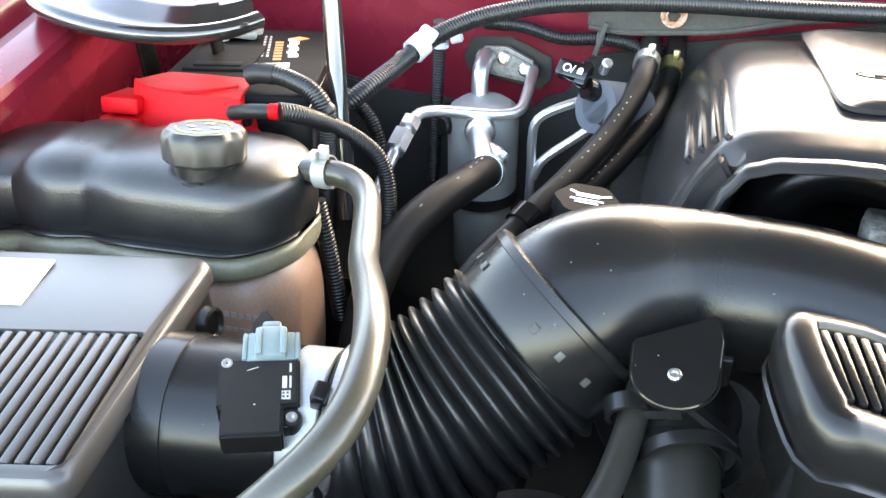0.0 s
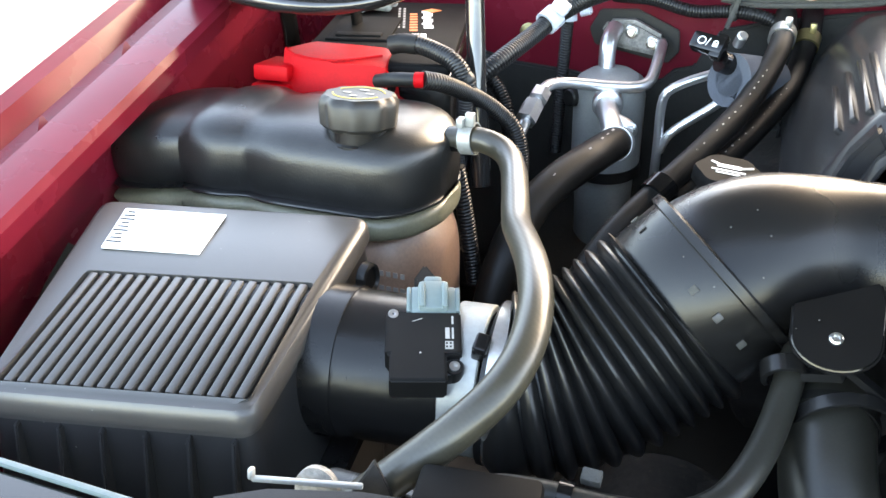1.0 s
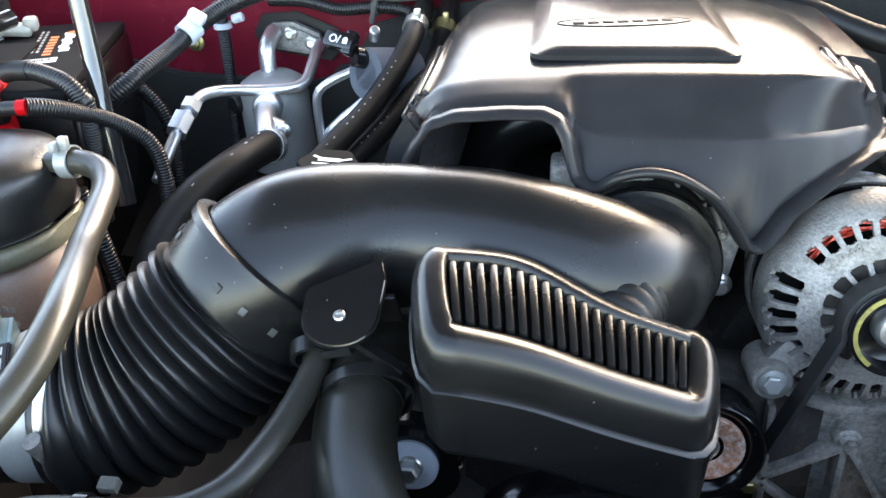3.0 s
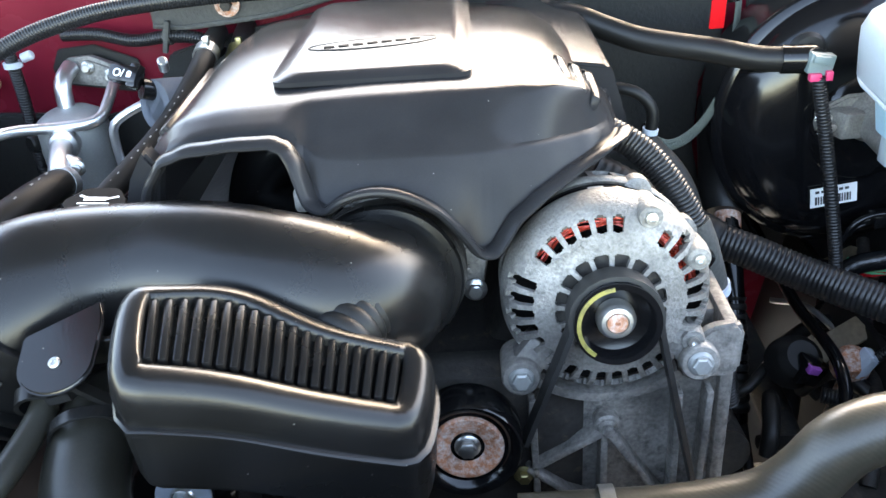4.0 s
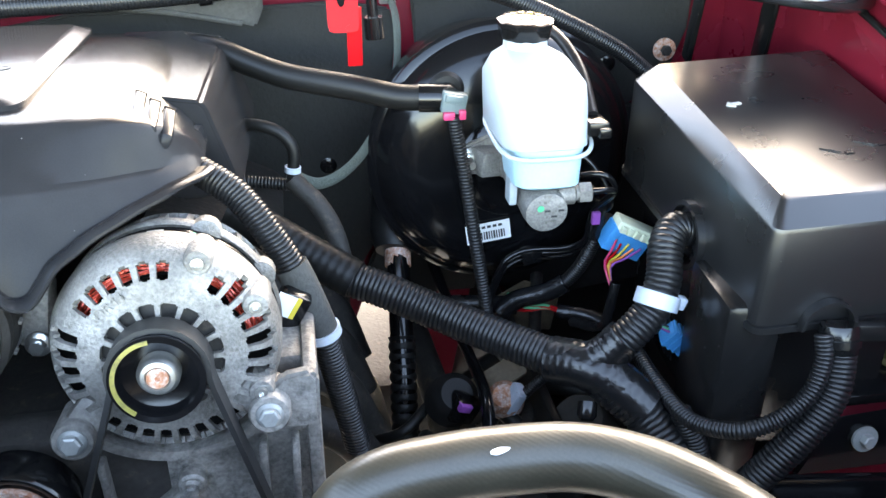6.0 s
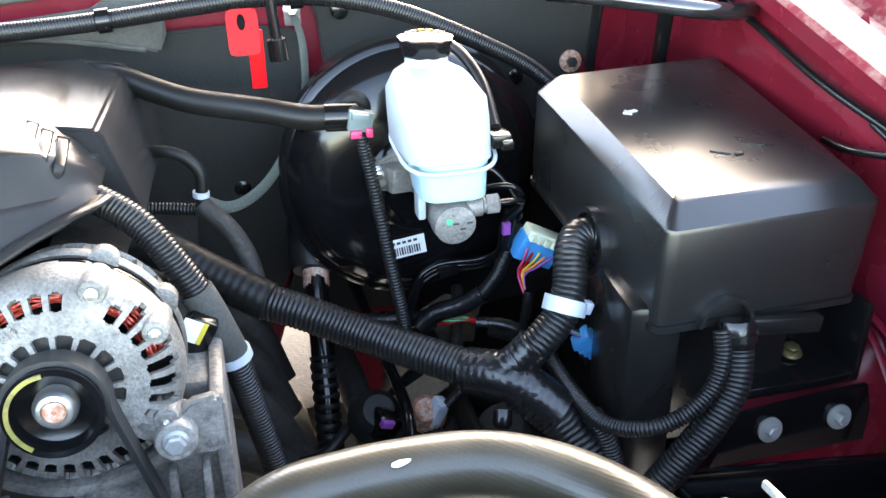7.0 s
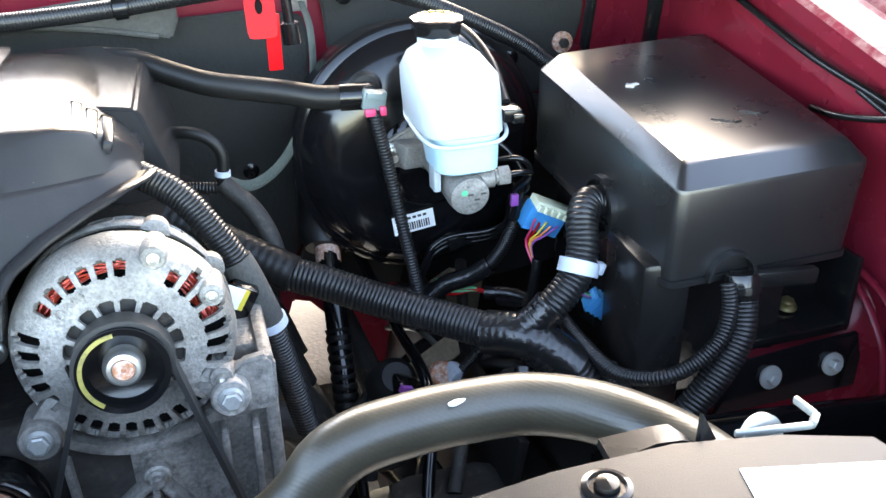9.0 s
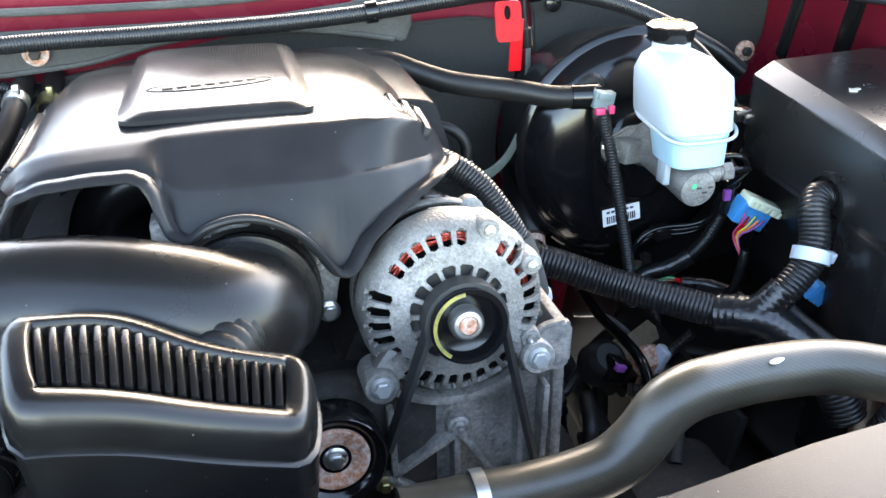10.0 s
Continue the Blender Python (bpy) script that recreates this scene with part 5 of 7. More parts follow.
# belt and tensioner
TC, TA = Vector((0.326, 0.545, 1.047)), Vector((0, -1, 0.1)).normalized()
ten = thing("tensioner_pulley", "black idler pulley with a rusty steel face and bolt", "pulley", "pulleys", tuple(TC))
TM = frame_at(TC, TA)
part("pulley", lathe([(0.02, -0.018), (0.043, -0.018), (0.0435, -0.016), (0.0435, 0.012), (0.041, 0.015), (0.036, 0.013), (0.032, 0.008), (0.026, 0.007)], TM, 56), M["gloss"], ten)
part("face", lathe([(0.029, 0.004), (0.029, 0.0085), (0.027, 0.0105), (0.016, 0.0085), (0.012, 0.006), (0, 0.006)], TM, 40), M["rust"], ten, "rusty pressed steel face")
part("bolt", hexbolt(TM @ Vector((0, 0, 0.006)), TA, 0.0075, 0.0105), M["steel"], ten)
part("arm", bar((0.326, 0.575, 1.04), (0.25, 0.59, 0.99), 0.05, 0.03, 0.006, (0, 1, 0)), M["dirty"], ten)
IC = Vector((0.104, 0.506, 1.036))
idl = thing("idler_pulley", "black idler pulley with a blue-grey steel washer", "pulley", "pulleys", tuple(IC))
IM = frame_at(IC, TA)
part("pulley", lathe([(0.02, -0.03), (0.04, -0.03), (0.0405, -0.005), (0.038, -0.002), (0.03, -0.004), (0.024, -0.006)], IM, 48), M["gloss"], idl)
part("washer", lathe([(0.022, -0.008), (0.022, -0.003), (0.019, -0.001), (0.008, -0.002)], IM, 36), M["tie"], idl, "blue-grey washer")
part("bolt", hexbolt(IM @ Vector((0, 0, -0.003)), TA, 0.0085, 0.0105, 0, 0.011), M["steel"], idl)
big = thing("fan_pulley", "large dark crank-driven fan pulley", "pulley", "pulleys", (0.22, 0.5, 0.93))
part("pulley", lathe([(0.03, -0.04), (0.07, -0.04), (0.07, -0.01), (0.066, -0.005), (0.05, -0.012), (0.03, -0.012), (0.028, 0.0), (0, 0.0)], frame_at((0.215, 0.5, 0.94), TA), 56), M["blacksteel"], big)


def flat_belt(points, w, t):
    line = resample([Vector(p) for p in points], 0.01)
    rings = []
    for i, p in enumerate(line):
        d = (line[min(i + 1, len(line) - 1)] - line[max(i - 1, 0)]).normalized()
        y = ALA
        n = d.cross(y).normalized()
        rings.append([p + y * sy * w / 2 + n * sn * t / 2 for sy, sn in ((-1, -1), (1, -1), (1, 1), (-1, 1))])
    return skin(rings)


bc0 = AM @ Vector((0, 0, 0.026))
wrap = [bc0 + (AM.to_3x3() @ Vector((0.0335 * math.cos(radians(a)), 0.0335 * math.sin(radians(a)), 0))) for a in range(196, -20, -8)]
solo("drive_belt", flat_belt([(0.372, 0.545, 1.045), (0.365, 0.545, 1.03)][:1] + [tuple(p) for p in wrap] + [(0.50, 0.556, 1.03), (0.53, 0.565, 0.9)], 0.02, 0.004), M["belt"], "black ribbed rubber drive belt over the alternator pulley", "belt")

# throttle body behind the duct
thr = thing("throttle_body", "cast aluminium throttle body with a clamped coupling", "throttle body", base=(0.28, 0.63, 1.18))
TBM = frame_at((0.272, 0.628, 1.168), (0.05, -1, 0.05))
part("housing", lathe([(0.052, -0.06), (0.052, -0.02), (0.05, -0.018), (0.045, -0.018)], TBM, 40), M["dirty"], thr)
part("coupling", lathe([(0.056, -0.02), (0.0605, -0.018), (0.0605, -0.002), (0.058, 0.0), (0.061, 0.003), (0.061, 0.012), (0.0585, 0.016), (0.0595, 0.02), (0.0595, 0.03), (0.055, 0.034)], TBM, 56), M["grime"], thr, "grimy rubber coupling")
for k in range(9):
    part("lug", box(0.004, 0.003, 0.008, TBM @ pose(0.0615 * math.cos(radians(-30 + 24 * k)), 0.0615 * math.sin(radians(-30 + 24 * k)), 0.008, 0, 0, -30 + 24 * k), 0.0008), M["dirty"], thr)
part("clamp", lathe([(0.061, -0.016), (0.0625, -0.016), (0.0625, -0.006), (0.061, -0.006)], TBM, 48), M["steel"], thr)
part("clamp_screw", join(lathe([(0.0045, -0.012), (0.0045, 0.01), (0.006, 0.011), (0.006, 0.016)], frame_at((0.329, 0.628, 1.196), (0.35, 0, -1)), 14), box(0.01, 0.012, 0.016, pose(0.331, 0.632, 1.19, 0, 20, 0), 0.002)), M["steel"], thr)
part("flange", join(box(0.024, 0.03, 0.055, pose(0.338, 0.65, 1.155, 0, 10, 0), 0.006), box(0.014, 0.03, 0.035, pose(0.334, 0.645, 1.19), 0.004)), M["dirty"], thr)
part("flange_bolt", hexbolt((0.339, 0.632, 1.135), (0, -1, 0.1), 0.007, 0.01), M["steel"], thr)
part("top_casting", box(0.07, 0.05, 0.014, pose(0.245, 0.645, 1.228, 0, 4, 0), 0.004), M["dirty"], thr)
part("lug_block", box(0.02, 0.03, 0.02, pose(0.213, 0.63, 1.232), 0.004), M["dirty"], thr)

# oil filler
oil = thing("oil_cap", "dark grey oil filler cap with pale oil-can symbol", "oil cap", base=(0.006, 0.7, 1.19))
OM = pose(0.006, 0.705, 1.187, 4, 4, 0)
part("cap", lathe([(0.026, 0), (0.0275, 0.002), (0.0275, 0.012), (0.026, 0.015), (0, 0.0155)], OM, 64, lambda a: 1 + 0.05 * math.cos(6 * a)), M["matte"], oil)
part("symbol", join(box(0.02, 0.006, 0.0004, OM @ pose(0, 0.004, 0.0157), 0), box(0.012, 0.0025, 0.0004, OM @ pose(0.014, 0.006, 0.0157, 0, 0, 25)), box(0.008, 0.0025, 0.0004, OM @ pose(-0.012, 0.008, 0.0157, 0, 0, -30)), box(0.028, 0.002, 0.0004, OM @ pose(0, -0.004, 0.0157)), box(0.02, 0.002, 0.0004, OM @ pose(0, -0.009, 0.0157))), M["label"], oil, "pale oil-can symbol")
part("neck", tube([(0.006, 0.705, 1.19), (-0.005, 0.72, 1.15), (-0.01, 0.74, 1.08)], 0.02), M["plastic"], oil)

# ---- right side: brake booster, fuse box, looms ----
BC = Vector((0.775, 0.955, 1.138))
bo = thing("brake_booster", "glossy black brake booster drum with a white barcode label", "brake booster", base=tuple(BC))
BOM = frame_at(BC, (0, -1, 0.04))
part("drum", lathe([(0.135, -0.13), (0.148, -0.06), (0.15, -0.02), (0.153, -0.012), (0.156, -0.008), (0.156, -0.002), (0.152, 0.002), (0.146, 0.004), (0.138, 0.018), (0.12, 0.03), (0.09, 0.036), (0.06, 0.038), (0.052, 0.046), (0.03, 0.048), (0, 0.048)], BOM, 80), M["blacksteel"], bo)
part("grommet", lathe([(0.019, 0), (0.02, 0.004), (0.016, 0.009), (0.009, 0.01), (0.009, 0.03)], frame_at((0.703, 0.925, 1.23), (0, -1, 0.04)), 28), M["rubber"], bo)
part("label", box(0.052, 0.001, 0.024, pose(0.752, 0.912, 1.062, 0, -8, 0)), M["label"], bo, "white barcode label")
for i in range(14):
    part("print", box(0.0015 if i % 3 else 0.0023, 0.0005, 0.010, pose(0.733 + i * 0.0029, 0.9112, 1.0555 + (i * 0.0029) * 0.14, 0, -8, 0)), M["ink"], bo)
for i in range(6):
    part("print", box(0.0045, 0.0005, 0.003, pose(0.733 + i * 0.0065, 0.9112, 1.0665 + i * 0.0009, 0, -8, 0)), M["ink"], bo)

mc = thing("master_cylinder", "cast aluminium brake master cylinder bolted to the booster", "master cylinder", base=(0.778, 0.85, 1.14))
MCM = frame_at((0.779, 0.915, 1.158), (0.0, -1, -0.1))
part("body", lathe([(0.03, 0.0), (0.03, 0.01), (0.024, 0.02), (0.0225, 0.06), (0.0225, 0.125), (0.021, 0.136), (0.019, 0.137), (0, 0.137)], MCM, 36), M["alu"], mc)
part("flange", join(prism([(-0.06, -0.014), (-0.05, -0.02), (0.03, -0.03), (0.06, -0.012), (0.062, 0.012), (0.03, 0.03), (-0.03, 0.028), (-0.062, 0.012)], 0.012, frame_at((0.779, 0.918, 1.155), (0, -1, 0), (1, 0, 0)), 0.003), bar((0.76, 0.90, 1.155), (0.73, 0.89, 1.158), 0.03, 0.03, 0.006)), M["alu"], mc)
part("stud", join(hexbolt((0.724, 0.902, 1.158), (0, -1, 0), 0.009, 0.012), lathe([(0.005, 0), (0.005, 0.02), (0.004, 0.022)], frame_at((0.724, 0.9, 1.158), (0, -1, 0)), 14)), M["steel"], mc)
part("port", join(lathe([(0.011, 0), (0.011, 0.02), (0.008, 0.022), (0.008, 0.032), (0.005, 0.034)], frame_at((0.79, 0.797, 1.156), (1, -0.1, 0.05)), 20), lathe([(0.011, 0), (0.011, 0.012), (0.006, 0.014)], frame_at((0.815, 0.795, 1.157), (1, -0.1, 0.05)), 6)), M["alu"], mc)
part("bracket_pin", box(0.008, 0.02, 0.04, pose(0.75, 0.81, 1.165), 0.002), M["white"], mc)
part("paint_dot", lathe([(0.0035, 0), (0.0035, 0.0006), (0, 0.0006)], frame_at((0.772, 0.7775, 1.15), (0, -1, -0.1)), 14), M["green"], mc, "green inspection dot")
for i in range(3):
    part("print", box(0.006, 0.0004, 0.002, pose(0.779 + i * 0.007, 0.7775, 1.147 - 0.006 * (i % 2))), M["ink"], mc)

rv = thing("brake_fluid_reservoir", "milky white plastic brake fluid reservoir with black cap", "fluid reservoir", base=(0.775, 0.82, 1.17))
U, V = (1, 0, 0), (0, 1, 0)
part("lower_tank", superloft([((0.78, 0.812, 1.168), U, V, 0.028, 0.03, 4), ((0.78, 0.812, 1.172), U, V, 0.034, 0.036, 4), ((0.779, 0.815, 1.2), U, V, 0.0365, 0.039, 4), ((0.778, 0.817, 1.2105), U, V, 0.039, 0.042, 4)]), M["fluid"], rv, "blue-tinted lower half with fluid")
part("tank", superloft([((0.778, 0.817, 1.211), U, V, 0.039, 0.042, 4), ((0.776, 0.82, 1.212), U, V, 0.044, 0.048, 4), ((0.774, 0.825, 1.222), U, V, 0.046, 0.052, 4), ((0.773, 0.828, 1.25), U, V, 0.046, 0.053, 4), ((0.772, 0.83, 1.268), U, V, 0.045, 0.052, 4), ((0.772, 0.845, 1.282), U, V, 0.036, 0.04, 3), ((0.771, 0.86, 1.289), U, V, 0.022, 0.022, 2), ((0.771, 0.862, 1.302), U, V, 0.021, 0.021, 2)], 40), M["white"], rv, smooth=60)
seam = []
for k in range(40):
    a = 2 * math.pi * k / 40
    ca, sa = math.cos(a), math.sin(a)
    seam.append((0.776 + 0.0475 * math.copysign(abs(ca) ** 0.5, ca), 0.82 + 0.051 * math.copysign(abs(sa) ** 0.5, sa), 1.216 + 0.012 * math.sin(a)))
part("seam", sweep([Vector(p) for p in seam + seam[:1]], 0.0022, 8, False), M["white"], rv)
rcap = part("cap", lathe([(0.024, 0), (0.0255, 0.002), (0.0265, 0.012), (0.0275, 0.0125), (0.0275, 0.0165), (0.024, 0.018), (0, 0.0185)], pose(0.771, 0.864, 1.298, 4, 0, 0), 64, lambda a: 1 + 0.025 * math.cos(9 * a)), M["gloss"], rv, "black scalloped cap with yellow print")
part("print", lathe([(0.009, 0.0187), (0.009, 0.019), (0, 0.019)], pose(0.771, 0.864, 1.298, 4, 0, 0), 24), M["yellow"], rcap)
for i in range(5):
    part("print", box(0.005, 0.004, 0.0003, pose(0.771, 0.864, 1.3168, 4, 0, 0) @ pose(0.017 * math.cos(radians(30 + 30 * i)), 0.017 * math.sin(radians(30 + 30 * i)), 0)), M["yellow"], rcap)
part("level_sensor", join(box(0.02, 0.03, 0.014, pose(0.828, 0.80, 1.225, 0, 0, 0), 0.002), box(0.012, 0.012, 0.01, pose(0.832, 0.784, 1.223), 0.002)), M["gloss"], rv)
solo("sensor_lead", tube([(0.828, 0.81, 1.232), (0.83, 0.86, 1.262), (0.82, 0.91, 1.285), (0.8, 0.96, 1.295)], 0.006), M["conduit"], "black taped lead of the fluid level sensor", "lead")

# vacuum hose and its check valve
vh = thing("vacuum_hose", "black rubber brake vacuum hose from engine to booster", "hose", base=(0.6, 0.9, 1.22))
part("hose", tube([(0.41, 1.04, 1.262), (0.46, 0.99, 1.266), (0.501, 0.97, 1.253), (0.54, 0.955, 1.242), (0.607, 0.93, 1.234), (0.65, 0.915, 1.227), (0.68, 0.91, 1.226)], 0.0135), M["rubber"], vh)
part("valve", join(tube([(0.672, 0.91, 1.226), (0.705, 0.905, 1.226)], 0.015), lathe([(0.012, 0), (0.012, 0.03)], frame_at((0.703, 0.925, 1.228), (0, -1, 0)), 24)), M["gloss"], vh)
part("plug", join(box(0.026, 0.014, 0.022, pose(0.706, 0.893, 1.225, 0, 10, 0), 0.002), box(0.018, 0.012, 0.008, pose(0.705, 0.887, 1.231, 0, 10, 0), 0.001)), M["greyplug"], vh, "grey-green plug")
part("lock", join(box(0.012, 0.008, 0.008, pose(0.7, 0.885, 1.213), 0.001), box(0.007, 0.008, 0.01, pose(0.714, 0.885, 1.214), 0.001)), M["pink"], vh, "pink lock tabs")
solo("booster_lead", corrugated([(0.706, 0.888, 1.212), (0.708, 0.885, 1.195), (0.713, 0.876, 1.165), (0.718, 0.862, 1.125), (0.724, 0.85, 1.08), (0.733, 0.84, 1.02), (0.738, 0.835, 0.97)], 0.0075, 0.0036, 0.001), M["conduit"], "thin black corrugated conduit hanging from the vacuum valve", "conduit", "corrugated conduits")

# under-hood fuse box
fb = thing("fuse_box", "satin black plastic fuse box with a chamfered lid", "fuse box", base=(1.0, 0.72, 1.0))


LO = [Vector(p) for p in ((0.893, 0.574, 1.128), (1.096, 0.588, 1.122), (1.133, 0.912, 1.14), (0.894, 0.885, 1.148))]
LM = [Vector(p) for p in ((0.8975, 0.576, 1.211), (1.102, 0.5855, 1.2115), (1.132, 0.914, 1.243), (0.897, 0.888, 1.243))]
LT = [Vector(p) for p in ((0.9105, 0.595, 1.2291), (1.0905, 0.604, 1.2275), (1.1212, 0.905, 1.2605), (0.9175, 0.879, 1.2597))]


def corner_ring(pts, rr, k=0.0, up=0.0, c=None):
    """A ring round four corners with rounded ends, drawn in by k towards the centre c and lifted by up."""
    if c is not None:
        pts = [p.lerp(c, k) + Vector((0, 0, up)) for p in pts]
    out = []
    for i in range(4):
        a, p, b = pts[i - 1], pts[i], pts[(i + 1) % 4]
        pa, pb = p + (a - p).normalized() * rr, p + (b - p).normalized() * rr
        for t in (0, 0.25, 0.5, 0.75, 1.0):
            out.append(pa.lerp(p, t).lerp(p.lerp(pb, t), t))
        for t in (0.25, 0.5, 0.75):
            out.append(pb.lerp(b + (p - b).normalized() * rr, t))
    return out


LC = sum(LT, Vector()) / 4
lid_rings = [corner_ring(LO, 0.012), corner_ring([a.lerp(b, 0.5) for a, b in zip(LO, LM)], 0.012), corner_ring([a.lerp(b, 0.97) for a, b in zip(LO, LM)], 0.011), corner_ring([a.lerp(b, 0.06) for a, b in zip(LM, LT)], 0.01), corner_ring([a.lerp(b, 0.94) for a, b in zip(LM, LT)], 0.006), corner_ring(LT, 0.006, 0.012, 0.0009, LC)]
lid_rings += [corner_ring(LT, 0.006 * (1 - k), k, 0.0012 + 0.0016 * k, LC) for k in (0.1, 0.25, 0.45, 0.65, 0.85, 0.97)]
part("lid", skin(lid_rings), M["fuse"], fb, smooth=28)
OUT = [p + Vector((0.0022 if p.x > 1 else -0.0022, 0.0022 if p.y > 0.7 else -0.0022, 0)) for p in LO]
part("lid_lip", skin([corner_ring([p + Vector((0, 0, -0.007)) for p in OUT], 0.014), corner_ring([p + Vector((0, 0, -0.001)) for p in OUT], 0.014)]), M["fuse"], fb)
part("base", box(0.15, 0.26, 0.16, pose(0.985, 0.74, 1.05, 0, 0, -5), 0.006), M["plastic"], fb)
part("base_foot", box(0.13, 0.05, 0.1, pose(1.07, 0.66, 1.06), 0.004), M["gloss"], fb)
part("foot_plate", box(0.12, 0.09, 0.012, pose(1.06, 0.63, 1.036, 6, 0, 0), 0.003), M["gloss"], fb)
part("foot_web", box(0.008, 0.09, 0.08, pose(1.115, 0.63, 1.07), 0.002), M["gloss"], fb)
part("base_back", box(0.19, 0.16, 0.085, pose(1.03, 0.765, 1.09, 0, 0, -5), 0.004), M["plastic"], fb)
part("base_column", box(0.05, 0.09, 0.3, pose(0.905, 0.63, 0.99, 0, 0, -5), 0.008), M["plastic"], fb)
part("bolt", hexbolt((1.068, 0.622, 1.045), (0, -0.2, 1), 0.0075, 0.011), M["gold"], fb)
LIDN = Vector((0.019, -0.108, 0.994)).normalized()
FM = frame_at((0.957, 0.77, 1.2492), LIDN, (0.96, 0.25, 0.1))
part("arrow_mark", prism([(-0.014, 0), (-0.007, 0.006), (-0.007, 0.0022), (0.003, 0.0022), (0.003, -0.0022), (-0.007, -0.0022), (-0.007, -0.006)], 0.0018, FM @ pose(0, 0, -0.0004), 0.0002), M["pale"], fb, "moulded arrow")
part("lock_mark", join(box(0.009, 0.007, 0.0018, FM @ pose(0.022, -0.002, 0.0007)), half_ring(FM @ Vector((0.022, 0.003, 0.0007)), LIDN, 0.0035, 0.0015, 0.0018, 0, 180, 10, FM.to_3x3() @ Vector((1, 0, 0)))), M["fuse"], fb, "moulded padlock")
F2 = frame_at((1.012, 0.672, 1.2382), LIDN, (1, 0.2, 0.1))
part("moulding", join(box(0.018, 0.001, 0.0012, F2 @ pose(-0.02, 0, 0.0006, 0, 0, -40)), box(0.009, 0.004, 0.0012, F2 @ pose(-0.006, -0.008, 0.0006)), box(0.018, 0.001, 0.0012, F2 @ pose(0.02, 0.002, 0.0006, 0, 0, -40)), box(0.009, 0.004, 0.0012, F2 @ pose(0.034, -0.004, 0.0006))), M["fuse"], fb)
part("cable_arch", half_ring((0.957, 0.573, 1.123), (0, 1, 0), 0.022, 0.009, 0.003, 180, 360, 20), M["fuse"], fb)
part("cable_arch", half_ring((0.893, 0.705, 1.148), (1, 0, 0), 0.028, 0.012, 0.005, 0, 360, 28), M["fuse"], fb)
part("rod_stay", box(0.09, 0.012, 0.016, pose(1.0, 0.568, 1.118, 0, 4, -3), 0.003), M["plastic"], fb)

# big wiring loom across the bay
lo = thing("wiring_loom", "thick black corrugated wiring loom with taped branches", "wiring loom", base=(0.7, 0.72, 1.0))
part("conduit", corrugated([(0.585, 0.806, 1.074), (0.62, 0.79, 1.065), (0.67, 0.765, 1.049), (0.72, 0.725, 1.042), (0.76, 0.688, 1.04), (0.785, 0.663, 1.042)], 0.0185, 0.005, 0.0013, 20), M["conduit"], lo)
part("taped_end", corrugated([(0.47, 0.855, 1.135), (0.5, 0.845, 1.12), (0.54, 0.828, 1.098), (0.59, 0.804, 1.073)], 0.0205, 0.009, 0.0007, 20), M["rubber"], lo, "cloth-taped end of the loom")
part("junction", corrugated([(0.765, 0.685, 1.037), (0.79, 0.66, 1.043), (0.81, 0.645, 1.035), (0.835, 0.625, 1.015)], 0.0226, 0.0075, 0.0005, 20), M["tape"], lo, "taped junction")
part("junction", corrugated([(0.785, 0.66, 1.044), (0.805, 0.657, 1.058), (0.82, 0.655, 1.075)], 0.0184, 0.0075, 0.0005, 20), M["tape"], lo)
part("lower_conduit", corrugated([(0.80, 0.652, 1.037), (0.835, 0.622, 1.012), (0.855, 0.6, 0.985), (0.87, 0.585, 0.95)], 0.021, 0.0055, 0.0012, 20), M["conduit"], lo)
part("branch_conduit", corrugated([(0.805, 0.656, 1.058), (0.825, 0.655, 1.078), (0.846, 0.66, 1.1), (0.857, 0.67, 1.122), (0.864, 0.688, 1.145), (0.876, 0.702, 1.155), (0.892, 0.707, 1.153)], 0.0165, 0.005, 0.0013, 18), M["conduit"], lo)
part("tie", half_ring((0.85, 0.6625, 1.107), (0.35, 0.35, 0.87), 0.0172, 0.014, 0.003, 0, 360, 32), M["tie"], lo, "pale blue nylon tie")
part("tie_head", box(0.009, 0.009, 0.012, pose(0.869, 0.656, 1.106, 0, 20, 0), 0.0015), M["tie"], lo)
part("clip", lathe([(0.009, 0), (0.009, 0.012), (0.006, 0.016)], frame_at((0.785, 0.64, 1.018), (-0.2, -0.6, -0.6)), 18), M["gloss"], lo)

for pts, r, lab in (
    ([(0.848, 0.69, 1.035), (0.85, 0.64, 1.032), (0.857, 0.585, 1.032), (0.88, 0.55, 1.045), (0.908, 0.542, 1.058), (0.932, 0.542, 1.08), (0.944, 0.55, 1.105), (0.946, 0.56, 1.125)], 0.0075, "thin black corrugated conduit looping to the fuse box"),
    ([(0.963, 0.566, 1.125), (0.962, 0.556, 1.10), (0.955, 0.546, 1.075), (0.935, 0.54, 1.045), (0.91, 0.54, 1.012), (0.895, 0.545, 0.985), (0.885, 0.555, 0.95)], 0.0145, "black corrugated conduit dropping from the fuse box"),
    ([(0.855, 0.6, 1.03), (0.87, 0.59, 1.0), (0.88, 0.585, 0.96)], 0.01, "short black corrugated conduit beside the loom"),
):
    solo("corrugated_conduit", corrugated(pts, r, 0.0042 if r > 0.01 else 0.0034), M["conduit"], lab, "conduit", "corrugated conduits")
solo("cable_collar", join(lathe([(0.0148, -0.012), (0.016, -0.01), (0.016, 0.008), (0.0145, 0.012)], frame_at((0.963, 0.563, 1.118), (0, 0.3, 1)), 24), half_ring((0.963, 0.5625, 1.116), (0, 0.3, 1), 0.0161, 0.006, 0.002, 0, 360, 24)), M["gloss"], "black plastic collar where the conduit enters the fuse box", "collar")
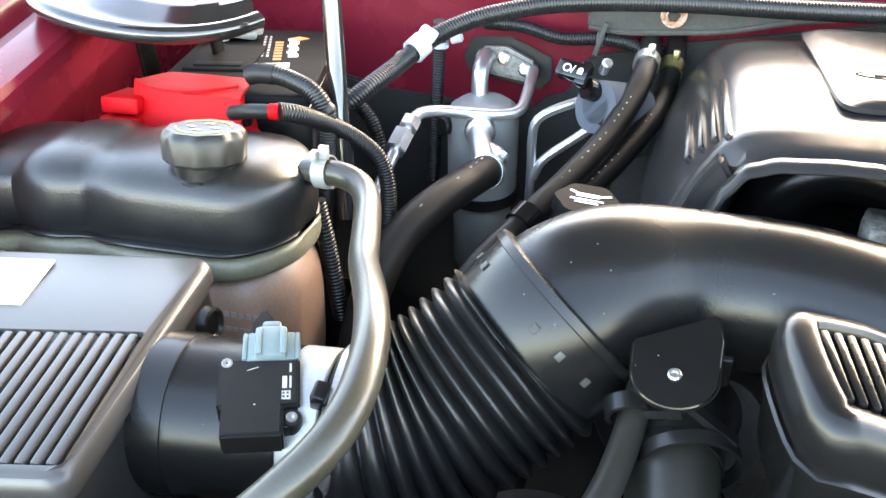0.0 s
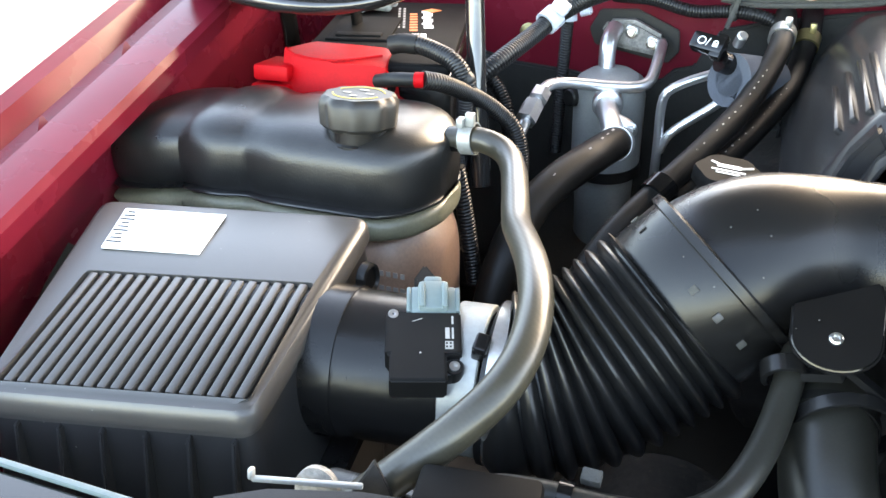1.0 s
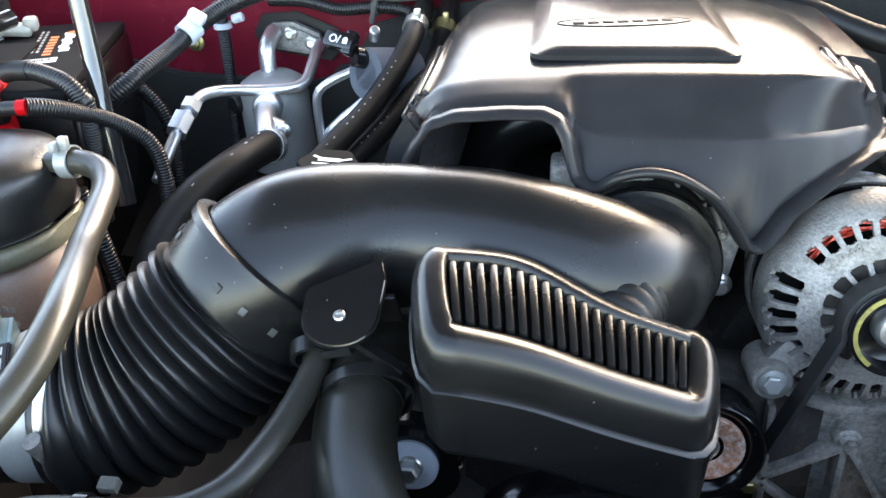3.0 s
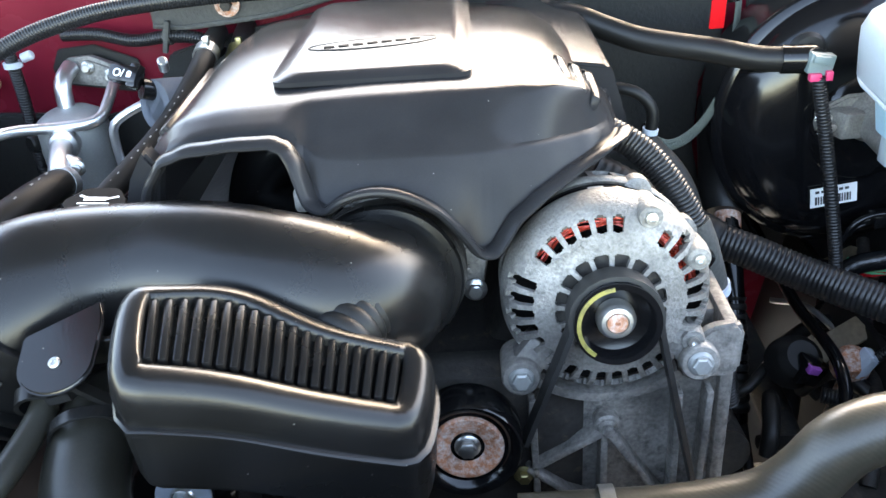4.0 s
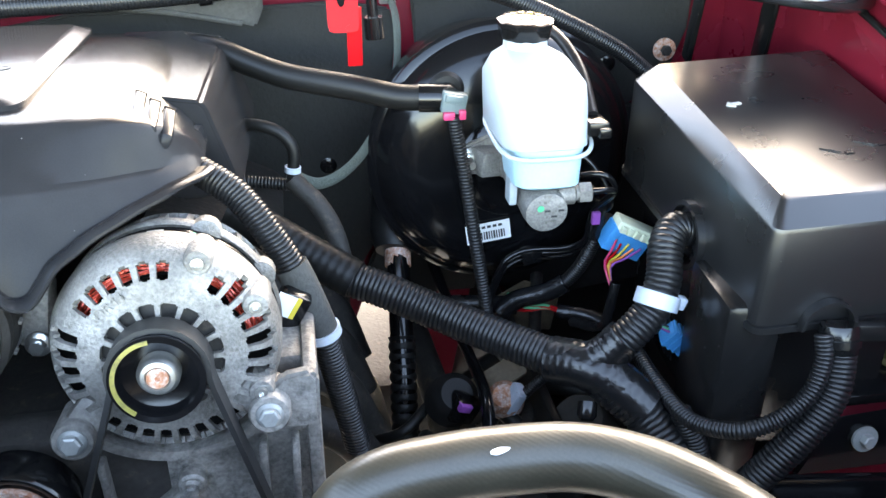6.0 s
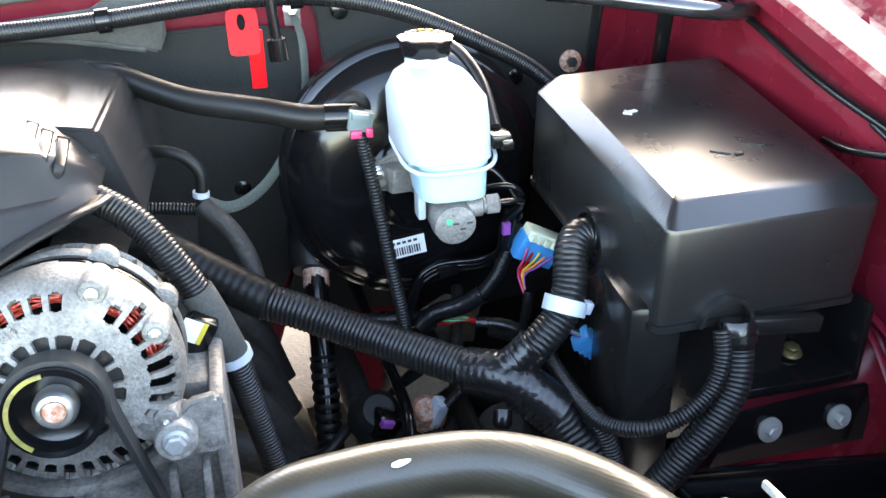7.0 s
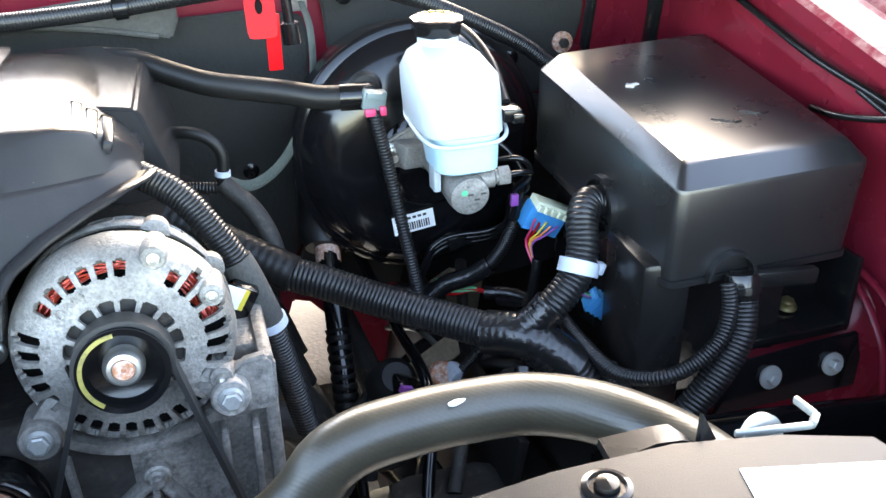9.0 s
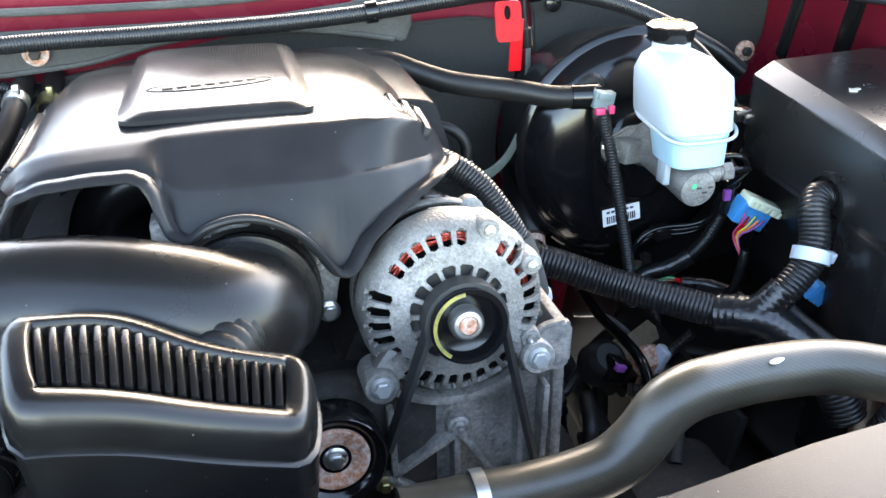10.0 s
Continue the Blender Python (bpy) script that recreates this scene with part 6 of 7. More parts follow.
cc = thing("charging_cable", "black corrugated charging cable conduit beside the alternator", "conduit", "corrugated conduits", (0.55, 0.68, 1.1))
part("conduit", corrugated([(0.438, 0.74, 1.235), (0.462, 0.72, 1.233), (0.492, 0.705, 1.215), (0.516, 0.69, 1.184), (0.536, 0.683, 1.144), (0.553, 0.687, 1.087), (0.566, 0.69, 1.023), (0.579, 0.69, 0.955)], 0.0128, 0.0036, 0.001), M["conduit"], cc)
part("sleeve", tube([(0.53, 0.685, 1.158), (0.5375, 0.683, 1.14), (0.547, 0.6845, 1.11), (0.552, 0.6865, 1.092)], 0.0146, 18), M["felt"], cc, "grey heat sleeve")
part("tie", half_ring((0.5525, 0.687, 1.089), (0.25, 0.05, -1), 0.0148, 0.008, 0.002, 0, 360, 28), M["tie"], cc, "pale grey nylon tie")

al = thing("alternator_plug", "black alternator plug with a white and yellow sticker", "connector", "connectors", (0.525, 0.665, 1.13))
part("body", box(0.024, 0.03, 0.034, pose(0.528, 0.672, 1.128, 0, 30, 0), 0.004), M["gloss"], al)
part("sticker", box(0.016, 0.0006, 0.02, pose(0.523, 0.6562, 1.137, 0, 30, 0)), M["label"], al, "white sticker")
part("edge_mark", box(0.004, 0.0008, 0.02, pose(0.5315, 0.656, 1.1325, 0, 30, 0)), M["yellow"], al, "yellow edge")

# connectors
bl_ = thing("connector", "blue wiring connector with cream lock and coloured wires", "connector", "connectors", (0.885, 0.82, 1.09))
CB = pose(0.882, 0.825, 1.082, 8, 27, 0)
part("shell", join(box(0.046, 0.018, 0.026, CB, 0.002), box(0.012, 0.022, 0.03, CB @ pose(-0.02, 0, 0.002), 0.002)), M["blue"], bl_)
part("lock", box(0.056, 0.022, 0.013, CB @ pose(0.004, 0, 0.0185), 0.002), M["cream"], bl_, "cream lock piece")
for i in range(6):
    part("lock_tooth", box(0.0045, 0.004, 0.008, CB @ pose(-0.018 + i * 0.009, -0.0125, 0.0175), 0.0006), M["cream"], bl_)
for i, k in enumerate(("pink", "red", "yellow", "orange", "purple")):
    part("wire", tube([CB @ Vector((-0.016 + i * 0.008, -0.0105, 0.004 - 0.003 * (i % 2))), CB @ Vector((-0.014 + i * 0.005, -0.013, -0.012)), CB @ Vector((-0.008 + i * 0.002, -0.008, -0.03)), (0.866, 0.80, 1.03)], 0.0013, 8), M[k], bl_)
part("lead", tube([(0.868, 0.803, 1.045), (0.864, 0.8, 1.02), (0.86, 0.81, 0.985), (0.84, 0.85, 0.97)], 0.006, 10), M["tape"], bl_)
b2 = thing("connector", "small blue connector on the fuse box side", "connector", "connectors", (0.89, 0.69, 1.03))
C2 = pose(0.889, 0.692, 1.043, 10, 36, -8)
part("shell", box(0.026, 0.018, 0.02, C2, 0.002), M["blue"], b2)
for i in range(4):
    part("rib", box(0.0035, 0.0195, 0.022, C2 @ pose(-0.0095 + i * 0.0065, 0, 0.0005), 0.0008), M["blue"], b2)
for i in range(3):
    part("wire", tube([C2 @ Vector((-0.012, -0.004 + 0.004 * i, 0.004)), C2 @ Vector((-0.02, -0.003 + 0.003 * i, 0.002)), C2 @ Vector((-0.03, 0.008, -0.006))], 0.0012, 8), M[("purple", "green", "ink")[i]], b2)
part("socket", join(lathe([(0.014, 0), (0.014, 0.02), (0.011, 0.022)], frame_at((0.925, 0.7, 1.04), (-1, 0, -0.2)), 24), box(0.012, 0.02, 0.02, C2 @ pose(0.018, 0, 0), 0.002)), M["gloss"], b2)
rw = thing("wire_bundle", "taped wire bundle with bare red and green wires", "wires", base=(0.8, 0.88, 0.97))
for i in range(6):
    a = i / 6
    part("wire", tube([(0.775, 0.9, 0.965 + 0.004 * i), (0.795 + 0.004 * math.sin(i), 0.885, 0.968 + 0.005 * (i % 3)), (0.82, 0.88, 0.972 + 0.003 * (i % 2)), (0.845, 0.87, 0.965)], 0.0018, 8), M["red"] if i < 4 else M["green"], rw)
part("tape", tube([(0.70, 0.93, 0.96), (0.74, 0.915, 0.965), (0.785, 0.895, 0.97)], 0.011), M["tape"], rw)
part("tape", tube([(0.83, 0.878, 0.968), (0.87, 0.86, 0.965), (0.9, 0.8, 0.96), (0.88, 0.75, 0.97)], 0.009), M["tape"], rw)
part("tape", tube([(0.763, 0.89, 0.965), (0.783, 0.89, 0.981), (0.813, 0.88, 0.993), (0.836, 0.872, 1.01)], 0.0115), M["tape"], rw)
part("conduit", corrugated([(0.83, 0.874, 1.005), (0.841, 0.87, 1.018), (0.85, 0.86, 1.041), (0.861, 0.85, 1.08), (0.871, 0.84, 1.104)], 0.008, 0.0034, 0.0009), M["conduit"], rw)

# brake pipes
BP = [(0.862, 0.82, 1.14), (0.849, 0.84, 1.11), (0.848, 0.85, 1.076), (0.843, 0.86, 1.06), (0.825, 0.87, 1.051), (0.806, 0.88, 1.047), (0.785, 0.885, 1.043), (0.768, 0.885, 1.034), (0.758, 0.885, 1.018), (0.75, 0.885, 0.99), (0.745, 0.885, 0.93)]
for off, start in ((Vector((0, 0, 0)), [(0.815, 0.795, 1.157), (0.85, 0.795, 1.157)]), (Vector((0.004, 0.012, -0.012)), [(0.805, 0.85, 1.165), (0.838, 0.85, 1.172)]), (Vector((-0.002, -0.008, 0.009)), [(0.812, 0.83, 1.16), (0.846, 0.81, 1.168)])):
    solo("brake_pipe", tube(start + [tuple(Vector(p) + off) for p in BP], 0.0033, 10, 0.006), M["blacksteel"], "thin black steel brake pipe from the master cylinder", "brake pipe", "brake pipes")
pc = thing("pipe_clip", "black clip with purple tape holding the brake pipes", "clip", base=(0.86, 0.83, 1.12))
part("body", box(0.012, 0.018, 0.045, pose(0.853, 0.838, 1.105, 0, 8, 0), 0.003), M["gloss"], pc)
part("saddle", box(0.022, 0.02, 0.016, pose(0.795, 0.882, 1.045, 0, -8, 0), 0.002), M["gloss"], pc)
part("tape", box(0.009, 0.006, 0.014, pose(0.848, 0.827, 1.112), 0.001), M["purple"], pc, "purple tape")

# steering shaft
ss = thing("steering_shaft", "dark steering shaft with rubber boot and ribbed sleeve", "steering shaft", base=(0.65, 0.95, 0.8))
part("boot", lathe([(0.032, 0), (0.034, 0.02), (0.03, 0.14), (0.022, 0.16)], frame_at((0.672, 1.09, 1.12), (-0.15, -0.75, -0.65)), 28), M["rubber"], ss)
part("joint", tube([(0.655, 0.985, 1.03), (0.652, 0.96, 1.0)], 0.016), M["rust"], ss, "rusty joint")
part("shaft", tube([(0.655, 0.99, 1.035), (0.65, 0.93, 0.97), (0.645, 0.86, 0.87), (0.64, 0.8, 0.75)], 0.014), M["blacksteel"], ss)
part("sleeve", corrugated([(0.648, 0.905, 0.935), (0.645, 0.865, 0.875), (0.642, 0.83, 0.82)], 0.0165, 0.012, 0.0022, 20), M["rubber"], ss)

# red bracket, strut rod end and earth strap on the firewall
rb = thing("red_bracket", "red painted steel bracket with a slotted hole", "bracket", base=(0.6, 0.93, 1.27))
RBM = frame_at((0.5975, 0.93, 1.316), (0.0, -0.97, 0.22), (1, 0.05, 0))
ang = [2 * math.pi * k / 32 for k in range(64)]
outer = []
for a in ang:
    ca, sa = math.cos(a), math.sin(a)
    k = 1 / (abs(ca / 0.0158) ** 8 + abs(sa / 0.023) ** 8) ** 0.125
    outer.append((k * ca, k * sa))
rings2 = []
for z in (0, 0.003):
    rings2.append([RBM @ Vector((x, y, z)) for x, y in outer])
    rings2.append([RBM @ Vector((-0.001 + 0.0042 * math.cos(a), 0.010 + 0.008 * math.sin(a), z)) for a in ang])
pl = skin([rings2[0], rings2[1], rings2[3], rings2[2], rings2[0]], cap=False)
bmesh.ops.remove_doubles(pl, verts=pl.verts[:], dist=1e-5)
part("plate", pl, M["redpaint"], rb, smooth=30)
# added black backing, shade for the slot rather than a fitting
part("slot_shade", box(0.014, 0.022, 0.003, RBM @ pose(-0.001, 0.010, -0.004), 0.001), M["matte"], rb, "black backing added to darken the slot")
part("tongue", bar((0.609, 0.93, 1.318), (0.609, 0.936, 1.256), 0.0155, 0.003, 0.001, (0, -1, 0.1)), M["redpaint"], rb)
part("moulding", box(0.012, 0.003, 0.001, RBM @ pose(0.008, -0.016, 0.0035, 0, 0, 30)), M["redpaint"], rb)
solo("stay_rod", join(tube([(0.628, 0.975, 1.40), (0.63, 0.975, 1.34), (0.633, 0.975, 1.29)], 0.006), tube([(0.6325, 0.975, 1.298), (0.634, 0.975, 1.275)], 0.0105)), M["gloss"], "black stay rod ending in a rubber tip", "rod")
st = thing("earth_strap", "braided grey-green earth strap bolted to the firewall", "earth strap", base=(0.62, 1.0, 1.2))
line = resample(curve([(0.662, 1.085, 1.305), (0.668, 1.06, 1.27), (0.664, 1.045, 1.215), (0.64, 0.985, 1.18), (0.605, 0.945, 1.145), (0.565, 0.92, 1.132), (0.53, 0.91, 1.15)], 0.003), 0.006)
part("braid", sweep(line, 0.0065, 10, True, 0.28, (0.6, -0.6, 0.4)), M["strap"], st)
part("lug", join(box(0.02, 0.006, 0.03, pose(0.661, 1.09, 1.303), 0.002), hexbolt((0.660, 1.084, 1.308), (0, -1, 0.1), 0.007, 0.010)), M["tubealu"], st)
ks = thing("vacuum_pipe", "black bent rubber pipe with a pale clamp behind the engine", "pipe", base=(0.52, 0.9, 1.17))
part("pipe", tube([(0.49, 0.915, 1.205), (0.508, 0.905, 1.206), (0.526, 0.9, 1.199), (0.538, 0.897, 1.181), (0.535, 0.895, 1.15)], 0.0065), M["rubber"], ks)
part("clamp", half_ring((0.536, 0.896, 1.16), (0.1, 0, 1), 0.0068, 0.006, 0.0018, 0, 360, 20), M["tie"], ks, "pale clamp")
part("branch", corrugated([(0.46, 0.9, 1.15), (0.493, 0.9, 1.147), (0.525, 0.898, 1.143), (0.54, 0.895, 1.142)], 0.007, 0.0036), M["conduit"], ks)
part("sleeve", tube([(0.534, 0.896, 1.15), (0.545, 0.892, 1.137), (0.56, 0.885, 1.122), (0.575, 0.87, 1.095), (0.585, 0.85, 1.05)], 0.0105), M["grime"], ks, "grey heat sleeve")
# clutter low in the bay
for c, s, k, lab in (((0.757, 0.785, 0.918), (0.014, 0.02, 0.034), "tie", "white wiring connector low in the bay"), ((0.70, 0.79, 0.91), (0.03, 0.024, 0.03), "gloss", "black wiring connector low in the bay")):
    c_ = thing("connector", lab, "connector", "connectors", c)
    part("shell", box(*s, pose(*c, 10, 25, 15), 0.003), M[k], c_)
    part("lock", box(s[0] * 0.5, s[1] * 0.4, s[2] * 0.3, pose(c[0], c[1] - s[1] * 0.55, c[2] + 0.01, 10, 25, 15), 0.001), M["purple"] if k == "gloss" else M["tie"], c_)
solo("corrugated_conduit", corrugated([(0.71, 0.77, 0.89), (0.76, 0.75, 0.888), (0.82, 0.73, 0.892), (0.88, 0.72, 0.89)], 0.009), M["conduit"], "black corrugated conduit low in the bay", "conduit", "corrugated conduits")
solo("corrugated_conduit", corrugated([(0.79, 0.77, 0.96), (0.77, 0.78, 0.93), (0.755, 0.79, 0.9), (0.74, 0.8, 0.85)], 0.006, 0.0034), M["conduit"], "thin black conduit low in the bay", "conduit", "corrugated conduits")
ex = thing("exhaust_manifold", "grimy brown exhaust manifold low beside the engine", "exhaust manifold", base=(0.62, 0.85, 0.8))
for i in range(4):
    part("runner", tube([(0.52, 0.75 + 0.09 * i, 0.95), (0.57, 0.75 + 0.09 * i, 0.92), (0.6, 0.78 + 0.07 * i, 0.85)], 0.02), M["grime"], ex)
part("collector", tube([(0.6, 0.74, 0.84), (0.6, 0.9, 0.82), (0.6, 1.05, 0.76)], 0.03), M["grime"], ex)

# olive hose in front
oh2 = thing("coolant_hose", "thick weathered olive-grey radiator hose with a paint dab", "hose", "coolant hoses", (0.62, 0.43, 1.1))
OR = [(0.36, 0.43, 1.076), (0.405, 0.43, 1.077), (0.45, 0.43, 1.078), (0.49, 0.43, 1.082), (0.522, 0.43, 1.091), (0.545, 0.432, 1.109), (0.562, 0.435, 1.129), (0.585, 0.439, 1.138), (0.615, 0.443, 1.139), (0.648, 0.445, 1.139), (0.70, 0.442, 1.138), (0.74, 0.425, 1.136), (0.77, 0.395, 1.135), (0.79, 0.355, 1.135), (0.80, 0.31, 1.13), (0.80, 0.25, 1.12)]
part("hose", tube([(x, y, z - 0.0032) for x, y, z in OR], 0.0218, 28), M["khaki"], oh2)
part("paint_dab", superloft([((0.645, 0.4325, 1.1546), (1, 0.3, 0.1), (0, 0.5, 0.86), 0.001, 0.001, 2), ((0.648, 0.432, 1.1551), (1, 0.3, 0.1), (0, 0.5, 0.86), 0.0042, 0.0018, 2), ((0.651, 0.4305, 1.1559), (1, 0.3, 0.1), (0, 0.5, 0.86), 0.0052, 0.0015, 2), ((0.6512, 0.43, 1.1561), (1, 0.3, 0.1), (0, 0.5, 0.86), 0.001, 0.001, 2)], 16), M["label"], oh2, "white paint dab")
part("clamp", half_ring((0.418, 0.43, 1.0752), (1, 0, 0.02), 0.0221, 0.01, 0.0016, 0, 360, 28), M["steel"], oh2)

# ---- back left: refrigerant lines, heater hoses ----
ac = thing("accumulator", "grey aluminium air-conditioning accumulator canister", "accumulator", base=(-0.155, 1.04, 0.95))
ACM = pose(-0.152, 1.055, 0.94, 6, 0, 0)
part("canister", lathe([(0.0, 0.0), (0.03, 0.0), (0.036, 0.01), (0.038, 0.11), (0.044, 0.112), (0.044, 0.21), (0.041, 0.228), (0.03, 0.236), (0, 0.237)], ACM, 48), M["zinc"], ac)
part("band", lathe([(0.0445, 0.105), (0.0455, 0.105), (0.0455, 0.12), (0.0445, 0.12)], ACM, 48), M["rubber"], ac, "black rubber band")
part("collar", lathe([(0.012, -0.02), (0.0185, -0.018), (0.0185, 0.0), (0.017, 0.004), (0.013, 0.006)], frame_at((-0.145, 0.982, 1.151), (0.2, -1, 0.02)), 32), M["tubealu"], ac)
part("fitting", tube([(-0.152, 1.0, 1.15), (-0.145, 0.975, 1.151), (-0.137, 0.95, 1.15), (-0.128, 0.922, 1.145), (-0.119, 0.897, 1.137)], 0.0125, 22), M["tubealu"], ac)
part("fitting_lug", bar((-0.132, 0.94, 1.149), (-0.109, 0.935, 1.142), 0.018, 0.016, 0.005, (0, -1, 0.2)), M["tubealu"], ac)
part("bolt", hexbolt((-0.109, 0.926, 1.144), (0.1, -1, 0.15), 0.0065, 0.0095), M["steel"], ac)
part("port", lathe([(0.011, 0), (0.011, 0.018), (0.009, 0.02), (0, 0.02)], frame_at((-0.186, 1.02, 1.145), (-0.7, -1, 0.1)), 20), M["rubber"], ac, "black valve cap")
man = thing("refrigerant_block", "aluminium refrigerant block with three bolts on the firewall", "pipe block", base=(-0.13, 1.1, 1.2))
part("plate", prism([(-0.036, -0.014), (0.034, -0.024), (0.042, -0.014), (0.039, 0.002), (0.0, 0.019), (-0.034, 0.017), (-0.042, 0.0)], 0.022, frame_at((-0.14, 1.118, 1.204), (0, -1, 0.1), (1, 0, 0)), 0.005), M["alu"], man)
part("gasket", prism([(-0.065, -0.025), (0.055, -0.045), (0.072, -0.025), (0.068, 0.008), (0.0, 0.036), (-0.06, 0.032), (-0.076, 0.0)], 0.006, pose(-0.14, 1.127, 1.204) @ Matrix.Scale(0.8, 4) @ frame_at((0, 0, 0), (0, -1, 0.1), (1, 0, 0)), 0.002), M["rubber"], man)
for x, z in ((-0.166, 1.207), (-0.141, 1.212), (-0.114, 1.2)):
    part("bolt", hexbolt((x, 1.094, z), (0, -1, 0.1), 0.006, 0.0085), M["steel"], man)
pi = thing("refrigerant_pipe", "bent bare aluminium refrigerant pipe", "pipe", "refrigerant pipes", (-0.15, 1.05, 1.16))
part("pipe", tube([(-0.162, 1.092, 1.215), (-0.164, 1.065, 1.205), (-0.163, 1.055, 1.185), (-0.16, 1.05, 1.16)], 0.0105), M["tubealu"], pi)
pi = thing("refrigerant_pipe", "long thin bent aluminium refrigerant pipe with a hexagon union", "pipe", "refrigerant pipes", (-0.15, 1.0, 1.17))
part("pipe", tube([(-0.102, 1.09, 1.2), (-0.1, 1.06, 1.197), (-0.1, 1.035, 1.187), (-0.103, 1.01, 1.175), (-0.118, 0.998, 1.171), (-0.15, 0.99, 1.171), (-0.19, 0.972, 1.176), (-0.208, 0.952, 1.178), (-0.212, 0.935, 1.176), (-0.213, 0.92, 1.172), (-0.218, 0.88, 1.155), (-0.225, 0.83, 1.12)], 0.0068), M["tubealu"], pi)
part("union", join(lathe([(0.0115, -0.008), (0.0115, 0.008)], frame_at((-0.2125, 0.918, 1.174), (0.05, 0.9, 0.35)), 6), lathe([(0.0125, -0.014), (0.0125, 0.012), (0.009, 0.014)], frame_at((-0.2165, 0.893, 1.163), (0.1, 0.9, 0.45)), 6)), M["tubealu"], pi)
pi = thing("refrigerant_pipe", "two thin aluminium pipes bent into an open frame", "pipe", "refrigerant pipes", (-0.05, 1.0, 1.1))
part("pipe", tube([(0.0, 1.01, 1.205), (-0.03, 1.0, 1.196), (-0.06, 0.99, 1.185), (-0.079, 0.985, 1.172), (-0.083, 0.985, 1.15), (-0.082, 0.985, 1.11), (-0.082, 0.985, 1.03)], 0.0055), M["tubealu"], pi)
part("pipe", tube([(0.005, 1.0, 1.185), (-0.03, 0.995, 1.155), (-0.068, 0.985, 1.125), (-0.08, 0.985, 1.1)], 0.0055), M["tubealu"], pi)
ach = thing("refrigerant_hose", "thick black rubber air-conditioning hose with pale print", "hose", base=(-0.17, 0.8, 1.1))
part("hose", tube([(-0.1185, 0.902, 1.135), (-0.1205, 0.882, 1.14), (-0.135, 0.835, 1.14), (-0.158, 0.785, 1.13), (-0.175, 0.744, 1.112), (-0.185, 0.70, 1.08), (-0.19, 0.67, 1.03), (-0.19, 0.64, 0.95)], 0.0185, 22), M["rubber"], ach)
part("ferrule", tube([(-0.118, 0.908, 1.133), (-0.119, 0.896, 1.137)], 0.0198, 28), M["tubealu"], ach, "bright crimped ferrule")
acl = [Vector(p) for p in ((-0.119, 0.895, 1.144), (-0.135, 0.835, 1.14), (-0.158, 0.785, 1.13), (-0.175, 0.744, 1.112))]
for i in range(15):
    if i % 5 == 4:
        continue
    j = min(2, i // 5)
    d = acl[j + 1] - acl[j]
    nrm = Vector((0.1, -0.55, 0.8))
    nrm = (nrm - d.normalized() * nrm.dot(d.normalized())).normalized()
    part("print", box(0.0038, 0.0012 + 0.0008 * (i % 2), 0.0005, frame_at(acl[j].lerp(acl[j + 1], (i % 5 + 0.5) / 5) + nrm * 0.0189, nrm, d)), M["pale"], ach)

for i, pts in enumerate(([(0.036, 1.09, 1.247), (0.036, 1.04, 1.243), (0.034, 1.0, 1.232), (0.025, 0.955, 1.213), (0.006, 0.9, 1.188), (-0.022, 0.84, 1.165), (-0.055, 0.78, 1.14), (-0.09, 0.72, 1.11), (-0.12, 0.66, 1.06)], [(0.066, 1.12, 1.245), (0.065, 1.08, 1.236), (0.06, 1.04, 1.208), (0.049, 0.98, 1.188), (0.021, 0.91, 1.163), (-0.012, 0.85, 1.14), (-0.05, 0.79, 1.12), (-0.1, 0.72, 1.08), (-0.13, 0.66, 1.02)])):
    hh = thing("heater_hose", "black rubber heater hose with pale printed lettering", "hose", "heater hoses", tuple(pts[4]))
    part("hose", tube(pts, 0.0125, 18), M["rubber"], hh)
    a, b = Vector(pts[1]), Vector(pts[2])
    part("clamp", join(lathe([(0.0128, -0.008), (0.0148, -0.008), (0.0148, 0.008), (0.0128, 0.008)], frame_at(a.lerp(b, 0.4), b - a), 28), box(0.008, 0.008, 0.012, Matrix.Translation(a.lerp(b, 0.4) + Vector((0.004, -0.004, 0.017))), 0.002)), M["steel"] if i == 0 else M["gold"], hh)
    for k in range(16):
        if k % 6 == 5:
            continue
        t = 3.1 + 2.6 * k / 16
        j = int(t)
        p = Vector(pts[j]).lerp(Vector(pts[j + 1]), t - j)
        d = Vector(pts[j + 1]) - Vector(pts[j])
        nrm = Vector((0.1, -0.5, 0.8))
        nrm = (nrm - d.normalized() * nrm.dot(d.normalized())).normalized()
        part("print", box(0.0024, 0.001 + 0.0006 * (k % 2), 0.0003, frame_at(p + nrm * 0.0125, nrm, d)), M["pale"], hh)
hc = thing("hose_bridge", "black plastic spacer clipping the heater hoses together", "clip", base=(-0.06, 0.79, 1.13))
part("body", join(half_ring((-0.055, 0.78, 1.14), (0.45, 0.8, 0.4), 0.0128, 0.02, 0.003, 0, 360, 24), half_ring((-0.05, 0.79, 1.12), (0.45, 0.8, 0.4), 0.0128, 0.02, 0.003, 0, 360, 24)), M["gloss"], hc)

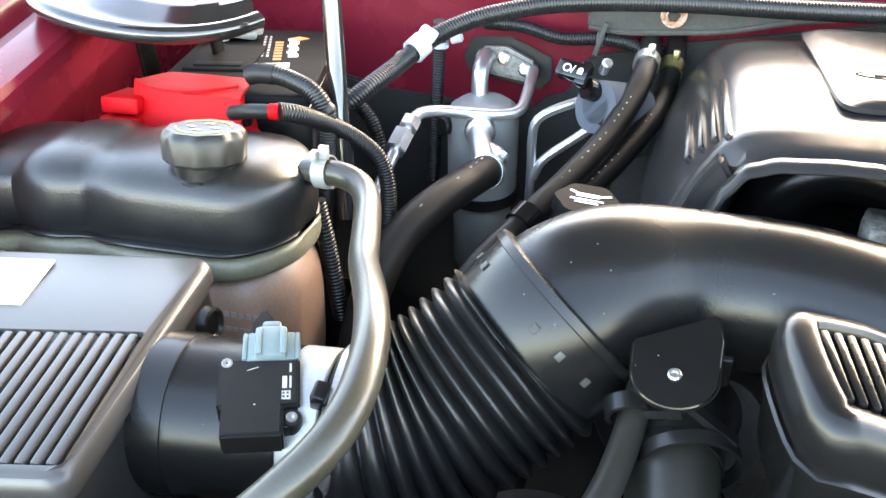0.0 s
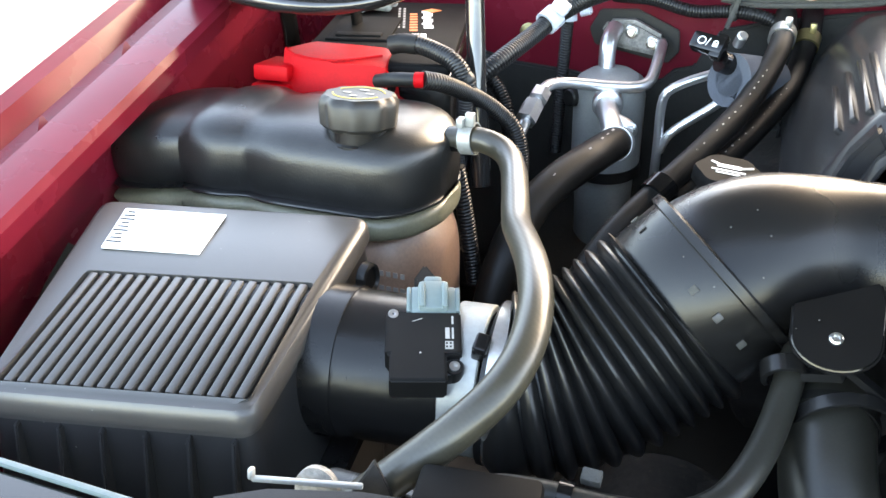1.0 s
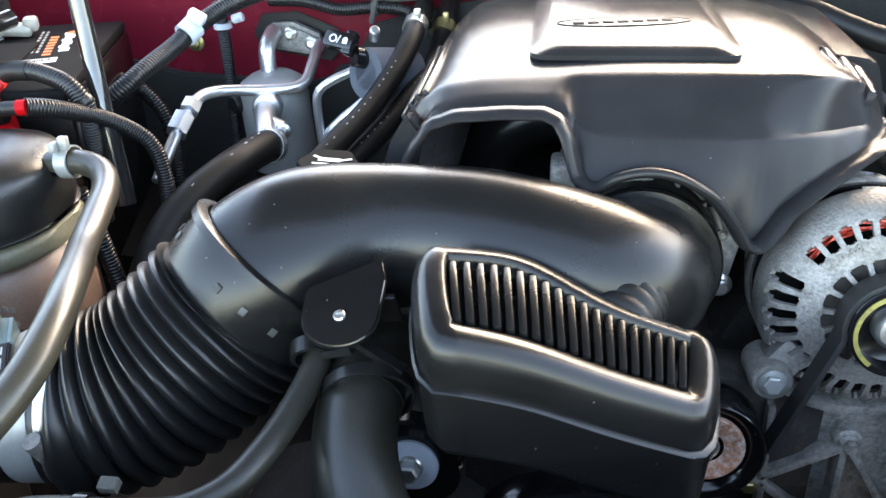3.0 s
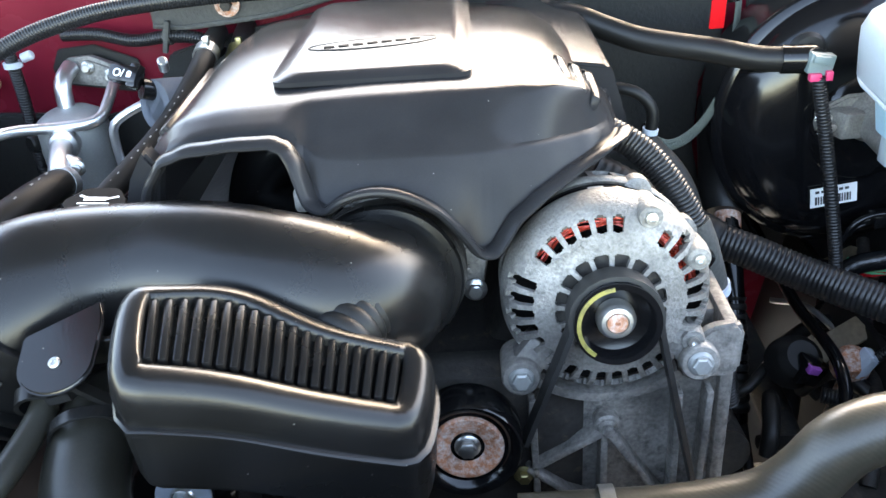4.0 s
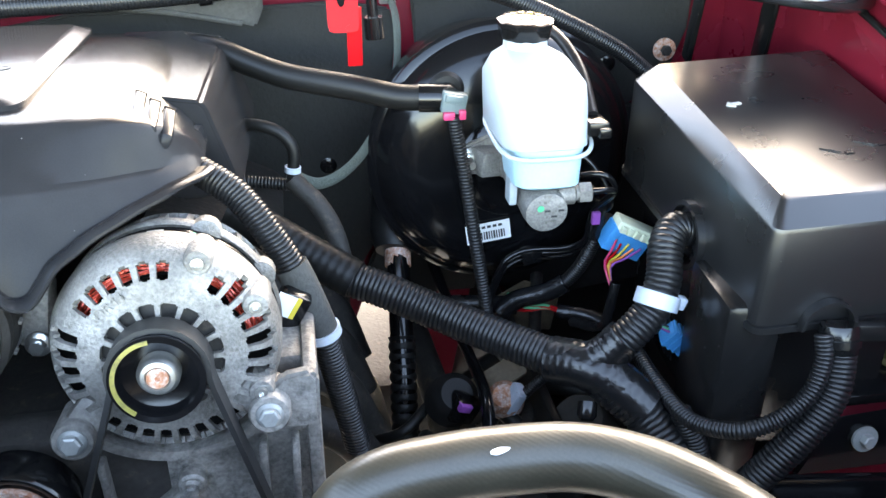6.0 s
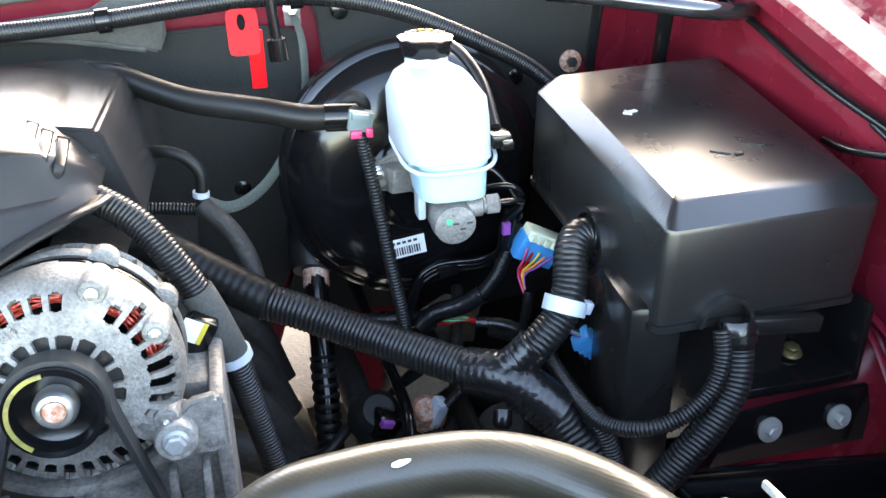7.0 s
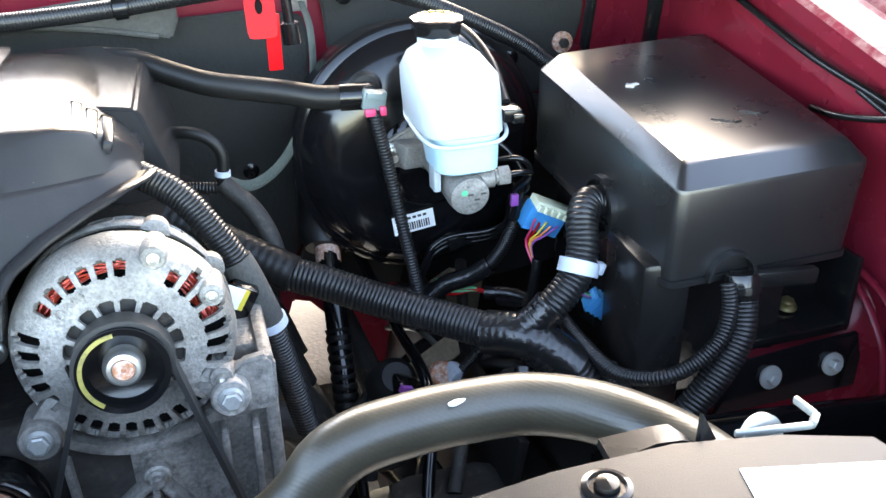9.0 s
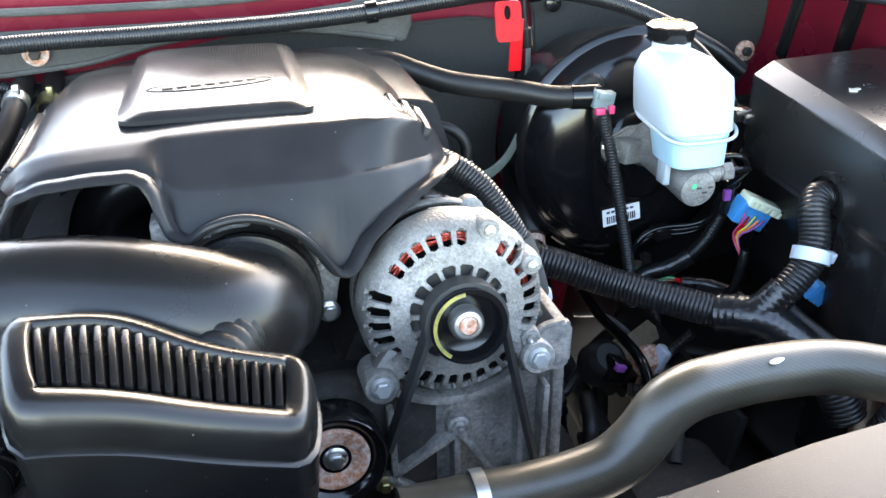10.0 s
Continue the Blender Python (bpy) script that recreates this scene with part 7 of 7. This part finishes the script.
pv = thing("purge_valve", "black plug with pale lock symbol in a grey foam ring", "valve", base=(-0.03, 0.96, 1.23))
PM = frame_at((-0.038, 0.955, 1.24), (-0.2, -0.75, 0.6), (1, -0.35, -0.1))
part("plug", join(box(0.038, 0.02, 0.018, PM, 0.004), box(0.013, 0.028, 0.014, PM @ pose(0.012, 0, 0), 0.003), tube([PM @ Vector((0.016, -0.01, -0.01)), (-0.006, 0.965, 1.215), (-0.002, 0.975, 1.205)], 0.012)), M["gloss"], pv)
plate_text("O/", 0.013, PM @ pose(-0.004, -0.001, 0.0093), M["label"], "lettering", pv, "pale ring and slash marking")
part("lock_mark", join(box(0.0055, 0.0045, 0.0008, PM @ pose(0.01, -0.002, 0.0095)), half_ring(PM @ Vector((0.01, 0.0002, 0.0095)), PM.to_3x3() @ Vector((0, 0, 1)), 0.0018, 0.0008, 0.0011, 0, 180, 10, PM.to_3x3() @ Vector((1, 0, 0)))), M["label"], pv, "pale padlock symbol")
part("foam_ring", pipe([(-0.012, 0.95, 1.205), (0.008, 0.975, 1.198), (0.03, 1.0, 1.19)], 0.029, 0.018, 32), M["bluefoam"], pv, "blue-grey foam sleeve")
part("stud", join(lathe([(0.006, 0), (0.006, 0.018), (0.004, 0.02)], frame_at((-0.01, 1.0, 1.232), (0.2, -0.6, 0.6)), 12)), M["steel"], pv)

# conduit along the top of the firewall
tc_ = thing("corrugated_conduit", "long black corrugated conduit clipped along the firewall top", "conduit", "corrugated conduits", (0.2, 1.02, 1.3))
part("conduit", corrugated([(-0.285, 0.86, 1.195), (-0.262, 0.86, 1.212), (-0.242, 0.885, 1.228), (-0.226, 0.93, 1.24), (-0.205, 0.965, 1.258), (-0.175, 0.985, 1.274), (-0.13, 1.0, 1.288), (-0.06, 1.015, 1.3), (0.05, 1.03, 1.305), (0.2, 1.04, 1.305), (0.35, 1.04, 1.309), (0.45, 1.035, 1.316), (0.54, 1.025, 1.327), (0.62, 1.02, 1.334), (0.7, 1.02, 1.33), (0.78, 1.02, 1.31), (0.86, 1.02, 1.276), (0.93, 1.02, 1.24), (0.97, 1.02, 1.21)], 0.0105, 0.0034, 0.0008, 14), M["conduit"], tc_)
for c, d in (((-0.213, 0.952, 1.253), (0.4, 0.7, 0.4)),):
    part("clip", join(half_ring(c, d, 0.0108, 0.018, 0.003, 0, 360, 20), box(0.02, 0.014, 0.014, pose(c[0] + 0.012, c[1] - 0.002, c[2] + 0.016, 0, 30, 0), 0.003)), M["tie"], tc_, "white nylon clip")
for x, y, z in ((0.455, 1.034, 1.3165), (0.66, 1.02, 1.333)):
    part("clip", half_ring((x, y, z), (1, 0, 0.08), 0.0108, 0.014, 0.0025, 0, 360, 20), M["gloss"], tc_)
c2 = thing("corrugated_conduit", "black corrugated conduit looping behind the refrigerant block", "conduit", "corrugated conduits", (-0.05, 1.1, 1.25))
part("conduit", corrugated([(-0.17, 1.115, 1.25), (-0.12, 1.1, 1.252), (-0.07, 1.085, 1.245), (-0.02, 1.075, 1.25), (0.02, 1.07, 1.245), (0.045, 1.06, 1.23)], 0.008, 0.0036), M["conduit"], c2)
part("tie", join(half_ring((-0.022, 1.074, 1.25), (1, -0.1, 0), 0.0085, 0.008, 0.002, 0, 360, 18), box(0.006, 0.008, 0.04, pose(-0.022, 1.066, 1.252, 0, 15, 0), 0.001)), M["felt"], c2, "grey cable tie")
c3 = thing("corrugated_conduit", "black corrugated conduit dropping down the firewall", "conduit", "corrugated conduits", (-0.22, 1.05, 1.15))
part("conduit", corrugated([(-0.214, 1.05, 1.262), (-0.217, 1.06, 1.22), (-0.22, 1.065, 1.16), (-0.222, 1.06, 1.05)], 0.008, 0.0036), M["conduit"], c3)
part("tie", join(half_ring((-0.216, 1.058, 1.232), (0, 0, 1), 0.0085, 0.007, 0.003, 0, 360, 18), lathe([(0.006, 0), (0.006, 0.012), (0.004, 0.014)], frame_at((-0.2, 1.055, 1.24), (1, 0, 0.3)), 14)), M["tie"], c3)
solo("corrugated_conduit", corrugated([(-0.33, 0.96, 1.2), (-0.29, 0.96, 1.18), (-0.26, 0.95, 1.14), (-0.25, 0.93, 1.05)], 0.0085), M["conduit"], "black corrugated conduit behind the battery", "conduit", "corrugated conduits")
solo("corrugated_conduit", corrugated([(-0.235, 0.7, 1.17), (-0.225, 0.7, 1.12), (-0.215, 0.7, 1.05)], 0.0085), M["conduit"], "black corrugated conduit below the coolant hose", "conduit", "corrugated conduits")
fb_ = thing("firewall_bolt", "yellow zinc bolt on the firewall beside the battery", "bolt", "firewall bolts", (-0.28, 1.11, 1.19))
part("head", hexbolt((-0.28, 1.112, 1.195), (0, -1, 0.1), 0.008, 0.012), M["gold"], fb_)

# hood strut and hinges
solo("hood_strut", join(tube([(-0.27, 0.83, 1.45), (-0.256, 0.81, 1.3), (-0.245, 0.79, 1.21), (-0.235, 0.775, 1.12)], 0.0095, 20), tube([(-0.245, 0.79, 1.21), (-0.235, 0.775, 1.12)], 0.011, 20)), M["chrome"], "glossy black hood strut rod beside the battery", "strut")


def hinge(side):
    """Curved hood hinge arm, pressed steel with a rolled edge."""
    cx = -0.465 if side < 0 else 1.04
    cy, z = (0.80, 1.305) if side < 0 else (0.88, 1.335)
    h = thing("bonnet_hinge", "glossy dark hood hinge arm with a rolled edge", "hood hinge", "hood hinges", (cx, cy, z))
    secs = []
    for k in range(25):
        t = k / 24
        a = radians(200 + 140 * t)
        secs.append(Vector((cx + 0.13 * math.cos(a), cy + 0.08 + 0.15 * math.sin(a), z + 0.01 * math.sin(a * 2))))
    part("edge", sweep(secs, 0.009, 14), M["chrome"], h)
    hub = Vector((cx, cy + 0.22, z))
    ridge = ((0.0, 0.004), (0.1, -0.003), (0.17, 0.0), (0.22, 0.012), (0.3, 0.014), (0.36, 0.004), (0.45, 0.008), (0.55, 0.024))
    rings = [[p.lerp(hub, q) + Vector((0, 0, h_)) for q, h_ in ridge] + [p.lerp(hub, q) + Vector((0, 0, h_ - 0.004)) for q, h_ in reversed(ridge)] for p in secs]
    part("arm", skin(rings), M["chrome"], h)
    part("link", join(bar((cx + side * 0.03, cy + 0.05, z), (cx + side * 0.05, cy + 0.1, z - 0.12), 0.03, 0.006, 0.002, (1, 0, 0)), bar((cx - side * 0.05, cy + 0.06, z), (cx - side * 0.04, cy + 0.1, z - 0.1), 0.02, 0.006, 0.002, (1, 0, 0))), M["gloss"], h)


hinge(-1)
hinge(1)

# ---- front and right corner ----
sh_ = thing("vent_hose", "grey-black rubber vent hose clipped to the intake duct", "hose", base=(0.03, 0.38, 1.15))
part("hose", tube([(0.075, 0.5, 1.19), (0.066, 0.462, 1.187), (0.062, 0.435, 1.176), (0.055, 0.4, 1.168), (0.046, 0.372, 1.163), (0.034, 0.352, 1.158), (0.012, 0.338, 1.154), (-0.02, 0.333, 1.153), (-0.055, 0.333, 1.152), (-0.085, 0.33, 1.148), (-0.105, 0.32, 1.135), (-0.12, 0.3, 1.11)], 0.0088, 18), M["sooty"], sh_)
part("clip", half_ring((-0.042, 0.333, 1.1525), (1, 0, 0), 0.009, 0.008, 0.0018, 0, 360, 20), M["gloss"], sh_)
part("clip_head", box(0.011, 0.008, 0.007, pose(-0.031, 0.346, 1.161, 20, 0, 0), 0.001), M["felt"], sh_, "pale nylon clip head")
bh = thing("radiator_hose", "thick black rubber upper radiator hose", "hose", base=(0.1, 0.4, 1.12))
part("hose", tube([(0.11, 0.525, 1.135), (0.099, 0.488, 1.154), (0.091, 0.457, 1.158), (0.09, 0.43, 1.15), (0.093, 0.405, 1.137), (0.103, 0.383, 1.119), (0.122, 0.363, 1.1), (0.15, 0.343, 1.08), (0.185, 0.32, 1.06)], 0.0265, 26), M["sooty"], bh)
part("clamp", half_ring((0.0905, 0.444, 1.155), (-0.05, -0.95, -0.2), 0.0266, 0.006, 0.001, 0, 360, 32), M["rubber"], bh)
solo("thermostat_housing", join(lathe([(0.03, 0), (0.03, 0.05), (0.034, 0.052), (0.034, 0.06)], frame_at((0.15, 0.55, 1.1), (-0.5, -0.6, 0.5)), 28), box(0.08, 0.06, 0.05, pose(0.16, 0.56, 1.08, 0, 20, 30), 0.01)), M["grime"], "grimy water outlet with worn orange paint", "water outlet")

tr = thing("battery_tray", "empty black steel auxiliary battery tray", "tray", base=(1.05, 0.45, 0.97))
TRM = pose(1.02, 0.43, 0.97, -6, 2, -6)
part("pan", box(0.24, 0.22, 0.008, TRM, 0.003), M["blacksteel"], tr)
part("rim", join(box(0.24, 0.012, 0.03, TRM @ pose(0, 0.108, 0.012), 0.004), box(0.012, 0.2, 0.03, TRM @ pose(0.114, 0, 0.012), 0.004), box(0.012, 0.2, 0.02, TRM @ pose(-0.114, 0, 0.008), 0.004)), M["blacksteel"], tr)
part("pressing", join(superloft([(TRM @ Vector((0.05, -0.03, 0.003)), (1, 0, 0), (0, 1, 0), 0.06, 0.05, 2.5), (TRM @ Vector((0.05, -0.03, 0.012)), (1, 0, 0), (0, 1, 0), 0.05, 0.042, 2.5)], 32), box(0.03, 0.008, 0.006, TRM @ pose(-0.02, 0.05, 0.005, 0, 0, -20), 0.002)), M["blacksteel"], tr)
part("side_plate", prism([(0.96, 0.965), (1.13, 0.965), (1.13, 1.0), (1.12, 1.032), (1.075, 1.03), (0.985, 1.024), (0.975, 1.0)], 0.006, Matrix(((1, 0, 0, 0), (0, 0, -1, 0.578), (0, 1, 0, 0), (0, 0, 0, 1))), 0.002), M["blacksteel"], tr)
for x in (1.019, 1.092):
    part("bolt", hexbolt((x, 0.569, 1.002), (0, -1, 0.2), 0.0062, 0.0, 0.0122), M["zinc"], tr, "bright washer and bolt")
wh = [[(x, y + 0.0, z + 0.05 * max(0, (x - 1.09) / 0.07) ** 2) for y, z in ((0.578, 0.90), (0.584, 0.95), (0.594, 0.995), (0.61, 1.018), (0.64, 1.027), (0.8, 1.03), (0.8, 1.015), (0.64, 1.012), (0.62, 1.0), (0.6, 0.9))] for x in (0.975, 0.98, 1.02, 1.06, 1.09, 1.11, 1.13, 1.15, 1.17)]
solo("wheel_housing", skin(wh), M["paint"], "maroon painted wheel housing panel under the fuse box", "panel", kind="structure")
solo("stay_rod", join(tube([(1.13, 0.535, 1.258), (1.122, 0.525, 1.245), (1.05, 0.405, 1.195), (0.975, 0.31, 1.16)], 0.0065, 16), lathe([(0.012, -0.006), (0.012, 0.006)], frame_at((0.97, 0.30, 1.157), (0, -0.4, 1)), 24)), M["steel"], "zinc-plated diagonal stay rod by the fender", "rod")
ck = thing("hood_cable", "black hood release cable clipped along the fender", "cable", base=(1.12, 0.7, 1.25))
part("cable", tube([(1.108, 1.05, 1.365), (1.118, 0.93, 1.337), (1.12, 0.84, 1.313), (1.12, 0.711, 1.279), (1.12, 0.601, 1.26), (1.118, 0.54, 1.245), (1.112, 0.42, 1.208)], 0.0038), M["gloss"], ck)
part("second_cable", tube([(1.122, 0.64, 1.262), (1.12, 0.6, 1.252), (1.118, 0.54, 1.239), (1.112, 0.42, 1.202)], 0.0034), M["gloss"], ck)
part("branch", tube([(1.117, 0.575, 1.253), (1.118, 0.62, 1.24), (1.121, 0.666, 1.23), (1.132, 0.71, 1.224)], 0.0036), M["gloss"], ck)
part("clip", join(box(0.008, 0.012, 0.02, pose(1.115, 0.58, 1.254, 0, 0, 10), 0.002), lathe([(0.009, 0), (0.009, 0.003), (0.006, 0.004), (0, 0.004)], frame_at((1.122, 0.572, 1.268), (-0.5, -0.2, 0.9)), 18)), M["gloss"], ck)
lb = thing("latch_bracket", "bent zinc-plated latch bracket on the radiator cover", "bracket", "latch brackets", (0.8, 0.3, 1.19))
part("strip", bar((0.768, 0.304, 1.196), (0.809, 0.293, 1.2), 0.003, 0.005, 0.001, (0, -0.3, 1)), M["zinc"], lb)
part("hook", join(bar((0.809, 0.293, 1.2), (0.8145, 0.298, 1.202), 0.004, 0.007, 0.001, (0, -0.3, 1)), bar((0.8145, 0.298, 1.202), (0.812, 0.313, 1.203), 0.003, 0.005, 0.001, (0, -0.3, 1))), M["zinc"], lb)
part("roller", lathe([(0.014, -0.002), (0.014, 0.002), (0, 0.002)], frame_at((0.785, 0.303, 1.190), (0.1, -1, 0.3)), 28), M["zinc"], lb)
part("gusset", prism([(-0.008, -0.006), (0.008, -0.006), (-0.002, 0.014)], 0.003, frame_at((0.752, 0.31, 1.196), (0.3, -0.95, 0.2), (1, 0.3, 0)), 0.0006), M["plastic"], lb)
lb = thing("latch_bracket", "bent zinc-plated latch bracket on the radiator cover", "bracket", "latch brackets", (-0.17, 0.27, 1.19))
part("strip", join(bar((-0.184, 0.258, 1.188), (-0.13, 0.272, 1.188), 0.003, 0.003, 0.001), bar((-0.184, 0.258, 1.188), (-0.184, 0.259, 1.194), 0.004, 0.003, 0.001, (1, 0, 0))), M["zinc"], lb)
part("roller", lathe([(0.012, -0.002), (0.012, 0.002), (0, 0.002)], frame_at((-0.155, 0.271, 1.179), (0, -1, 0.3)), 28), M["dirty"], lb)
part("gusset", prism([(-0.012, 0), (0.012, 0), (0.003, 0.026)], 0.003, frame_at((-0.132, 0.284, 1.17), (0.3, -0.95, 0), (1, 0.3, 0)), 0.0006), M["grime"], lb)
